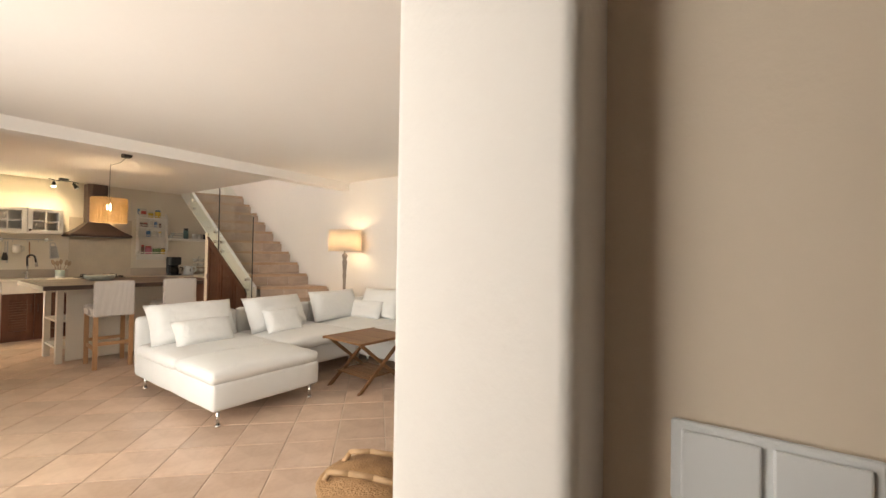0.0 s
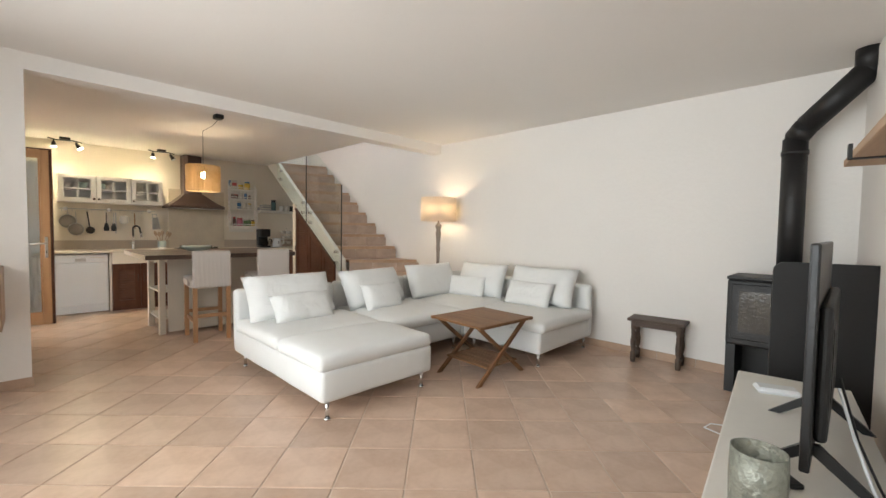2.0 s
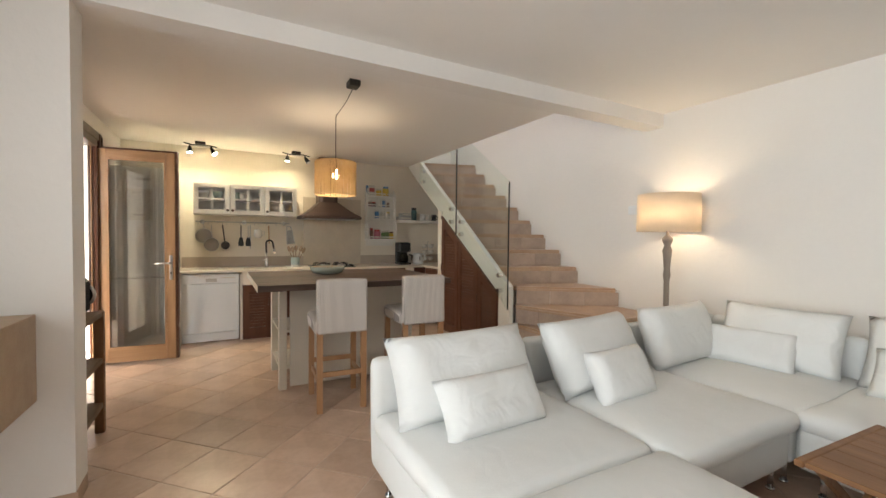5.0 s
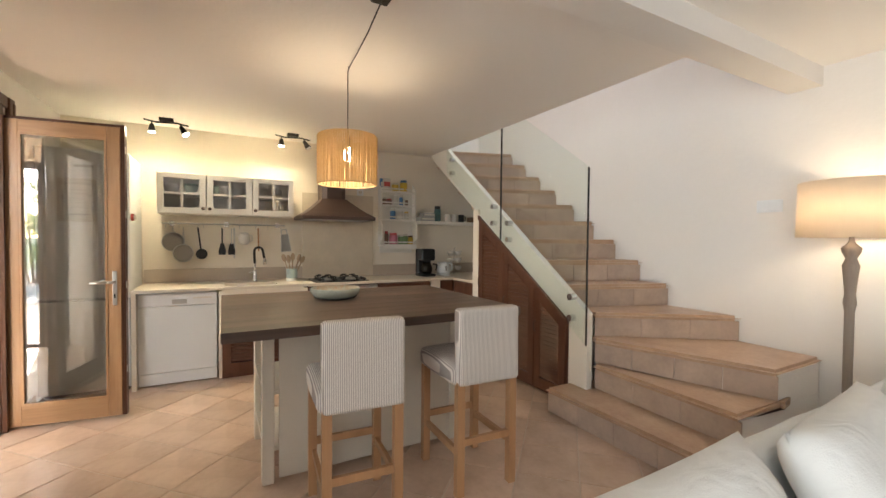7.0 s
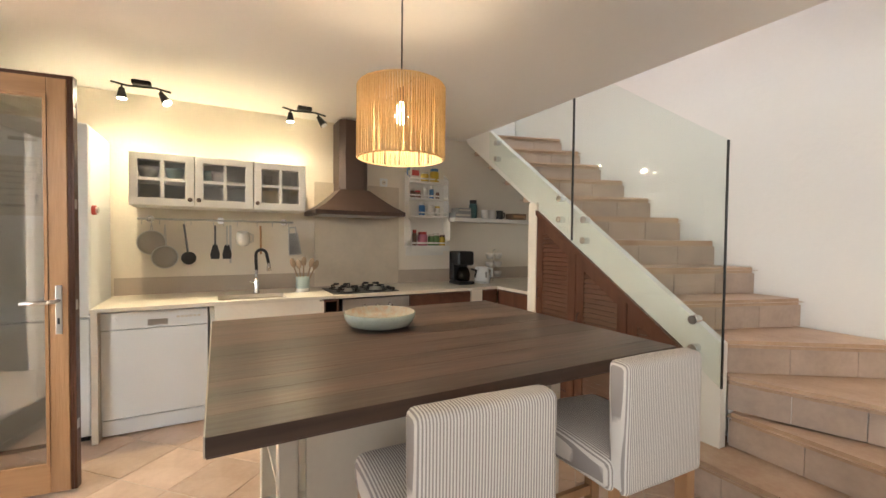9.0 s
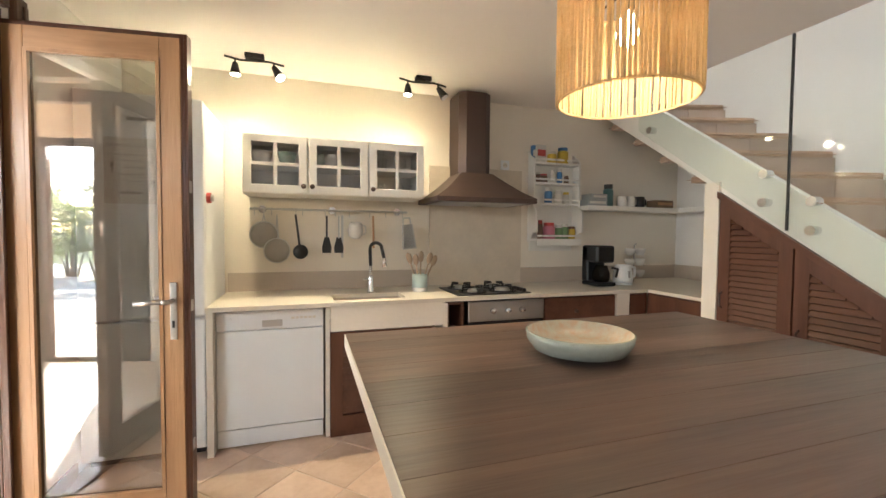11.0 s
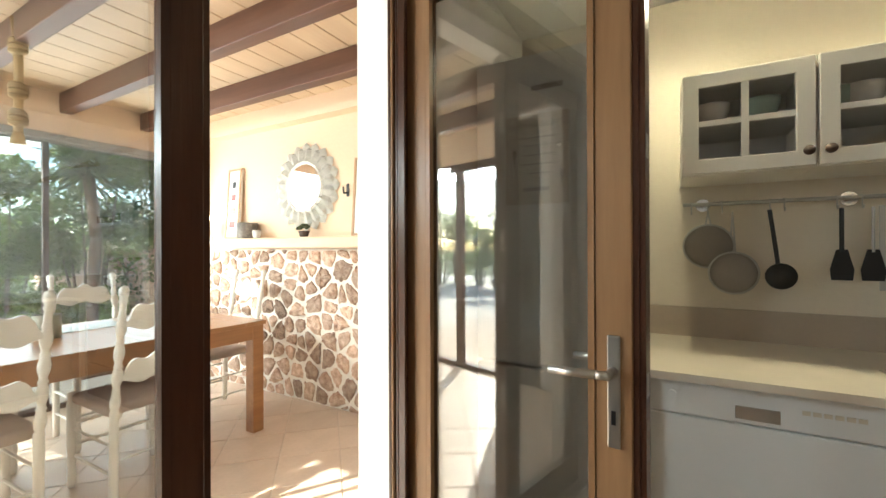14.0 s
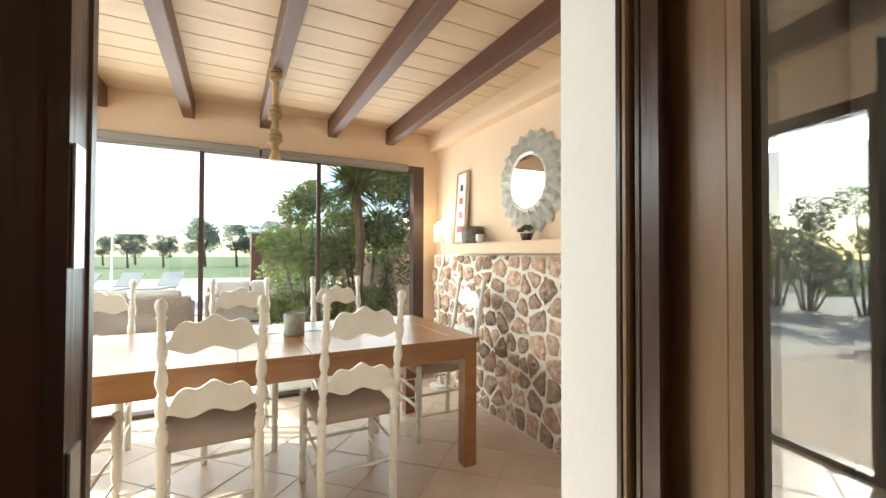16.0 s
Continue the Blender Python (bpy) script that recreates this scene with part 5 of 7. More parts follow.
# ---------- double glass door to the dining room ----------
def leaf(name, w, face, side, label, s=0.078):
    """A glazed door leaf: hinge at the origin, along +x; face: wood towards -y, side: wood of the edges."""
    e = thing(name, (0, 0, 0), 0, label, "door")
    t, b, d = 0.085, 0.135, 0.042
    H_ = 2.03
    for x0, x1 in ((0, s), (w - s, w)):
        soft_edges(part("stile", boxes((x0, -d / 2, 0, x1, d / 2 - 0.006, H_)), face, e), 0.004)
    fh = HONEY_H if face is HONEY else face
    for z0, z1 in ((0, b), (H_ - t, H_)):
        soft_edges(part("rail", boxes((s, -d / 2 + 0.001, z0, w - s, d / 2 - 0.006, z1)), fh, e), 0.003)
    y0, y1 = d / 2 - 0.006, d / 2 + 0.006
    part("edge", boxes((-0.001, y0, 0.0, s, y1, H_), (w - s, y0, 0.0, w + 0.012, y1, H_), (s, y0, 0.0, w - s, y1, b), (s, y0, H_ - t, w - s, y1, H_), (w, -d / 2 + 0.004, 0, w + 0.012, d / 2 - 0.006, H_)), side, e, "dark brown outer face and rebate")
    if face is HONEY:
        part("lip", boxes((w + 0.012, -d / 2 + 0.006, 0, w + 0.024, y1, H_ + 0.018), (0, -d / 2 + 0.006, H_, w + 0.0118, y1 - 0.001, H_ + 0.018)), side, e, "dark brown rebate")
    m = 0.014
    part("glazing_bead", boxes((s, -d / 2 - 0.003, b, s + m, -d / 2 + 0.012, H_ - t), (w - s - m, -d / 2 - 0.003, b, w - s, -d / 2 + 0.012, H_ - t), (s + m, -d / 2 - 0.003, b, w - s - m, -d / 2 + 0.012, b + m), (s + m, -d / 2 - 0.003, H_ - t - m, w - s - m, -d / 2 + 0.012, H_ - t)), face, e)
    g = part("glass", boxes((s, -0.004, b, w - s, 0.004, H_ - t)), GLASS_D, e)
    g.visible_shadow = False
    return e


GLASS_D = glass_mat("door_glass", (0.90, 0.92, 0.92), 0.0, 0.6)
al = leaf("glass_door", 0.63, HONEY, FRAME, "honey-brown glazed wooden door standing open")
al.matrix_basis = pose(-7.440, 0.072, 0.02, 0, 0, 82.4)
for s_ in (-1, 1):
    y0 = -0.021 if s_ < 0 else 0.027
    pl = soft_edges(part("handle_plate", boxes((0.579, min(y0, y0 + s_ * 0.006), 0.785, 0.606, max(y0, y0 + s_ * 0.006), 1.025)), STEEL, al), 0.005)
    y1 = y0 + s_ * 0.006
    part("lever", tube(B(), [(0.592, y1, 0.95), (0.592, y1 + s_ * 0.045, 0.95), (0.57, y1 + s_ * 0.05, 0.95), (0.47, y1 + s_ * 0.05, 0.945)], 0.0095, 10), STEEL, pl, "brushed steel lever", True)
    part("keyhole", boxes((0.588, min(y1, y1 + s_ * 0.001), 0.835, 0.597, max(y1, y1 + s_ * 0.001), 0.865)), BLACK, pl)
for z in (0.25, 1.0, 1.8):
    part("hinge", cyl(B(), (-0.008, -0.024, z), (-0.008, -0.024, z + 0.07), 0.008), STEEL, al)
for z in (0.3, 0.9, 1.4, 1.85):
    part("bolt_plate", boxes((0.6541, -0.012, z, 0.6551, 0.012, z + 0.05)), STEEL, al)
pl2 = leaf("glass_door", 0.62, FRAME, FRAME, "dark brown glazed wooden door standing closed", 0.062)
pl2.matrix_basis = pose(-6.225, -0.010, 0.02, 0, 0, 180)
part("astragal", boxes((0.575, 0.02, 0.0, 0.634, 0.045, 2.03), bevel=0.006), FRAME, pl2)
for z in (0.55, 0.98, 1.2, 1.7):
    part("keep", boxes((0.6325, -0.012, z, 0.6345, 0.010, z + 0.09)), STEEL, pl2)

df = new("door_1")
tagged(df, "dark brown moulded wooden door frame", kind="structure")
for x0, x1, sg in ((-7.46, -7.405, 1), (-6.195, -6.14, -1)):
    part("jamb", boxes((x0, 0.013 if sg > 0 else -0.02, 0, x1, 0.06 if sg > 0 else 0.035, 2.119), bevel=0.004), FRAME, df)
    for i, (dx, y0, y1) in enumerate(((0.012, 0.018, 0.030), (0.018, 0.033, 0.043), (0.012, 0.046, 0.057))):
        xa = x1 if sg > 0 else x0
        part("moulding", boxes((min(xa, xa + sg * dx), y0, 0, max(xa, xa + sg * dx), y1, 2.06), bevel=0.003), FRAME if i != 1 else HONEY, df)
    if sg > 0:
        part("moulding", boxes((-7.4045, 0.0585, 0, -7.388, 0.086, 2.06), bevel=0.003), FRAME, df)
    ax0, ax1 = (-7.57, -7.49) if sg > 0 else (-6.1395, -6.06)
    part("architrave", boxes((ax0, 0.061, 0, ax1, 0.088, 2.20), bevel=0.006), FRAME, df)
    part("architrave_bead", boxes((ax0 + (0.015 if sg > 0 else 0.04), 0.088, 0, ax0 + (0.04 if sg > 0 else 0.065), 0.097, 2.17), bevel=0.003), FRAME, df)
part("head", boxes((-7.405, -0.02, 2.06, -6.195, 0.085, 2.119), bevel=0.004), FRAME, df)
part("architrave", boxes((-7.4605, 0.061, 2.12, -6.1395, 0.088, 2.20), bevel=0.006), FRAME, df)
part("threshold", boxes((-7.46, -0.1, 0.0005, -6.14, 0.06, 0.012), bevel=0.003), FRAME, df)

# rustic console with a radio beside the pier
rc = thing("rustic_console", (-5.45, 0.27, 0), 0, "rustic reclaimed-wood console shelf against the wall", "console")
for z in (0.16, 0.44, 0.73):
    part("shelf", boxes((-0.32, -0.16, z, 0.32, 0.17, z + 0.035), bevel=0.005), RUSTIC, rc)
for x in (-0.34, 0.30):
    for y in (-0.16, 0.125):
        part("post", boxes((x, y, 0, x + 0.045, y + 0.05, 0.765), bevel=0.005), TEAK_D, rc)
rd = thing("radio", (-5.62, 0.30, 0.766), -14, "black portable radio on the console", "radio")
part("body", boxes((-0.16, -0.05, 0, 0.16, 0.05, 0.21), bevel=0.02), BLACK, rd)
part("speaker_ring", lathe(B(), [(0.055, 0), (0.07, 0.004), (0.07, 0.01), (0.055, 0.012)], seg=24, caps=False), STEEL, rd, "", True, at=pose(-0.161, 0, 0.105, 0, -90, 0))
part("cone", cyl(B(), (-0.161, 0, 0.105), (-0.166, 0, 0.105), 0.055), BLACKM, rd)

# ---------- living room ----------
WA = 5.5
wall_x = lambda y: -0.24 - (y - 0.739) * math.tan(radians(WA))


def along_wall(name, y, out, z, label, cat, rz=0):
    """A thing set against the slanting wall; local y runs along the wall, local -x into the room."""
    return thing(name, (wall_x(y) - out, y, z), WA + rz, label, cat)


# skirting tiles
def skirt(x0, y0, x1, y1, h=0.075):
    d = Vector((x1 - x0, y1 - y0, 0))
    n = max(1, round(d.length / 0.33))
    nrm = Vector((d.y, -d.x, 0)).normalized() * 0.011
    for i in range(n):
        a = Vector((x0, y0, 0.0005)) + d * ((i + 0.006) / n)
        b = Vector((x0, y0, 0.0005)) + d * ((i + 0.994) / n)
        bm = B()
        prism(bm, [a, b, b + Vector((0, 0, h)), a + Vector((0, 0, h))], nrm)
        part("skirting_tile", bm, SKIRT, base)


base = new("baseboard")
tagged(base, "terracotta skirting tiles along the walls", kind="structure")
skirt(-4.86, 4.698, -0.65, 4.698)
skirt(-0.625, 4.69, -0.25, 0.79)
skirt(-4.898, 0.52, -4.898, -0.89)
skirt(-5.08, 0.512, -4.90, 0.512)
skirt(-5.09, 0.062, -6.05, 0.062)
skirt(-7.55, 0.062, -7.9, 0.062)

bn = thing("small_bench", (-1.905, 4.56, 0), 6, "small dark oak joint stool with turned legs by the wall", "stool")
soft_edges(part("seat", boxes((-0.235, -0.13, 0.385, 0.235, 0.13, 0.41)), OLDWOOD, bn), 0.006)
part("apron", boxes((-0.19, -0.10, 0.335, 0.19, -0.082, 0.385), (-0.19, 0.082, 0.335, 0.19, 0.10, 0.385), (-0.2, -0.08, 0.335, -0.182, 0.08, 0.385), (0.182, -0.08, 0.335, 0.2, 0.08, 0.385)), OLDWOOD, bn)
tp_ = [(0.02, 0), (0.024, 0.03), (0.024, 0.09), (0.014, 0.1), (0.022, 0.14), (0.026, 0.19), (0.017, 0.25), (0.022, 0.28), (0.014, 0.295), (0.024, 0.305), (0.024, 0.385)]
for x in (-0.185, 0.185):
    for y in (-0.085, 0.085):
        part("leg", lathe(B(), tp_, (x, y, 0), 12), OLDWOOD, bn, "", True)
    part("stretcher", boxes((x - 0.015, -0.07, 0.045, x + 0.015, 0.07, 0.075)), OLDWOOD, bn)

# wood stove with its flue
sv = thing("wood_stove", (-1.0, 4.42, 0), 0, "black cast-iron wood stove with a glass door", "stove")
soft_edges(part("firebox", boxes((-0.33, -0.20, 0.37, 0.30, 0.2, 0.86)), BLACKM, sv), 0.015)
soft_edges(part("top_plate", boxes((-0.335, -0.21, 0.86, 0.305, 0.205, 0.885)), BLACKM, sv), 0.008)
dd = soft_edges(part("door", boxes((-0.30, -0.222, 0.42, 0.27, -0.2005, 0.83)), BLACKM, sv), 0.006)
part("window", boxes((-0.25, -0.226, 0.48, 0.22, -0.2225, 0.78)), shader("sooty_glass", (0.035, 0.03, 0.025), 0.08, var=0.5, scale=4, col2=(0.09, 0.075, 0.055)), dd, "sooty glass window")
part("handle", tube(B(), [(-0.03, -0.222, 0.445), (-0.03, -0.25, 0.44), (0.05, -0.25, 0.435)], 0.008), STEEL, dd)
for x in (-0.33, 0.24):
    part("leg_panel", boxes((x, -0.17, 0, x + 0.06, 0.17, 0.37)), BLACKM, sv)
part("log_shelf", boxes((-0.27, -0.15, 0.03, 0.24, 0.17, 0.05), (-0.27, 0.15, 0.05, 0.24, 0.17, 0.37)), BLACKM, sv)
part("flue", tube(B(), [(0.0, 0.05, 0.885), (0.0, 0.05, 1.90), (0.06, 0.02, 1.98), (0.36, -0.06, 2.28), (0.36, -0.06, 2.409)], 0.075, 20), BLACKM, sv, "matt black flue pipe", True)
for z_, r_ in ((0.885, 0.085), (1.78, 0.081)):
    part("flue_collar", cyl(B(), (0, 0.05, z_), (0, 0.05, z_ + 0.033), r_, seg=20), BLACKM, sv, "", True)
fs = thing("fire_screen", (-0.76, 3.74, 0), 12, "black metal fire guard with rounded corners", "fire guard")
bm = B()
pts = []
for cx, cz, a0 in ((-0.2, 0.06, 180), (0.2, 0.06, 270), (0.2, 0.98, 0), (-0.2, 0.98, 90)):
    for i in range(7):
        a = radians(a0 + i * 15)
        pts.append((cx + 0.055 * math.cos(a), 0, cz + 0.055 * math.sin(a)))
prism(bm, pts, (0, 0.03, 0))
part("panel", bm, BLACKM, fs)
part("foot", boxes((-0.22, -0.08, 0.0, -0.18, 0.10, 0.02), (0.18, -0.08, 0.0, 0.22, 0.10, 0.02)), BLACKM, fs)

# console, television, vase, remote
cn = along_wall("media_console", 2.66, 0.363, 0.04, "white painted media console under the television", "console")
soft_edges(part("top", boxes((-0.26, -0.80, 0.335, 0.215, 0.80, 0.36)), WHITEW, cn), 0.006)
part("body", boxes((-0.235, -0.76, 0.10, 0.21, 0.76, 0.335)), WHITEW, cn)
for y0 in (-0.74, -0.24, 0.26):
    d = soft_edges(part("drawer", boxes((-0.248, y0, 0.12, -0.2355, y0 + 0.48, 0.32)), WHITEW, cn), 0.004)
    part("knob", cyl(B(), (-0.248, y0 + 0.24, 0.22), (-0.268, y0 + 0.24, 0.22), 0.012), BRONZE, d)
for x in (-0.21, 0.18):
    for y in (-0.74, 0.74):
        part("leg", boxes((x - 0.025, y - 0.025, -0.04, x + 0.025, y + 0.025, 0.10)), WHITEW, cn)
tv = along_wall("television", 2.55, 0.33, 0.40, "black flat television on splayed feet", "television", -6)
soft_edges(part("screen", boxes((-0.025, -0.44, 0.09, 0.0, 0.44, 0.77)), BLACK, tv), 0.006)
soft_edges(part("back_cover", boxes((0.0, -0.36, 0.16, 0.032, 0.36, 0.58)), BLACKM, tv), 0.012)
part("socket_recess", boxes((0.0322, -0.26, 0.26, 0.034, -0.08, 0.5)), BLACK, tv)
for y in (-0.30, 0.30):
    part("foot", prism(B(), [(-0.18, y, 0.0), (-0.14, y, 0.0), (-0.005, y, 0.10), (0.12, y, 0.0), (0.16, y, 0.0), (0.015, y, 0.13), (-0.02, y, 0.13)], (0, 0.02, 0)), BLACK, tv)
cb = part("cable", tube(B(), [(0.05, -0.2, 0.30), (0.09, -0.22, 0.16), (0.13, -0.3, 0.06), (0.17, -0.42, 0.0), (0.22, -0.52, -0.06)], 0.005, 6), WHITE, tv, "white cable")
part("cable", tube(B(), [(0.05, -0.14, 0.32), (0.10, -0.18, 0.14), (0.15, -0.26, 0.04), (0.2, -0.38, -0.02)], 0.004, 6), BLACK, tv, "black cable")
vs = thing("glass_vase", (-0.850, 1.955, 0.40), 0, "hammered grey-green glass candle holder on the console", "vase")
HAMMER = shader("hammered_glass", (0.36, 0.37, 0.31), 0.18, 0.3, var=0.15, scale=30, fine=70, bump=0.8)
part("body", lathe(B(), [(0.056, 0), (0.067, 0.01), (0.07, 0.1), (0.068, 0.185), (0.064, 0.185), (0.065, 0.1), (0.061, 0.015), (0, 0.012)], seg=32), HAMMER, vs, "", True)
rm = along_wall("remote_control", 2.24, 0.44, 0.40, "black remote control lying on the console", "remote", 35)
part("body", boxes((-0.022, -0.08, 0, 0.022, 0.08, 0.018), bevel=0.006), BLACK, rm)
tk = thing("router", (-0.92, 3.15, 0.40), 20, "flat white router box on the console", "router")
part("body", boxes((-0.09, -0.05, 0, 0.09, 0.05, 0.03), bevel=0.012), WHITE, tk)

# radiator on the wall
RADI = shader("radiator_enamel", (0.60, 0.57, 0.52), 0.45, var=0.05, scale=4, fine=90, bump=0.1)
ra = along_wall("radiator", 1.95, 0.115, 0, "off-white aluminium column radiator under the shelf", "radiator")
for i in range(17):
    y = -0.72 + i * 0.085
    soft_edges(part("column", boxes((-0.015, y, 0.15, 0.085, y + 0.083, 0.77)), RADI, ra), 0.007)
    part("slit", boxes((0.032, y + 0.016, 0.7695, 0.037, y + 0.067, 0.7706), (-0.0158, y + 0.03, 0.66, -0.0145, y + 0.055, 0.663)), BLACK, ra, "dark vent slit")
part("pipe", tube(B(), [(0.04, 0.75, 0.22), (0.04, 0.80, 0.22), (0.04, 0.80, 0.0)], 0.012), RADI, ra)
part("bracket", boxes((0.08, -0.5, 0.6, 0.113, -0.46, 0.65), (0.08, 0.4, 0.6, 0.113, 0.44, 0.65)), RADI, ra)

# pine wall shelf with iron brackets
ps = along_wall("pine_shelf", 2.29, 0.003, 1.53, "pine plank wall shelf on black iron brackets", "shelf")
soft_edges(part("plank", boxes((-0.235, -1.0, 0, 0, 1.05, 0.035)), PINE, ps), 0.004)
for y in (-0.75, 0.75):
    part("bracket", boxes((-0.25, y - 0.018, -0.006, 0, y + 0.018, -0.0005), (-0.25, y - 0.018, -0.006, -0.236, y + 0.018, 0.06), (-0.006, y - 0.018, -0.15, 0.0, y + 0.018, -0.006)), BLACKM, ps)
pc = along_wall("framed_print", 1.72, 0.05, 1.565, "grey print of a red shape leaning on the pine shelf", "picture")
part("panel", boxes((-0.02, -0.17, 0, 0.0, 0.17, 0.42), bevel=0.004), shader("grey_canvas", (0.42, 0.43, 0.44), 0.8, var=0.1, scale=8), pc)
part("motif", lathe(B(), [(0.05, 0), (0.09, 0.002), (0.07, 0.004), (0.03, 0.002)], seg=20, caps=False), JC[0], pc, "red painted motif", at=pose(-0.0205, 0.02, 0.18, 0, -90, 0))

# woven basket bag on the floor
bk = thing("basket_bag", (-1.03, 1.46, 0), 20, "round tan woven basket with a lid and leather handles", "basket")
WICK = shader("tan_wicker", (0.46, 0.27, 0.13), 0.7, var=0.2, scale=20, fine=120, bump=0.9, col2=(0.30, 0.16, 0.07))
part("body", lathe(B(), [(0.17, 0), (0.215, 0.06), (0.225, 0.2), (0.21, 0.34), (0.2, 0.38), (0.0, 0.39)], seg=32), WICK, bk, "", True)
part("lid", lathe(B(), [(0.205, 0.385), (0.212, 0.40), (0.20, 0.412), (0.13, 0.425), (0.125, 0.432), (0.0, 0.437)], seg=32), WICK, bk, "", True)
for y in (-0.07, 0.07):
    part("handle", tube(B(), [(-0.17, y, 0.40), (-0.14, y * 1.2, 0.45), (-0.05, y * 1.3, 0.462), (0.05, y * 1.3, 0.462), (0.14, y * 1.2, 0.45), (0.17, y, 0.40)], 0.011, 8), shader("tan_leather", (0.48, 0.3, 0.16), 0.5), bk, "tan leather handle", True)

# floating oak cabinet on the pier wall
fc = thing("wall_box", (-4.898, 0.02, 0.517), 0, "pale oak floating wall cabinet", "cabinet")
soft_edges(part("body", boxes((0, -0.75, 0, 0.49, 0.366, 0.381)), PALEOAK, fc), 0.004)
soft_edges(part("door", boxes((0.4905, -0.745, 0.004, 0.508, -0.19, 0.377)), PALEOAK, fc), 0.003)
soft_edges(part("door", boxes((0.4905, -0.185, 0.004, 0.508, 0.362, 0.377)), PALEOAK, fc), 0.003)


def switch(at, rz, n, label):
    e = thing("light_switch", at, rz, label, "switch", "switches")
    w = 0.074 * n
    soft_edges(part("plate", boxes((0, -w / 2 - 0.006, -0.043, 0.008, w / 2 + 0.006, 0.043)), WHITE, e), 0.004)
    for i in range(n):
        y = -w / 2 + 0.074 * i
        soft_edges(part("rocker", boxes((0.008, y + 0.004, -0.035, 0.013, y + 0.070, 0.035)), WHITE, e), 0.003)
    return e


switch((0.150, 0.806, 1.072), -90, 2, "white double light switch on the entry wall")
ex = thing("extension_lead", (-1.02, 3.45, 0), 30, "white extension lead lying on the floor", "extension lead")
part("block", boxes((-0.1, -0.03, 0, 0.1, 0.03, 0.04), bevel=0.006), WHITE, ex)
part("cable", tube(B(), [(-0.1, 0, 0.02), (-0.18, 0.03, 0.006), (-0.24, 0.1, 0.005), (-0.18, 0.17, 0.005), (-0.05, 0.16, 0.005), (0.05, 0.22, 0.005)], 0.004, 6), WHITE, ex)

# ---------- dining room ----------
built_before = set(bpy.data.objects)
sl_ = new("window_1")
tagged(sl_, "brown-framed sliding glass doors to the garden", kind="structure")
part("frame", boxes((-8.57, -3.60, 0, -8.46, -3.50, 2.13), (-5.06, -3.60, 0, -5.0, -3.50, 2.13), (-8.46, -3.6, 2.07, -5.06, -3.5, 2.13), (-8.46, -3.6, 0.0005, -5.06, -3.5, 0.03)), BRONZE, sl_)
for x in (-7.54, -6.62, -5.70):
    part("mullion", boxes((x - 0.017, -3.575, 0.03, x + 0.017, -3.535, 2.07)), BRONZE, sl_)
for a, b in ((-8.46, -7.54), (-7.54, -6.62), (-6.62, -5.70), (-5.70, -5.06)):
    g = part("pane", boxes((a, -3.557, 0.03, b, -3.551, 2.07)), GLASS, sl_)
    g.visible_shadow = False
part("handle", boxes((-8.475, -3.50, 0.85, -8.455, -3.485, 1.15), bevel=0.004), BLACK, sl_)
w2 = new("window_2")
tagged(w2, "brown-framed sliding glass side of the dining room", kind="structure")
part("frame", boxes((-5.06, -3.40, 0, -4.98, -3.34, 2.13), (-5.06, -1.21, 0, -4.98, -1.15, 2.13), (-5.06, -3.34, 2.05, -4.98, -1.21, 2.13), (-5.06, -3.34, 0.0005, -4.98, -1.21, 0.04)), FRAME, w2)
for y in (-2.6, -1.9):
    part("mullion", boxes((-5.045, y - 0.04, 0.04, -4.99, y + 0.04, 2.05)), FRAME, w2)
for a, b in ((-3.34, -2.6), (-2.6, -1.9), (-1.9, -1.21)):
    g = part("pane", boxes((-5.02, a, 0.04, -5.014, b, 2.05)), GLASS, w2)
    g.visible_shadow = False
for a, b in ((-8.38, -7.06), (-7.04, -5.06)):
    bl = tagged(part("roller_blind", boxes((a, -3.50, 2.075, b, -3.44, 2.128), (a, -3.465, 2.055, b, -3.457, 2.075), bevel=0.006), shader("grey_blind", (0.30, 0.28, 0.25), 0.7)), "rolled-up grey roller blind over the window", "blind", "blinds")

# stone dado: mortar with single stones proud of it
sw = setting("stone_dado", boxes((-8.72, -3.42, 0, -8.655, -0.19, 1.24)), MORTAR, "rubble stone wall with white mortar")
rnd = random.Random(11)
seeds = []
for j in range(-1, 10):
    k = 0
    while -3.6 + k * 0.145 < 0.0:
        seeds.append((-3.6 + k * 0.145 + rnd.uniform(-0.07, 0.07), (j + 0.5) * 0.14 + rnd.uniform(-0.06, 0.06)))
        k += 1


def cut(poly, px, py, nx, ny):
    """Keeps the part of a flat outline on the side that n points away from."""
    out = []
    for (ax, ay), (bx, by) in zip(poly, poly[1:] + poly[:1]):
        da, db = (ax - px) * nx + (ay - py) * ny, (bx - px) * nx + (by - py) * ny
        if da <= 0:
            out.append((ax, ay))
        if da * db < 0:
            t = da / (da - db)
            out.append((ax + (bx - ax) * t, ay + (by - ay) * t))
    return out


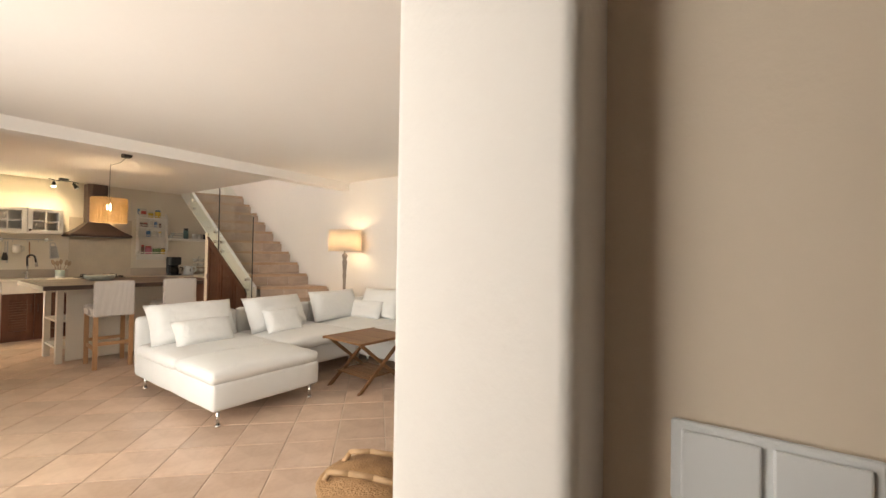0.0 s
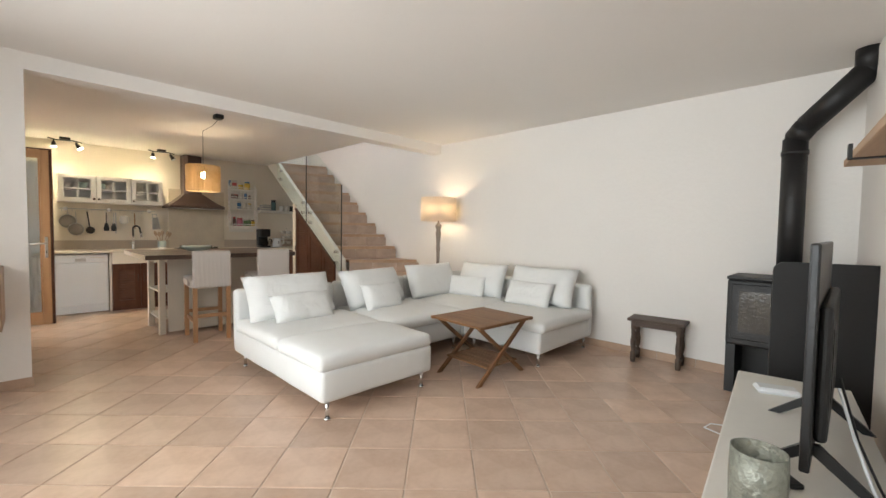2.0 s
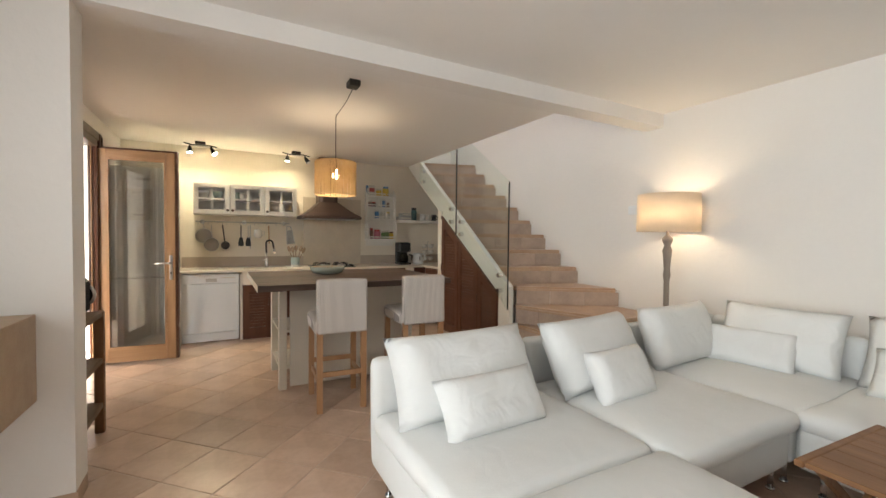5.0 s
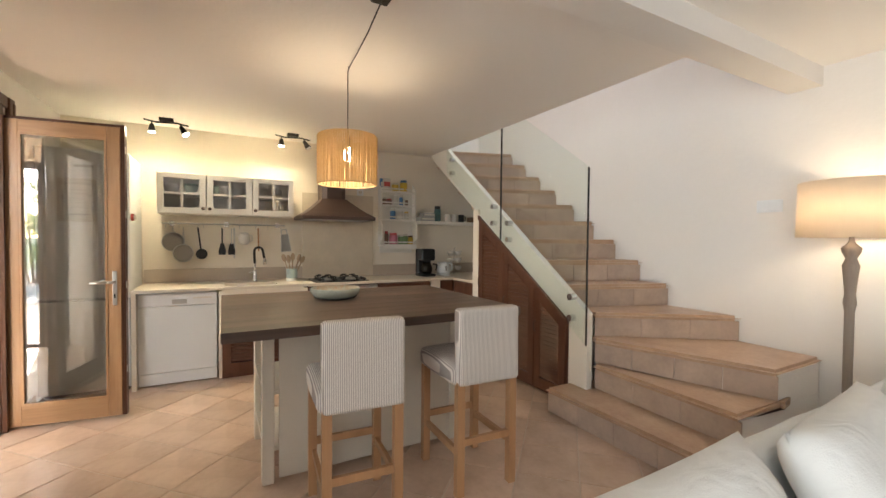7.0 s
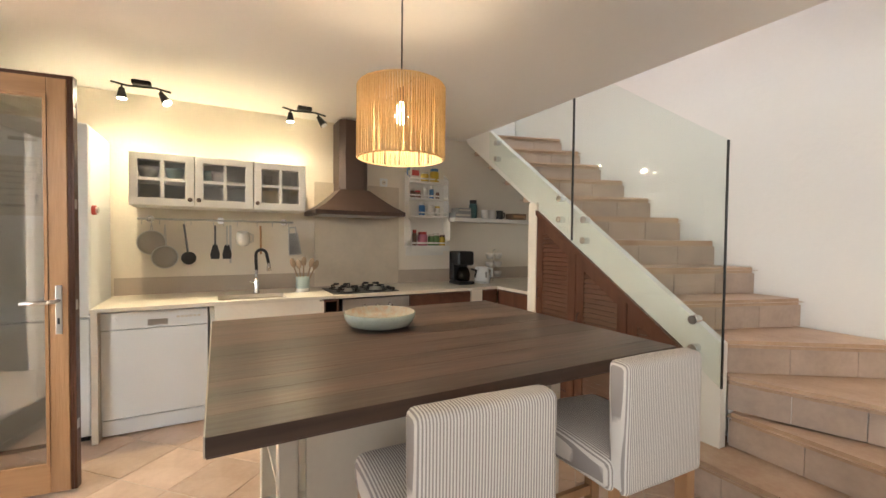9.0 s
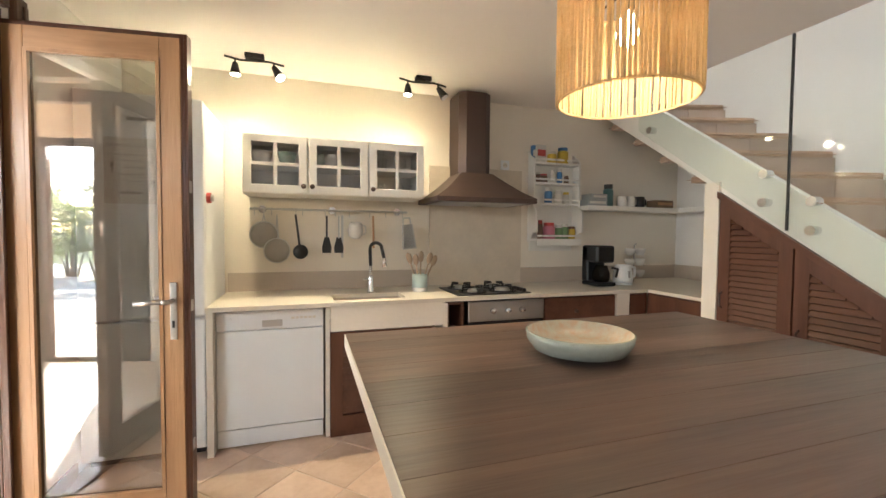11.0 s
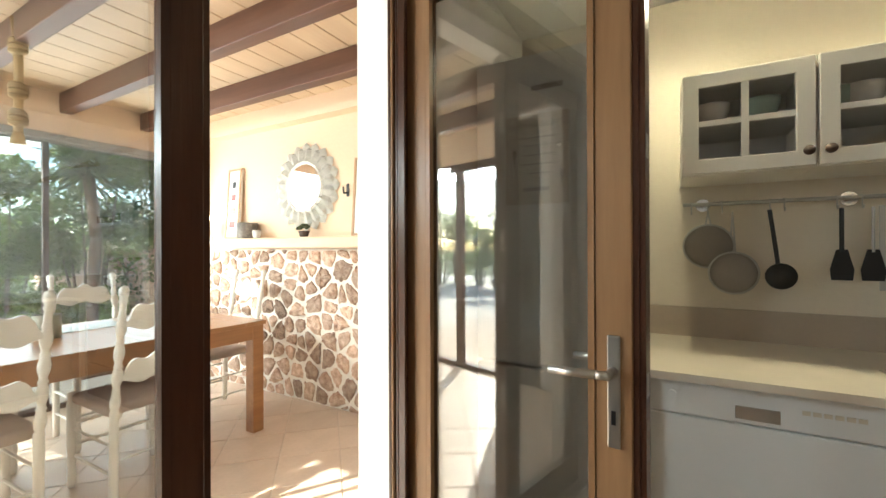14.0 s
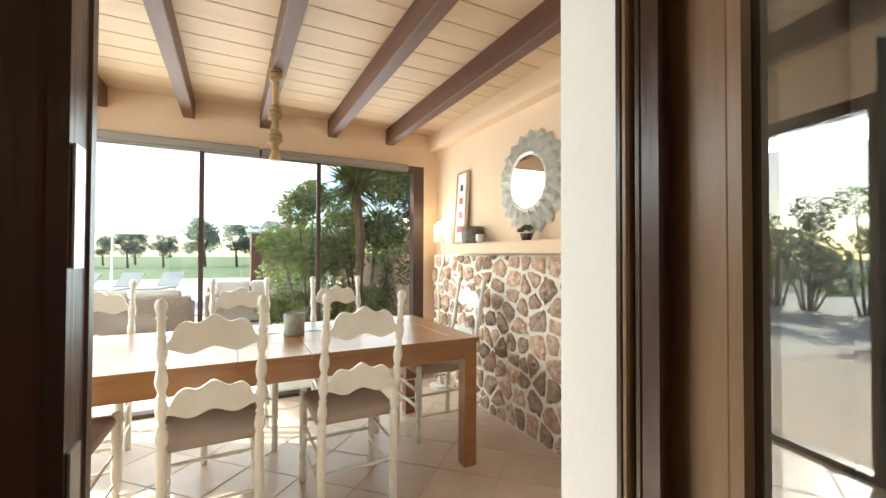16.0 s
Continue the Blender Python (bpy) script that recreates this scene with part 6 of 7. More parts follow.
for sy, sz in seeds:
    poly = [(-3.41, 0.004), (-0.2, 0.004), (-0.2, 1.232), (-3.41, 1.232)]
    gap = rnd.uniform(0.003, 0.011)
    for oy, oz in seeds:
        d = math.hypot(oy - sy, oz - sz)
        if 0 < d < 0.5:
            nx, ny = (oy - sy) / d, (oz - sz) / d
            poly = cut(poly, (sy + oy) / 2 - nx * gap, (sz + oz) / 2 - ny * gap, nx, ny)
            if len(poly) < 3:
                break
    if len(poly) < 3:
        continue
    cy, cz = sum(p[0] for p in poly) / len(poly), sum(p[1] for p in poly) / len(poly)
    ring = []
    for (ax, ay), (bx, by) in zip(poly, poly[1:] + poly[:1]):
        for t in (0.12, 0.37, 0.63, 0.88):
            k = rnd.uniform(0.84, 1.02) if 0.2 < t < 0.8 else rnd.uniform(0.76, 0.94)
            ring.append(((ax + (bx - ax) * t - cy) * k, (ay + (by - ay) * t - cz) * k))
    if max(math.hypot(u, v) for u, v in ring) < 0.025:
        continue
    n = len(ring)
    d = rnd.uniform(0.010, 0.030)
    bm = B()
    r0 = [bm.verts.new((-8.658, cy + u, cz + v)) for u, v in ring]
    r1 = [bm.verts.new((-8.655 + d * rnd.uniform(0.45, 0.8), cy + u * 0.93, cz + v * 0.93)) for u, v in ring]
    r2 = [bm.verts.new((-8.655 + d * rnd.uniform(0.75, 1.35), cy + u * 0.6, cz + v * 0.6)) for u, v in ring]
    c = bm.verts.new((-8.655 + d * 1.05, cy, cz))
    for p, q in ((r0, r1), (r1, r2)):
        for i in range(n):
            e = (i + 1) % n
            bm.faces.new((p[i], p[e], q[e], q[i]))
    for i in range(n):
        bm.faces.new((r2[i], r2[(i + 1) % n], c))
    part("stone", bm, STONE, sw)
setting("mantel_shelf", boxes((-8.72, -2.95, 1.245, -8.545, -0.19, 1.335), bevel=0.012), PEACH, "peach plastered mantel ledge")

# sunflower mirror
mr_ = thing("sunflower_mirror", (-8.715, -2.0, 1.755), 0, "round mirror in a whitewashed carved sunflower frame", "mirror")
WASH = shader("whitewashed_carving", (0.92, 0.88, 0.79), 0.42, var=0.10, scale=14, fine=60, bump=0.35)
part("mirror_glass", cyl(B(), (0.030, 0, 0), (0.034, 0, 0), 0.185, seg=48), MIRROR, mr_, "round mirror glass")
ringm = lathe(B(), [(0.183, 0.02), (0.20, 0.045), (0.215, 0.04), (0.225, 0.0)], seg=48, caps=False)
bmesh.ops.transform(ringm, matrix=pose(0, 0, 0, 0, 90, 0), verts=ringm.verts[:])
part("rim", ringm, WASH, mr_, "", True)
for row, (cnt_, r0, r1, d, off) in enumerate(((20, 0.20, 0.375, 0.012, 0.0), (20, 0.20, 0.33, 0.03, 0.5))):
    for i in range(cnt_):
        a = 2 * math.pi * (i + off) / cnt_
        w = 0.062
        bm = B()
        prof_ = ((0, 0.45), (0.35, 0.95), (0.6, 1.0), (0.82, 0.66), (1.0, 0.0))
        L, R_, C = [], [], []
        for t, k in prof_:
            r = r0 + (r1 - r0) * t
            L.append(bm.verts.new((d * 0.5, -w * k, r)))
            R_.append(bm.verts.new((d * 0.5, w * k, r)) if k else L[-1])
            C.append(bm.verts.new((d + 0.018 * (1 - t) + 0.004, 0, r)) if k else L[-1])
        for q in range(len(prof_) - 1):
            for s1_, s2_ in ((L, C), (C, R_)):
                f_ = [s1_[q], s1_[q + 1], s2_[q + 1], s2_[q]]
                f_ = list(dict.fromkeys(f_))
                if len(f_) > 2:
                    bm.faces.new(f_)
        bmesh.ops.solidify(bm, geom=bm.faces[:], thickness=0.008)
        bmesh.ops.recalc_face_normals(bm, faces=bm.faces[:])
        part("petal", bm, WASH, mr_, at=pose(0, 0, 0, math.degrees(a), 0, 0))
lk = thing("wall_hook", (-8.72, -1.55, 1.70), 0, "black iron hook on the peach wall", "hook")
part("plate", boxes((0, -0.012, -0.05, 0.006, 0.012, 0.05)), BLACKM, lk)
part("arm", tube(B(), [(0.006, 0, -0.02), (0.05, 0, -0.03), (0.055, 0, 0.02)], 0.007), BLACKM, lk)

# things on the mantel
MZ = 1.335


def lighthouse(y, w, h, lean=7):
    e = thing("lighthouse_picture", (-8.66, y, MZ), 0, "tall whitewashed board with a red striped lighthouse leaning on the wall", "picture", "lighthouse pictures")
    tilt = pose(0, 0, 0, 0, -4, 0)
    soft_edges(part("board", boxes((-0.012, -w / 2, 0, 0.012, w / 2, h)), WHITEW, e, at=tilt), 0.004)
    part("border", boxes((0.0121, -w / 2, 0, 0.018, -w / 2 + 0.02, h), (0.0121, w / 2 - 0.02, 0, 0.018, w / 2, h), (0.0121, -w / 2 + 0.02, h - 0.02, 0.018, w / 2 - 0.02, h), (0.0121, -w / 2 + 0.02, 0, 0.018, w / 2 - 0.02, 0.02)), OAKLEG, e, "worn wooden border", at=tilt)
    REDB = JC[0]
    for i, z in enumerate((0.10, 0.22, 0.34, 0.45)):
        k = 1 - i * 0.14
        part("stripe", prism(B(), [(0.0122, -w * 0.24 * k, h * z / 0.62), (0.0122, w * 0.24 * k, h * z / 0.62), (0.0122, w * 0.22 * k, h * (z + 0.055) / 0.62), (0.0122, -w * 0.22 * k, h * (z + 0.055) / 0.62)], (0.001, 0, 0)), REDB if i < 3 else INK, e, at=tilt)
    return e


lighthouse(-2.92, 0.19, 0.66)
lighthouse(-1.35, 0.20, 0.60)
bp_ = thing("wicker_planter", (-8.63, -2.66, MZ), 0, "grey woven planter on the mantel ledge", "planter")
part("pot", lathe(B(), [(0.075, 0), (0.085, 0.02), (0.09, 0.14), (0.082, 0.14), (0.075, 0.03), (0, 0.03)], seg=24), shader("grey_weave", (0.30, 0.26, 0.22), 0.8, var=0.3, scale=40, fine=90, bump=1.0), bp_, "", True)
cd_ = thing("candle_cup", (-8.61, -2.50, MZ), 0, "small white ceramic candle cup on the mantel", "candle")
part("cup", lathe(B(), [(0.025, 0), (0.035, 0.02), (0.036, 0.07), (0.031, 0.07), (0.03, 0.02), (0, 0.02)], seg=18), CERAM, cd_, "", True)
pp = thing("small_plant", (-8.62, -1.93, MZ), 0, "small succulent in a dark pot on the mantel", "plant")
part("pot", lathe(B(), [(0.03, 0), (0.045, 0.05), (0.04, 0.05), (0, 0.04)], seg=16), OLDWOOD, pp, "", True)
SUCC = shader("succulent_leaf", (0.10, 0.12, 0.05), 0.5, var=0.2)
for i in range(14):
    a = i * 2.4
    bm = B()
    bmesh.ops.create_icosphere(bm, subdivisions=1, radius=0.02, matrix=Matrix.LocRotScale((0.03 * math.cos(a) * (i % 3 + 1) / 2, 0.03 * math.sin(a) * (i % 3 + 1) / 2, 0.06 + 0.012 * (3 - i % 3)), Euler((0.5 * math.sin(a), 0.5 * math.cos(a), a)), (1.2, 0.6, 0.7)))
    part("leaf", bm, SUCC, pp)
tl_ = thing("string_lamp", (-8.60, -3.20, 0), 0, "slim bent white floor lamp with a perforated shade, lit", "lamp")
part("stem", tube(B(), [(0, 0, 0), (0.0, 0.0, 0.6), (0.02, 0.01, 1.0), (-0.03, 0.04, 1.2), (0.0, 0.0, 1.45)], 0.009), WHITEW, tl_)
part("foot", cyl(B(), (0, 0, 0), (0, 0, 0.015), 0.09), WHITEW, tl_)
part("shade", lathe(B(), [(0.05, 1.36), (0.055, 1.52)], seg=20, caps=False), SHADE, tl_, "", True)
part("bulb", lathe(B(), [(0.0, 1.45), (0.022, 1.48), (0.026, 1.52), (0.018, 1.55), (0, 1.56)], seg=12), BULB, tl_, "", True)
bulb_lamp("lamp_light", (-8.55, -3.19, 1.62), 0.65, WARM, 0.03)

# dining table
dt = thing("dining_table", (-7.03, -2.28, 0), 0, "large polished teak dining table", "table")
TL, TW = 1.117, 0.505
for i in range(3):
    for j, (a, b) in enumerate(((-TL, -0.16), (-0.158, 0.16), (0.162, TL - 0.15))):
        w = 2 * TW / 3
        part("plank", boxes((-b, -TW + i * w + 0.0006, 0.725, -a, -TW + (i + 1) * w - 0.0006, 0.752), bevel=0.0015), TABLEW, dt)
part("end_board", boxes((-TL, -TW, 0.724, -TL + 0.148, TW, 0.752), bevel=0.002), TABLEW, dt)
for s_ in (-1, 1):
    part("apron", boxes((-TL + 0.09, s_ * (TW - 0.03) - 0.012, 0.63, TL - 0.09, s_ * (TW - 0.03) + 0.012, 0.724)), TABLEW, dt)
    part("apron", boxes((s_ * (TL - 0.03) - 0.012, -TW + 0.09, 0.63, s_ * (TL - 0.03) + 0.012, TW - 0.09, 0.724)), TABLEW, dt)
for x in (-TL + 0.012, TL - 0.092):
    for y in (-TW + 0.012, TW - 0.092):
        soft_edges(part("leg", boxes((x, y, 0, x + 0.08, y + 0.08, 0.724)), TABLEW, dt), 0.004)
cn_ = thing("candle_pot", (-7.18, -2.33, 0.752), 0, "grey-green patterned candle pot on the dining table", "candle")
part("pot", lathe(B(), [(0.058, 0), (0.06, 0.005), (0.06, 0.13), (0.055, 0.13), (0.053, 0.11), (0, 0.11)], seg=24), shader("patina_pot", (0.22, 0.24, 0.18), 0.6, var=0.3, scale=25, fine=80, col2=(0.4, 0.38, 0.3)), cn_, "", True)
for x, y in ((-6.9, -2.55), (-7.42, -2.55)):
    pm = thing("placemat", (x, y, 0.752), 0, "blue and white checked placemat on the table", "placemat", "placemats")
    part("cloth", boxes((-0.2, -0.14, 0, 0.2, 0.14, 0.003)), CERAM, pm)
    bm = B()
    for i in range(8):
        for j in range(6):
            if (i + j) % 2:
                box(bm, -0.19 + i * 0.0475, -0.135 + j * 0.045, 0.003, -0.1425 + i * 0.0475, -0.09 + j * 0.045, 0.0036)
    tagged(part("checks", bm, TEALP, pm, "dark blue checks"), kind="stuff")

# turned white chairs
ch_ = thing("dining_chair", (-7.39, -1.80, 0), 0, "white painted turned dining chair with a taupe seat", "chair", "chairs round the table")
CW = shader("worn_white_paint", (0.80, 0.76, 0.68), 0.4, var=0.05, scale=14, fine=60, bump=0.08)


def turned(h, r=0.019, finial=True, z_turn=0.5):
    p = [(r * 0.9, 0), (r, 0.02), (r, 0.44), (r * 1.05, 0.46)]
    z = 0.47
    while finial and z < h - 0.13:
        p += [(r * 0.72, z), (r * 0.95, z + 0.012), (r * 1.15, z + 0.03), (r * 1.2, z + 0.045), (r * 0.95, z + 0.075), (r * 0.75, z + 0.085), (r * 1.05, z + 0.095), (r * 0.75, z + 0.105)]
        z += 0.118
    if finial:
        p += [(r * 0.7, h - 0.085), (r * 1.1, h - 0.075), (r * 0.7, h - 0.065), (r * 1.1, h - 0.04), (r * 1.15, h - 0.025), (r * 0.85, h - 0.008), (0, h)]
    else:
        p = [(r * 0.8, 0), (r, 0.03), (r * 1.0, 0.1), (r * 0.8, 0.11), (r * 1.1, 0.14), (r * 0.8, 0.17), (r * 1.05, 0.2), (r * 1.05, h - 0.06), (r * 0.8, h - 0.05), (r * 1.1, h - 0.02), (r * 0.9, h - 0.004), (0, h)]
    return p


def spindle(bm, p0, p1, r=0.009, fancy=True):
    p0, p1 = Vector(p0), Vector(p1)
    L = (p1 - p0).length
    prof_ = [(r * 0.7, 0), (r * 0.8, 0.04 * L)]
    for i in range(5 if fancy else 0):
        z = L * (0.1 + 0.16 * i)
        prof_ += [(r * 0.7, z), (r * 1.25, z + 0.05 * L), (r * 0.7, z + 0.1 * L), (r * 1.05, z + 0.13 * L)]
    prof_ += [(r * 0.7, L)]
    b2 = lathe(B(), prof_, seg=8)
    bmesh.ops.transform(b2, matrix=Matrix.LocRotScale(p0, (p1 - p0).to_track_quat("Z", "Y"), None), verts=b2.verts[:])
    me = bpy.data.meshes.new("tmp")
    b2.to_mesh(me)
    b2.free()
    bm.from_mesh(me)
    bpy.data.meshes.remove(me)
    return bm


# local: back posts at y +0.16, leaning to +y; the sitter looks to -y
for x in (-0.175, 0.175):
    bm = lathe(B(), turned(1.07), seg=14)
    for v in bm.verts:
        v.co.y += max(0, v.co.z - 0.40) * 0.17
    bmesh.ops.translate(bm, vec=(x, 0.14, 0), verts=bm.verts[:])
    part("back_post", bm, CW, ch_, "", True)
    part("front_leg", lathe(B(), turned(0.50, 0.019, False), (x * 1.1, -0.27, 0), 14), CW, ch_, "", True)
for k, (z0, hh) in enumerate(((0.60, 0.115), (0.86, 0.125))):
    bm = B()
    n = 24
    up_, dn = [], []
    for i in range(n + 1):
        t = i / n * 2 - 1
        wav = 0.55 + 0.45 * math.cos(t * math.pi * 0.5) ** 0.8 + 0.10 * math.cos(t * math.pi * 3.0) - (0.18 if abs(t) > 0.86 else 0)
        up_.append((t * 0.16, 0.14 + (z0 + hh * 0.5 - 0.40) * 0.17 - 0.008, z0 + hh * wav))
        dn.append((t * 0.16, 0.14 + (z0 + hh * 0.5 - 0.40) * 0.17 - 0.008, z0 + 0.012 * math.cos(t * math.pi * 2)))
    prism(bm, up_ + dn[::-1], (0, 0.016, 0))
    part("back_slat", bm, CW, ch_)
part("seat", softbox(B(), -0.195, -0.28, 0.435, 0.195, 0.13, 0.485, 0.018, 0.012), SEATCL, ch_, "taupe fabric seat", True)
for z, fancy in ((0.16, False), (0.30, False)):
    for x in (-0.182, 0.182):
        part("side_stretcher", spindle(B(), (x, -0.26, z), (x, 0.14, z), 0.009, False), CW, ch_, "", True)
part("front_stretcher", spindle(B(), (-0.18, -0.27, 0.22), (0.18, -0.27, 0.22), 0.011), CW, ch_, "", True)
part("front_stretcher", spindle(B(), (-0.18, -0.27, 0.33), (0.18, -0.27, 0.33), 0.011), CW, ch_, "", True)
part("back_stretcher", spindle(B(), (-0.17, 0.14, 0.22), (0.17, 0.14, 0.22), 0.009, False), CW, ch_, "", True)
for x, y, rz in ((-6.775, -1.81, 2), (-6.17, -1.86, -2), (-6.90, -2.78, 180), (-7.57, -2.76, 178), (-6.1, -2.8, 182), (-8.22, -2.40, -90)):
    copy_thing(ch_, pose(x, y, 0, 0, 0, rz if rz != -90 else 90))

# knotted rope under the beam
rp = thing("knotted_rope", (-7.06, -2.30, 0), 0, "thick knotted jute rope hanging from the beam", "rope")
part("rope", tube(B(), [(0.012, 0, 2.44), (0.0, 0, 2.3), (0.0, 0.01, 2.1), (0, 0, 1.95), (0.0, 0, 1.84)], 0.019, 10), ROPE, rp, "", True)
for z in (2.29, 2.06, 1.92):
    bm = B()
    for i in range(3):
        t2 = lathe(B(), [(0.024 + 0.017 * math.cos(a), 0.017 * math.sin(a)) for a in [2 * math.pi * q / 8 for q in range(9)]], seg=14, caps=False)
        bmesh.ops.transform(t2, matrix=pose(0, 0, z + (i - 1) * 0.018, 25 * (i - 1), 20 - 20 * i, 0), verts=t2.verts[:])
        me = bpy.data.meshes.new("tmp")
        t2.to_mesh(me)
        t2.free()
        bm.from_mesh(me)
        bpy.data.meshes.remove(me)
    part("knot", bm, ROPE, rp, "", True)
part("tassel", cyl(B(), (0, 0, 1.86), (0, 0, 1.79), 0.016, 0.034, 14), ROPE, rp, "", True)

# the room's things were set out from a corner 12 cm east and 10 cm south of its true one
for ob in bpy.data.objects:
    if ob not in built_before and ob.parent is None and ob is not w2:
        ob.matrix_basis = pose(-0.12, 0.10, 0) @ ob.matrix_basis

# ---------- garden ----------
GROUND = shader("terrace_ground", (0.74, 0.69, 0.61), 0.9, var=0.08, scale=0.6, fine=12, bump=0.2)
LAWN = shader("lawn_grass", (0.14, 0.20, 0.07), 0.95, var=0.25, scale=3, fine=90, bump=0.8)
setting("ground", boxes((-300, -400, -0.5, 300, 300, -0.13)), LAWN, "green lawn and fields to the horizon")
setting("terrace", boxes((-14, -9.5, -0.13, 8, -3.75, -0.03), (-4.9, -3.75, -0.13, 8, -1.15, -0.03)), GROUND, "pale stone terrace outside the windows")
setting("pavement", boxes((-14, -27, -0.3, 8, -10.6, -0.126)), GROUND, "pale paved terrace under the sun loungers")
# the last colour is paled to put distance haze into the far trees
LEAF = [shader("leaf_light", (0.30, 0.40, 0.10), 0.5, var=0.3, rand=0.35, island=True), shader("leaf_dark", (0.12, 0.18, 0.055), 0.5, var=0.3, rand=0.35, island=True), shader("leaf_olive", (0.14, 0.17, 0.09), 0.6, var=0.25, rand=0.3, island=True), shader("leaf_hazed", (0.26, 0.30, 0.23), 0.7, var=0.2, rand=0.2, island=True)]
for m in LEAF:
    b = m.node_tree.nodes["Principled BSDF"]
    tl, mx = m.node_tree.nodes.new("ShaderNodeBsdfTranslucent"), m.node_tree.nodes.new("ShaderNodeMixShader")
    m.node_tree.links.new(b.inputs["Base Color"].links[0].from_socket, tl.inputs[0])
    mx.inputs[0].default_value = 0.65
    m.node_tree.links.new(b.outputs[0], mx.inputs[1])
    m.node_tree.links.new(tl.outputs[0], mx.inputs[2])
    m.node_tree.links.new(mx.outputs[0], m.node_tree.nodes["Material Output"].inputs[0])
BARK = shader("bark", (0.16, 0.11, 0.075), 0.9, var=0.3, scale=12, fine=50, bump=0.9)


def leaves(spots, size, rnd, aspect=0.45):
    """Many small bent leaves round the given spots (x, y, z, radius, count)."""
    vs, fs = [], []
    for x, y, z, r, n in spots:
        for _ in range(n):
            d = Vector((rnd.gauss(0, 1), rnd.gauss(0, 1), rnd.gauss(0, 1))).normalized() * r * rnd.uniform(0.35, 1.0) ** 0.6
            c = Vector((x, y, z)) + Vector((d.x, d.y, d.z * 0.9))
            u = Vector((rnd.uniform(-1, 1), rnd.uniform(-1, 1), rnd.uniform(-0.7, 0.5))).normalized()
            w = u.cross(Vector((rnd.uniform(-1, 1), rnd.uniform(-1, 1), rnd.uniform(-1, 1)))).normalized()
            s = size * rnd.uniform(0.6, 1.4)
            k = len(vs)
            nrm = u.cross(w) * s * 0.12
            vs += [c, c + u * s * 0.5 + w * s * aspect * 0.5 + nrm, c + u * s, c + u * s * 0.5 - w * s * aspect * 0.5 + nrm]
            fs += [(k, k + 1, k + 2), (k, k + 2, k + 3)]
    me = bpy.data.meshes.new("crown")
    me.from_pydata(vs, [], fs)
    return me


def crown_part(parent, spots, size, mat, seed, aspect=0.45):
    me = leaves(spots, size, random.Random(seed), aspect)
    me.materials.append(mat)
    ob = new("crown", me)
    ob.parent = parent
    return tagged(ob, kind="stuff")


def bush(x, y, h, w, seed, mat, size=0.07, n=1500, label="dense green garden shrub beside the terrace", trunk=0.05):
    rnd = random.Random(seed)
    e = thing("shrub", (x, y, -0.13), 0, label, "shrub", "garden shrubs")
    bm = B()
    spots = []
    for i in range(9):
        a, t = rnd.uniform(0, 6.28), rnd.uniform(0.25, 0.95)
        rr_ = w * 0.62 * math.sqrt(rnd.random()) * (1.15 - 0.5 * t)
        p = Vector((rr_ * math.cos(a), rr_ * math.sin(a), h * t))
        spots.append((p.x, p.y, p.z, w * rnd.uniform(0.28, 0.42), n // 9))
        cyl(bm, (p.x * 0.2, p.y * 0.2, 0), p * 0.55, trunk * 0.7, trunk * 0.45, 7)
        cyl(bm, p * 0.55, p, trunk * 0.45, trunk * 0.15, 6)
    part("trunk", bm, BARK, e)
    crown_part(e, spots, size, mat, seed, 0.5)
    return e


bush(-7.95, -5.5, 2.35, 0.85, 1, LEAF[0], 0.06, 9000, trunk=0.03)
bush(-8.6, -5.25, 2.7, 0.95, 2, LEAF[0], 0.06, 10000, trunk=0.03)
bush(-9.1, -5.0, 2.9, 1.05, 3, LEAF[1], 0.065, 9000, trunk=0.03)
bush(-8.25, -6.2, 1.9, 0.95, 4, LEAF[0], 0.06, 7000, trunk=0.03)
bush(-9.6, -4.6, 2.6, 0.85, 5, LEAF[2], 0.06, 6000, trunk=0.03)
for i, (x, y) in enumerate(((-9.4, -9.5), (-10.8, -8.5), (-8.4, -10.5))):
    bush(x, y, 2.2, 1.2, 20 + i, LEAF[i % 2], 0.1, 1600, "green garden shrub on the lawn")

# yucca over the terrace
yu = thing("yucca", (-8.31, -4.35, -0.13), 0, "tall yucca with a bare trunk and a tuft of long leaves", "tree")
part("trunk", tube(B(), [(0, 0, 0), (0.03, 0, 0.8), (0.0, 0.02, 1.5), (0.06, 0.0, 2.17)], 0.05, 10), BARK, yu, "", True)
vs, fs = [], []
rnd = random.Random(5)
for i in range(230):
    a, el = rnd.uniform(0, 6.283), rnd.uniform(-0.5, 1.35)
    d = Vector((math.cos(a) * math.cos(el), math.sin(a) * math.cos(el), math.sin(el)))
    sd = d.cross(Vector((0, 0, 1))).normalized() * 0.018
    p0 = Vector((0.06, 0, 2.17 + rnd.uniform(-0.1, 0.1)))
    L = rnd.uniform(0.4, 0.6)
    k = len(vs)
    vs += [p0 - sd * 0.5, p0 + sd * 0.5, p0 + d * L * 0.55 + sd, p0 + d * L * 0.55 - sd, p0 + d * L - Vector((0, 0, 0.10 * L))]
    fs += [(k, k + 1, k + 2, k + 3), (k + 3, k + 2, k + 4)]
me = bpy.data.meshes.new("leaf_tuft")
me.from_pydata(vs, [], fs)
me.materials.append(LEAF[1])
ob = new("leaf_tuft", me)
ob.parent = yu
tagged(ob, kind="stuff")

# rough garden wall along the terrace's edge
gw = setting("garden_wall", boxes((-9.35, -8.2, -0.13, -8.95, -3.8, 1.25)), STONE, "rough stone garden wall behind the shrubs")

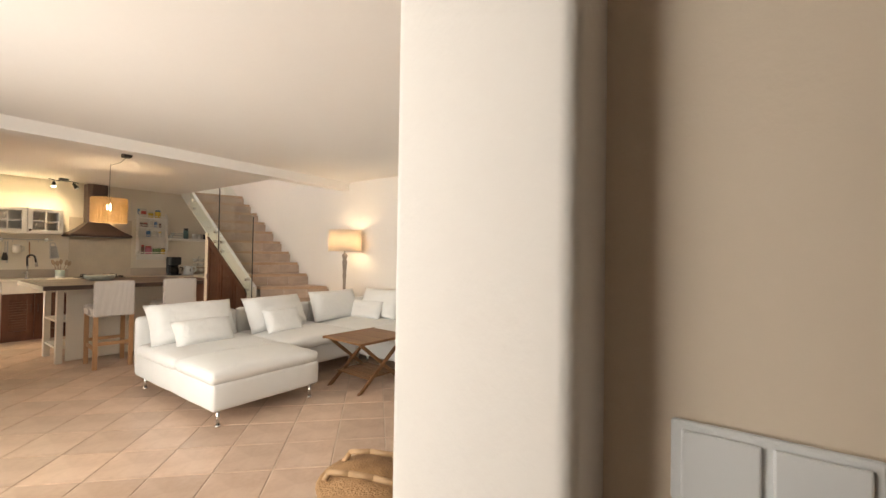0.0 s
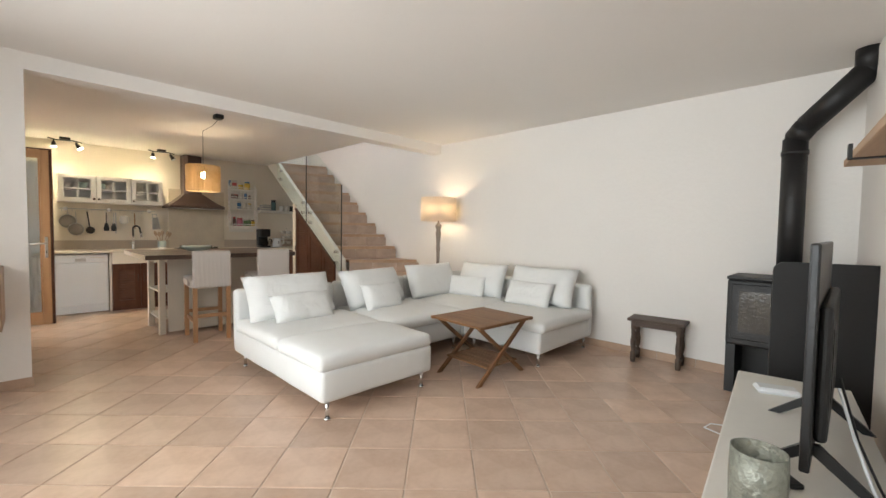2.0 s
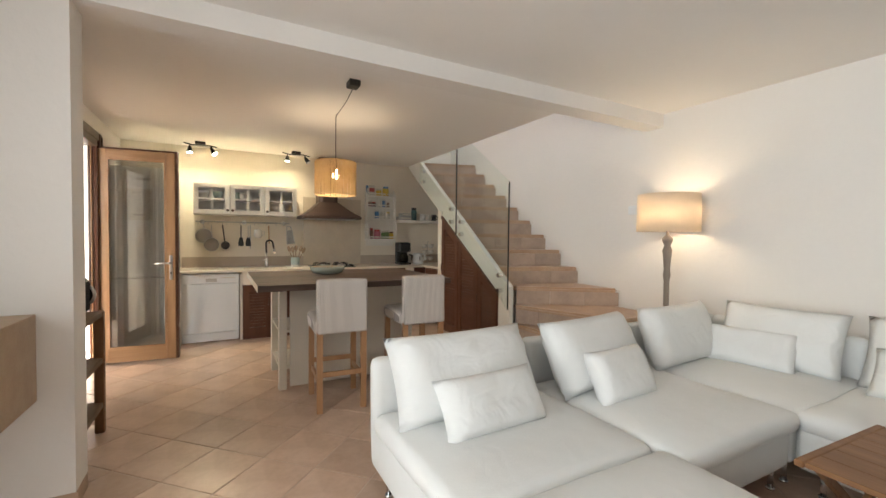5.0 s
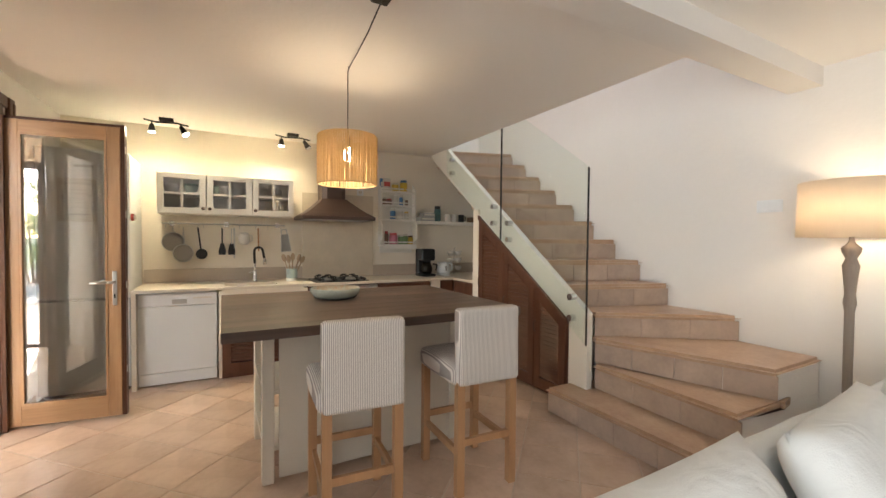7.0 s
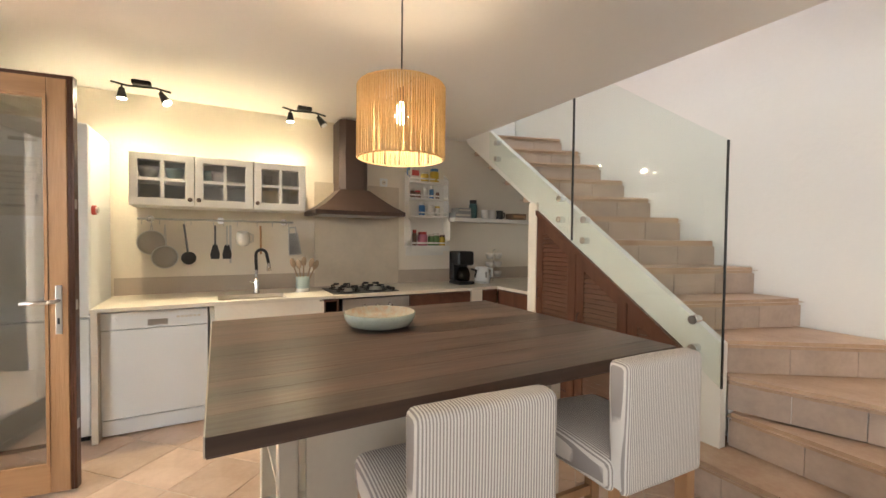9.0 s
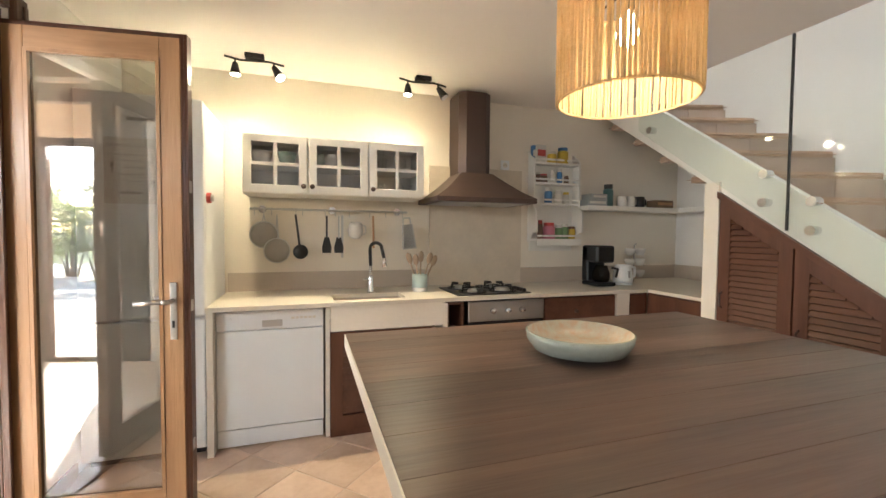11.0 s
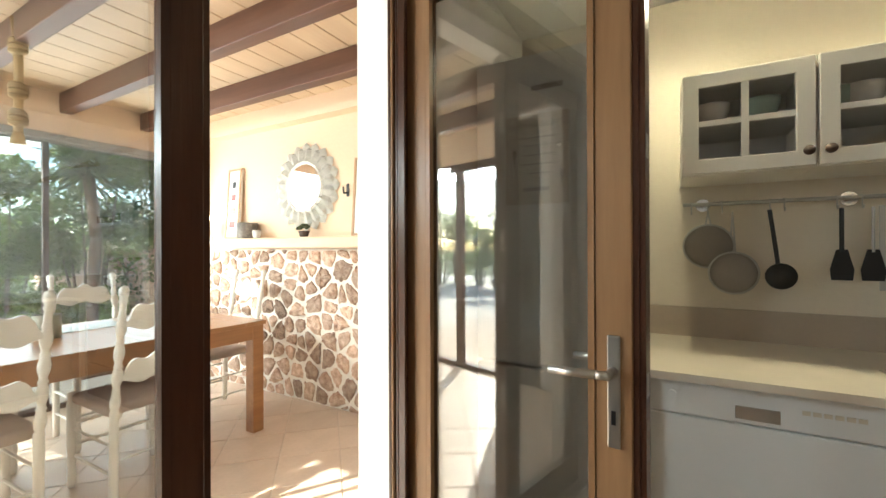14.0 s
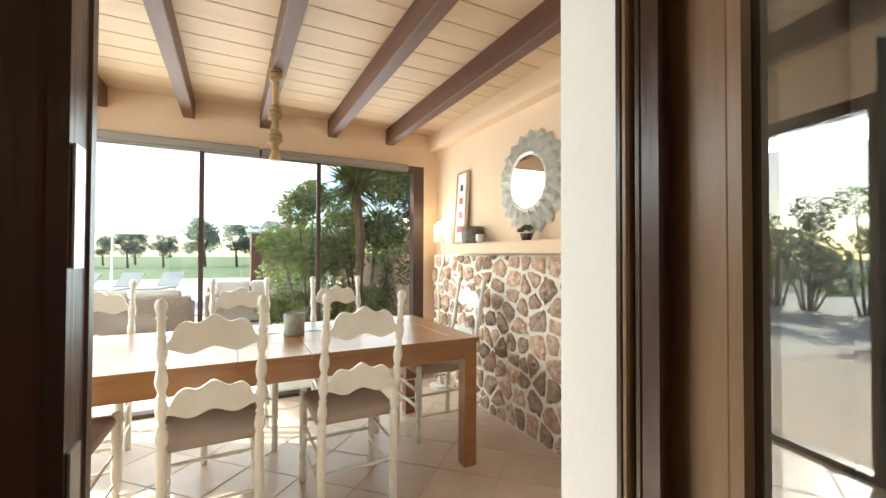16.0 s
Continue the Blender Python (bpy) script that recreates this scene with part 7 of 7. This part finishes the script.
# shade sail
bm = B()
n = 14
C4 = [Vector((-8.8, -4.3, 2.75)), Vector((-3.0, -3.9, 3.0)), Vector((-2.6, -9.6, 2.15)), Vector((-8.0, -9.0, 1.95))]
grid = [[None] * (n + 1) for _ in range(n + 1)]
for i in range(n + 1):
    for j in range(n + 1):
        u, v = i / n, j / n
        p = C4[0].lerp(C4[1], u).lerp(C4[3].lerp(C4[2], u), v)
        c = (C4[0] + C4[1] + C4[2] + C4[3]) / 4
        pull = 0.16 * (4 * u * (1 - u) * (2 * v - 1) ** 4 + 4 * v * (1 - v) * (2 * u - 1) ** 4)
        p = p.lerp(Vector((c.x, c.y, p.z)), pull * 0.6)
        p.z -= 0.45 * (4 * u * (1 - u) * 4 * v * (1 - v)) * 0.6
        grid[i][j] = bm.verts.new(p)
for i in range(n):
    for j in range(n):
        bm.faces.new((grid[i][j], grid[i + 1][j], grid[i + 1][j + 1], grid[i][j + 1]))
ss = thing("shade_sail", (0, 0, 0), 0, "large white shade sail stretched over the terrace", "shade sail")
part("cloth", bm, cloth("sail_cloth", (0.86, 0.86, 0.80), through=0.6, fine=60, bump=0.05), ss, "", True)
for c, g_ in ((C4[3], (-8.05, -9.05)), (C4[2], (-2.55, -9.65))):
    part("post", cyl(B(), (g_[0], g_[1], -0.1), (g_[0], g_[1], c.z + 0.25), 0.07, seg=16), RUSTIC, ss, "brown wooden post")

# rattan garden sofas
RATTAN = shader("pale_rattan", (0.36, 0.28, 0.22), 0.7, var=0.3, scale=40, fine=160, bump=1.0)
GCUSH = cloth("garden_cushion", (0.55, 0.50, 0.43))
gs = thing("rattan_sofa", (-5.7, -6.9, -0.03), 180, "pale woven rattan garden sofa with beige cushions", "sofa", "garden seats")
part("back", softbox(B(), -0.75, -0.4, 0.05, 0.75, -0.28, 0.66, 0.03), RATTAN, gs, "", True)
for x in (-0.75, 0.63):
    part("arm", softbox(B(), x, -0.28, 0.05, x + 0.12, 0.4, 0.55, 0.03), RATTAN, gs, "", True)
part("base", boxes((-0.63, -0.28, 0.05, 0.63, 0.4, 0.32)), RATTAN, gs)
part("cushion", softbox(B(), -0.62, -0.26, 0.32, 0.62, 0.4, 0.46, 0.04, 0.02), GCUSH, gs, "", True)
for x in (-0.32, 0.32):
    part("back_cushion", softbox(B(), x - 0.30, -0.28, 0.46, x + 0.30, -0.12, 0.76, 0.05), GCUSH, gs, "", True)
for x in (-0.7, 0.66):
    for y in (-0.36, 0.34):
        part("foot", boxes((x, y, 0, x + 0.04, y + 0.04, 0.06)), RATTAN, gs)
gs.matrix_basis = pose(-5.7, -6.9, -0.03, 0, 0, 180)
copy_thing(gs, pose(-7.3, -8.4, -0.03, 0, 0, 0))
for x, y in ((-7.55, -5.55), (-7.8, -5.2)):
    fp_ = thing("flower_pot", (x, y, -0.03), 0, "terracotta flower pot with a small green plant", "flower pot", "flower pots")
    part("pot", lathe(B(), [(0.11, 0), (0.16, 0.24), (0.175, 0.26), (0.175, 0.29), (0.15, 0.29), (0.14, 0.24), (0, 0.24)], seg=20), STEP, fp_, "", True)
    crown_part(fp_, [(0, 0, 0.36, 0.14, 120)], 0.07, LEAF[0], 40 + int(x * 10))

# loungers, parasol, shed and trees far off
lg = thing("sun_lounger", (-4.9, -15.5, -0.13), 75, "grey sun lounger with a raised back on the paving", "lounger", "sun loungers")
part("bed", boxes((-0.6, -0.32, 0.28, 0.75, 0.32, 0.34)), GREYP, lg)
part("backrest", prism(B(), [(-0.6, -0.32, 0.3), (-0.6, -0.32, 0.36), (-1.15, -0.32, 0.78), (-1.18, -0.32, 0.72)], (0, 0.64, 0)), GREYP, lg)
for x in (-0.5, 0.65):
    for y in (-0.3, 0.26):
        part("leg", boxes((x, y, 0, x + 0.04, y + 0.04, 0.28)), GREYP, lg)
for i in (1, 2):
    copy_thing(lg, pose(-4.9 + i * 1.1, -15.5 + 0.2 * i, -0.13, 0, 0, 75))
pa = thing("parasol", (-4.0, -14.0, -0.13), 0, "white garden parasol over the loungers", "parasol")
part("pole", cyl(B(), (0, 0, 0), (0, 0, 2.4), 0.03), WHITE, pa)
part("canopy", lathe(B(), [(1.4, 2.0), (0.7, 2.25), (0.05, 2.45), (0, 2.45)], seg=8), CUSH, pa)
part("base", cyl(B(), (0, 0, 0), (0, 0, 0.08), 0.3), WHITE, pa)
sd = thing("garden_shed", (-8.6, -17.0, -0.13), 0, "brown slatted timber garden shed", "shed")
for i in range(14):
    part("board", boxes((-1.0, 1.0, i * 0.155, 1.0, 1.03, i * 0.155 + 0.148)), BROWN_H, sd)
part("body", boxes((-0.98, -1.0, 0, 0.98, 0.995, 2.15)), BROWN_H, sd)
part("roof", prism(B(), [(-1.15, 1.15, 2.15), (1.15, 1.15, 2.15), (1.15, -1.15, 2.4), (-1.15, -1.15, 2.4)], (0, 0, 0.06)), GREYP, sd)


def tree(x, y, h, seed, mat, label="broad green tree beyond the garden"):
    rnd = random.Random(seed)
    e = thing("tree", (x, y, -0.13), 0, label, "tree", "garden trees")
    bm = cyl(B(), (0, 0, 0), (0.1, 0, h * 0.45), h * 0.035, h * 0.02, 9)
    spots = []
    for i in range(14):
        a, t = rnd.uniform(0, 6.28), rnd.uniform(0.4, 1.0)
        r_ = h * 0.36 * rnd.uniform(0.3, 1) * (1.25 - 0.7 * t)
        p = Vector((r_ * math.cos(a), r_ * math.sin(a), h * t))
        cyl(bm, (0.1, 0, h * 0.42), p, h * 0.012, h * 0.004, 6)
        spots.append((p.x, p.y, p.z, h * 0.14, 170))
    part("trunk", bm, BARK, e)
    crown_part(e, spots, h * 0.05, mat, seed, 0.6)
    return e


rnd = random.Random(9)
# far trees wear the paled leaf colour that imitates haze
for i in range(32):
    tree(-40 + i * 2.5 + rnd.uniform(-0.9, 0.9), -52 - rnd.uniform(0, 20), rnd.uniform(3.4, 6.4), 50 + i, LEAF[3])
# hedge along the east side of the garden, seen in the door's glass
for i in range(15):
    bush(2.8 + rnd.uniform(-0.3, 0.3), -16.0 + i * 0.98, 2.8, 1.05, 70 + i, LEAF[0 if i % 3 else 1], 0.10, 2600, "clipped green hedge along the garden")

# ---------- floor tiles, last ----------
PU, PV, U0, V0 = 0.3325, 0.3500, -0.277, 3.040


def tile_mesh(name, mat, gap=0.005, bev=0.004, h=0.011):
    bm = B()
    a, b = (PU - gap) / 2, (PV - gap) / 2
    lo_ = [bm.verts.new((x * a, y * b, -h)) for x, y in ((-1, -1), (1, -1), (1, 1), (-1, 1))]
    mi = [bm.verts.new((x * a, y * b, -bev * 0.5)) for x, y in ((-1, -1), (1, -1), (1, 1), (-1, 1))]
    hi = [bm.verts.new((x * (a - bev), y * (b - bev), 0)) for x, y in ((-1, -1), (1, -1), (1, 1), (-1, 1))]
    for p, q in ((lo_, mi), (mi, hi)):
        for i in range(4):
            j = (i + 1) % 4
            bm.faces.new((p[i], p[j], q[j], q[i]))
    bm.faces.new(hi)
    me = bpy.data.meshes.new(name)
    bm.to_mesh(me)
    bm.free()
    me.materials.append(mat)
    return me


near_me, pale_me = tile_mesh("tile", TILE), tile_mesh("tile", TILE_PALE)
floor = bpy.data.objects["floor"]
far = B()
pale_far = B()
made = [0, 0]
R2 = math.sqrt(2)
rnd = random.Random(21)
for i in range(-40, 40):
    for j in range(-40, 40):
        u, v = U0 + (i + 0.5) * PU, V0 + (j + 0.5) * PV
        x, y = (u - v) / R2, (u + v) / R2
        if not (-8.9 < x < 2.0 and -3.6 < y < 4.85):
            continue
        dining = y < -0.1 and x < -5.0
        if (y < -1.2 and not dining):
            continue
        m = Matrix.Translation((x, y, rnd.uniform(-0.0006, 0.0006))) @ Matrix.Rotation(radians(45), 4, "Z")
        if dining:
            single = x > -8.7 and y > -3.0 and made[1] < 150
        else:
            single = (0.0 < y < 3.4 and -4.7 < x < -0.5 or 0.1 < y < 1.6 and -8.0 < x <= -4.7) and made[0] < 290
        if single:
            made[1 if dining else 0] += 1
            ob = new("tile", pale_me if dining else near_me)
            ob.parent = floor
            ob.matrix_basis = m
        else:
            b_ = pale_far if dining else far
            b2 = (pale_me if dining else near_me).copy()
            b2.transform(m)
            b_.from_mesh(b2)
            bpy.data.meshes.remove(b2)
for b_, mt in ((far, TILE_FAR), (pale_far, TILE_PALE)):
    tagged(part("tiles", b_, mt, floor, "square terracotta floor tiles laid diagonally"), kind="stuff")
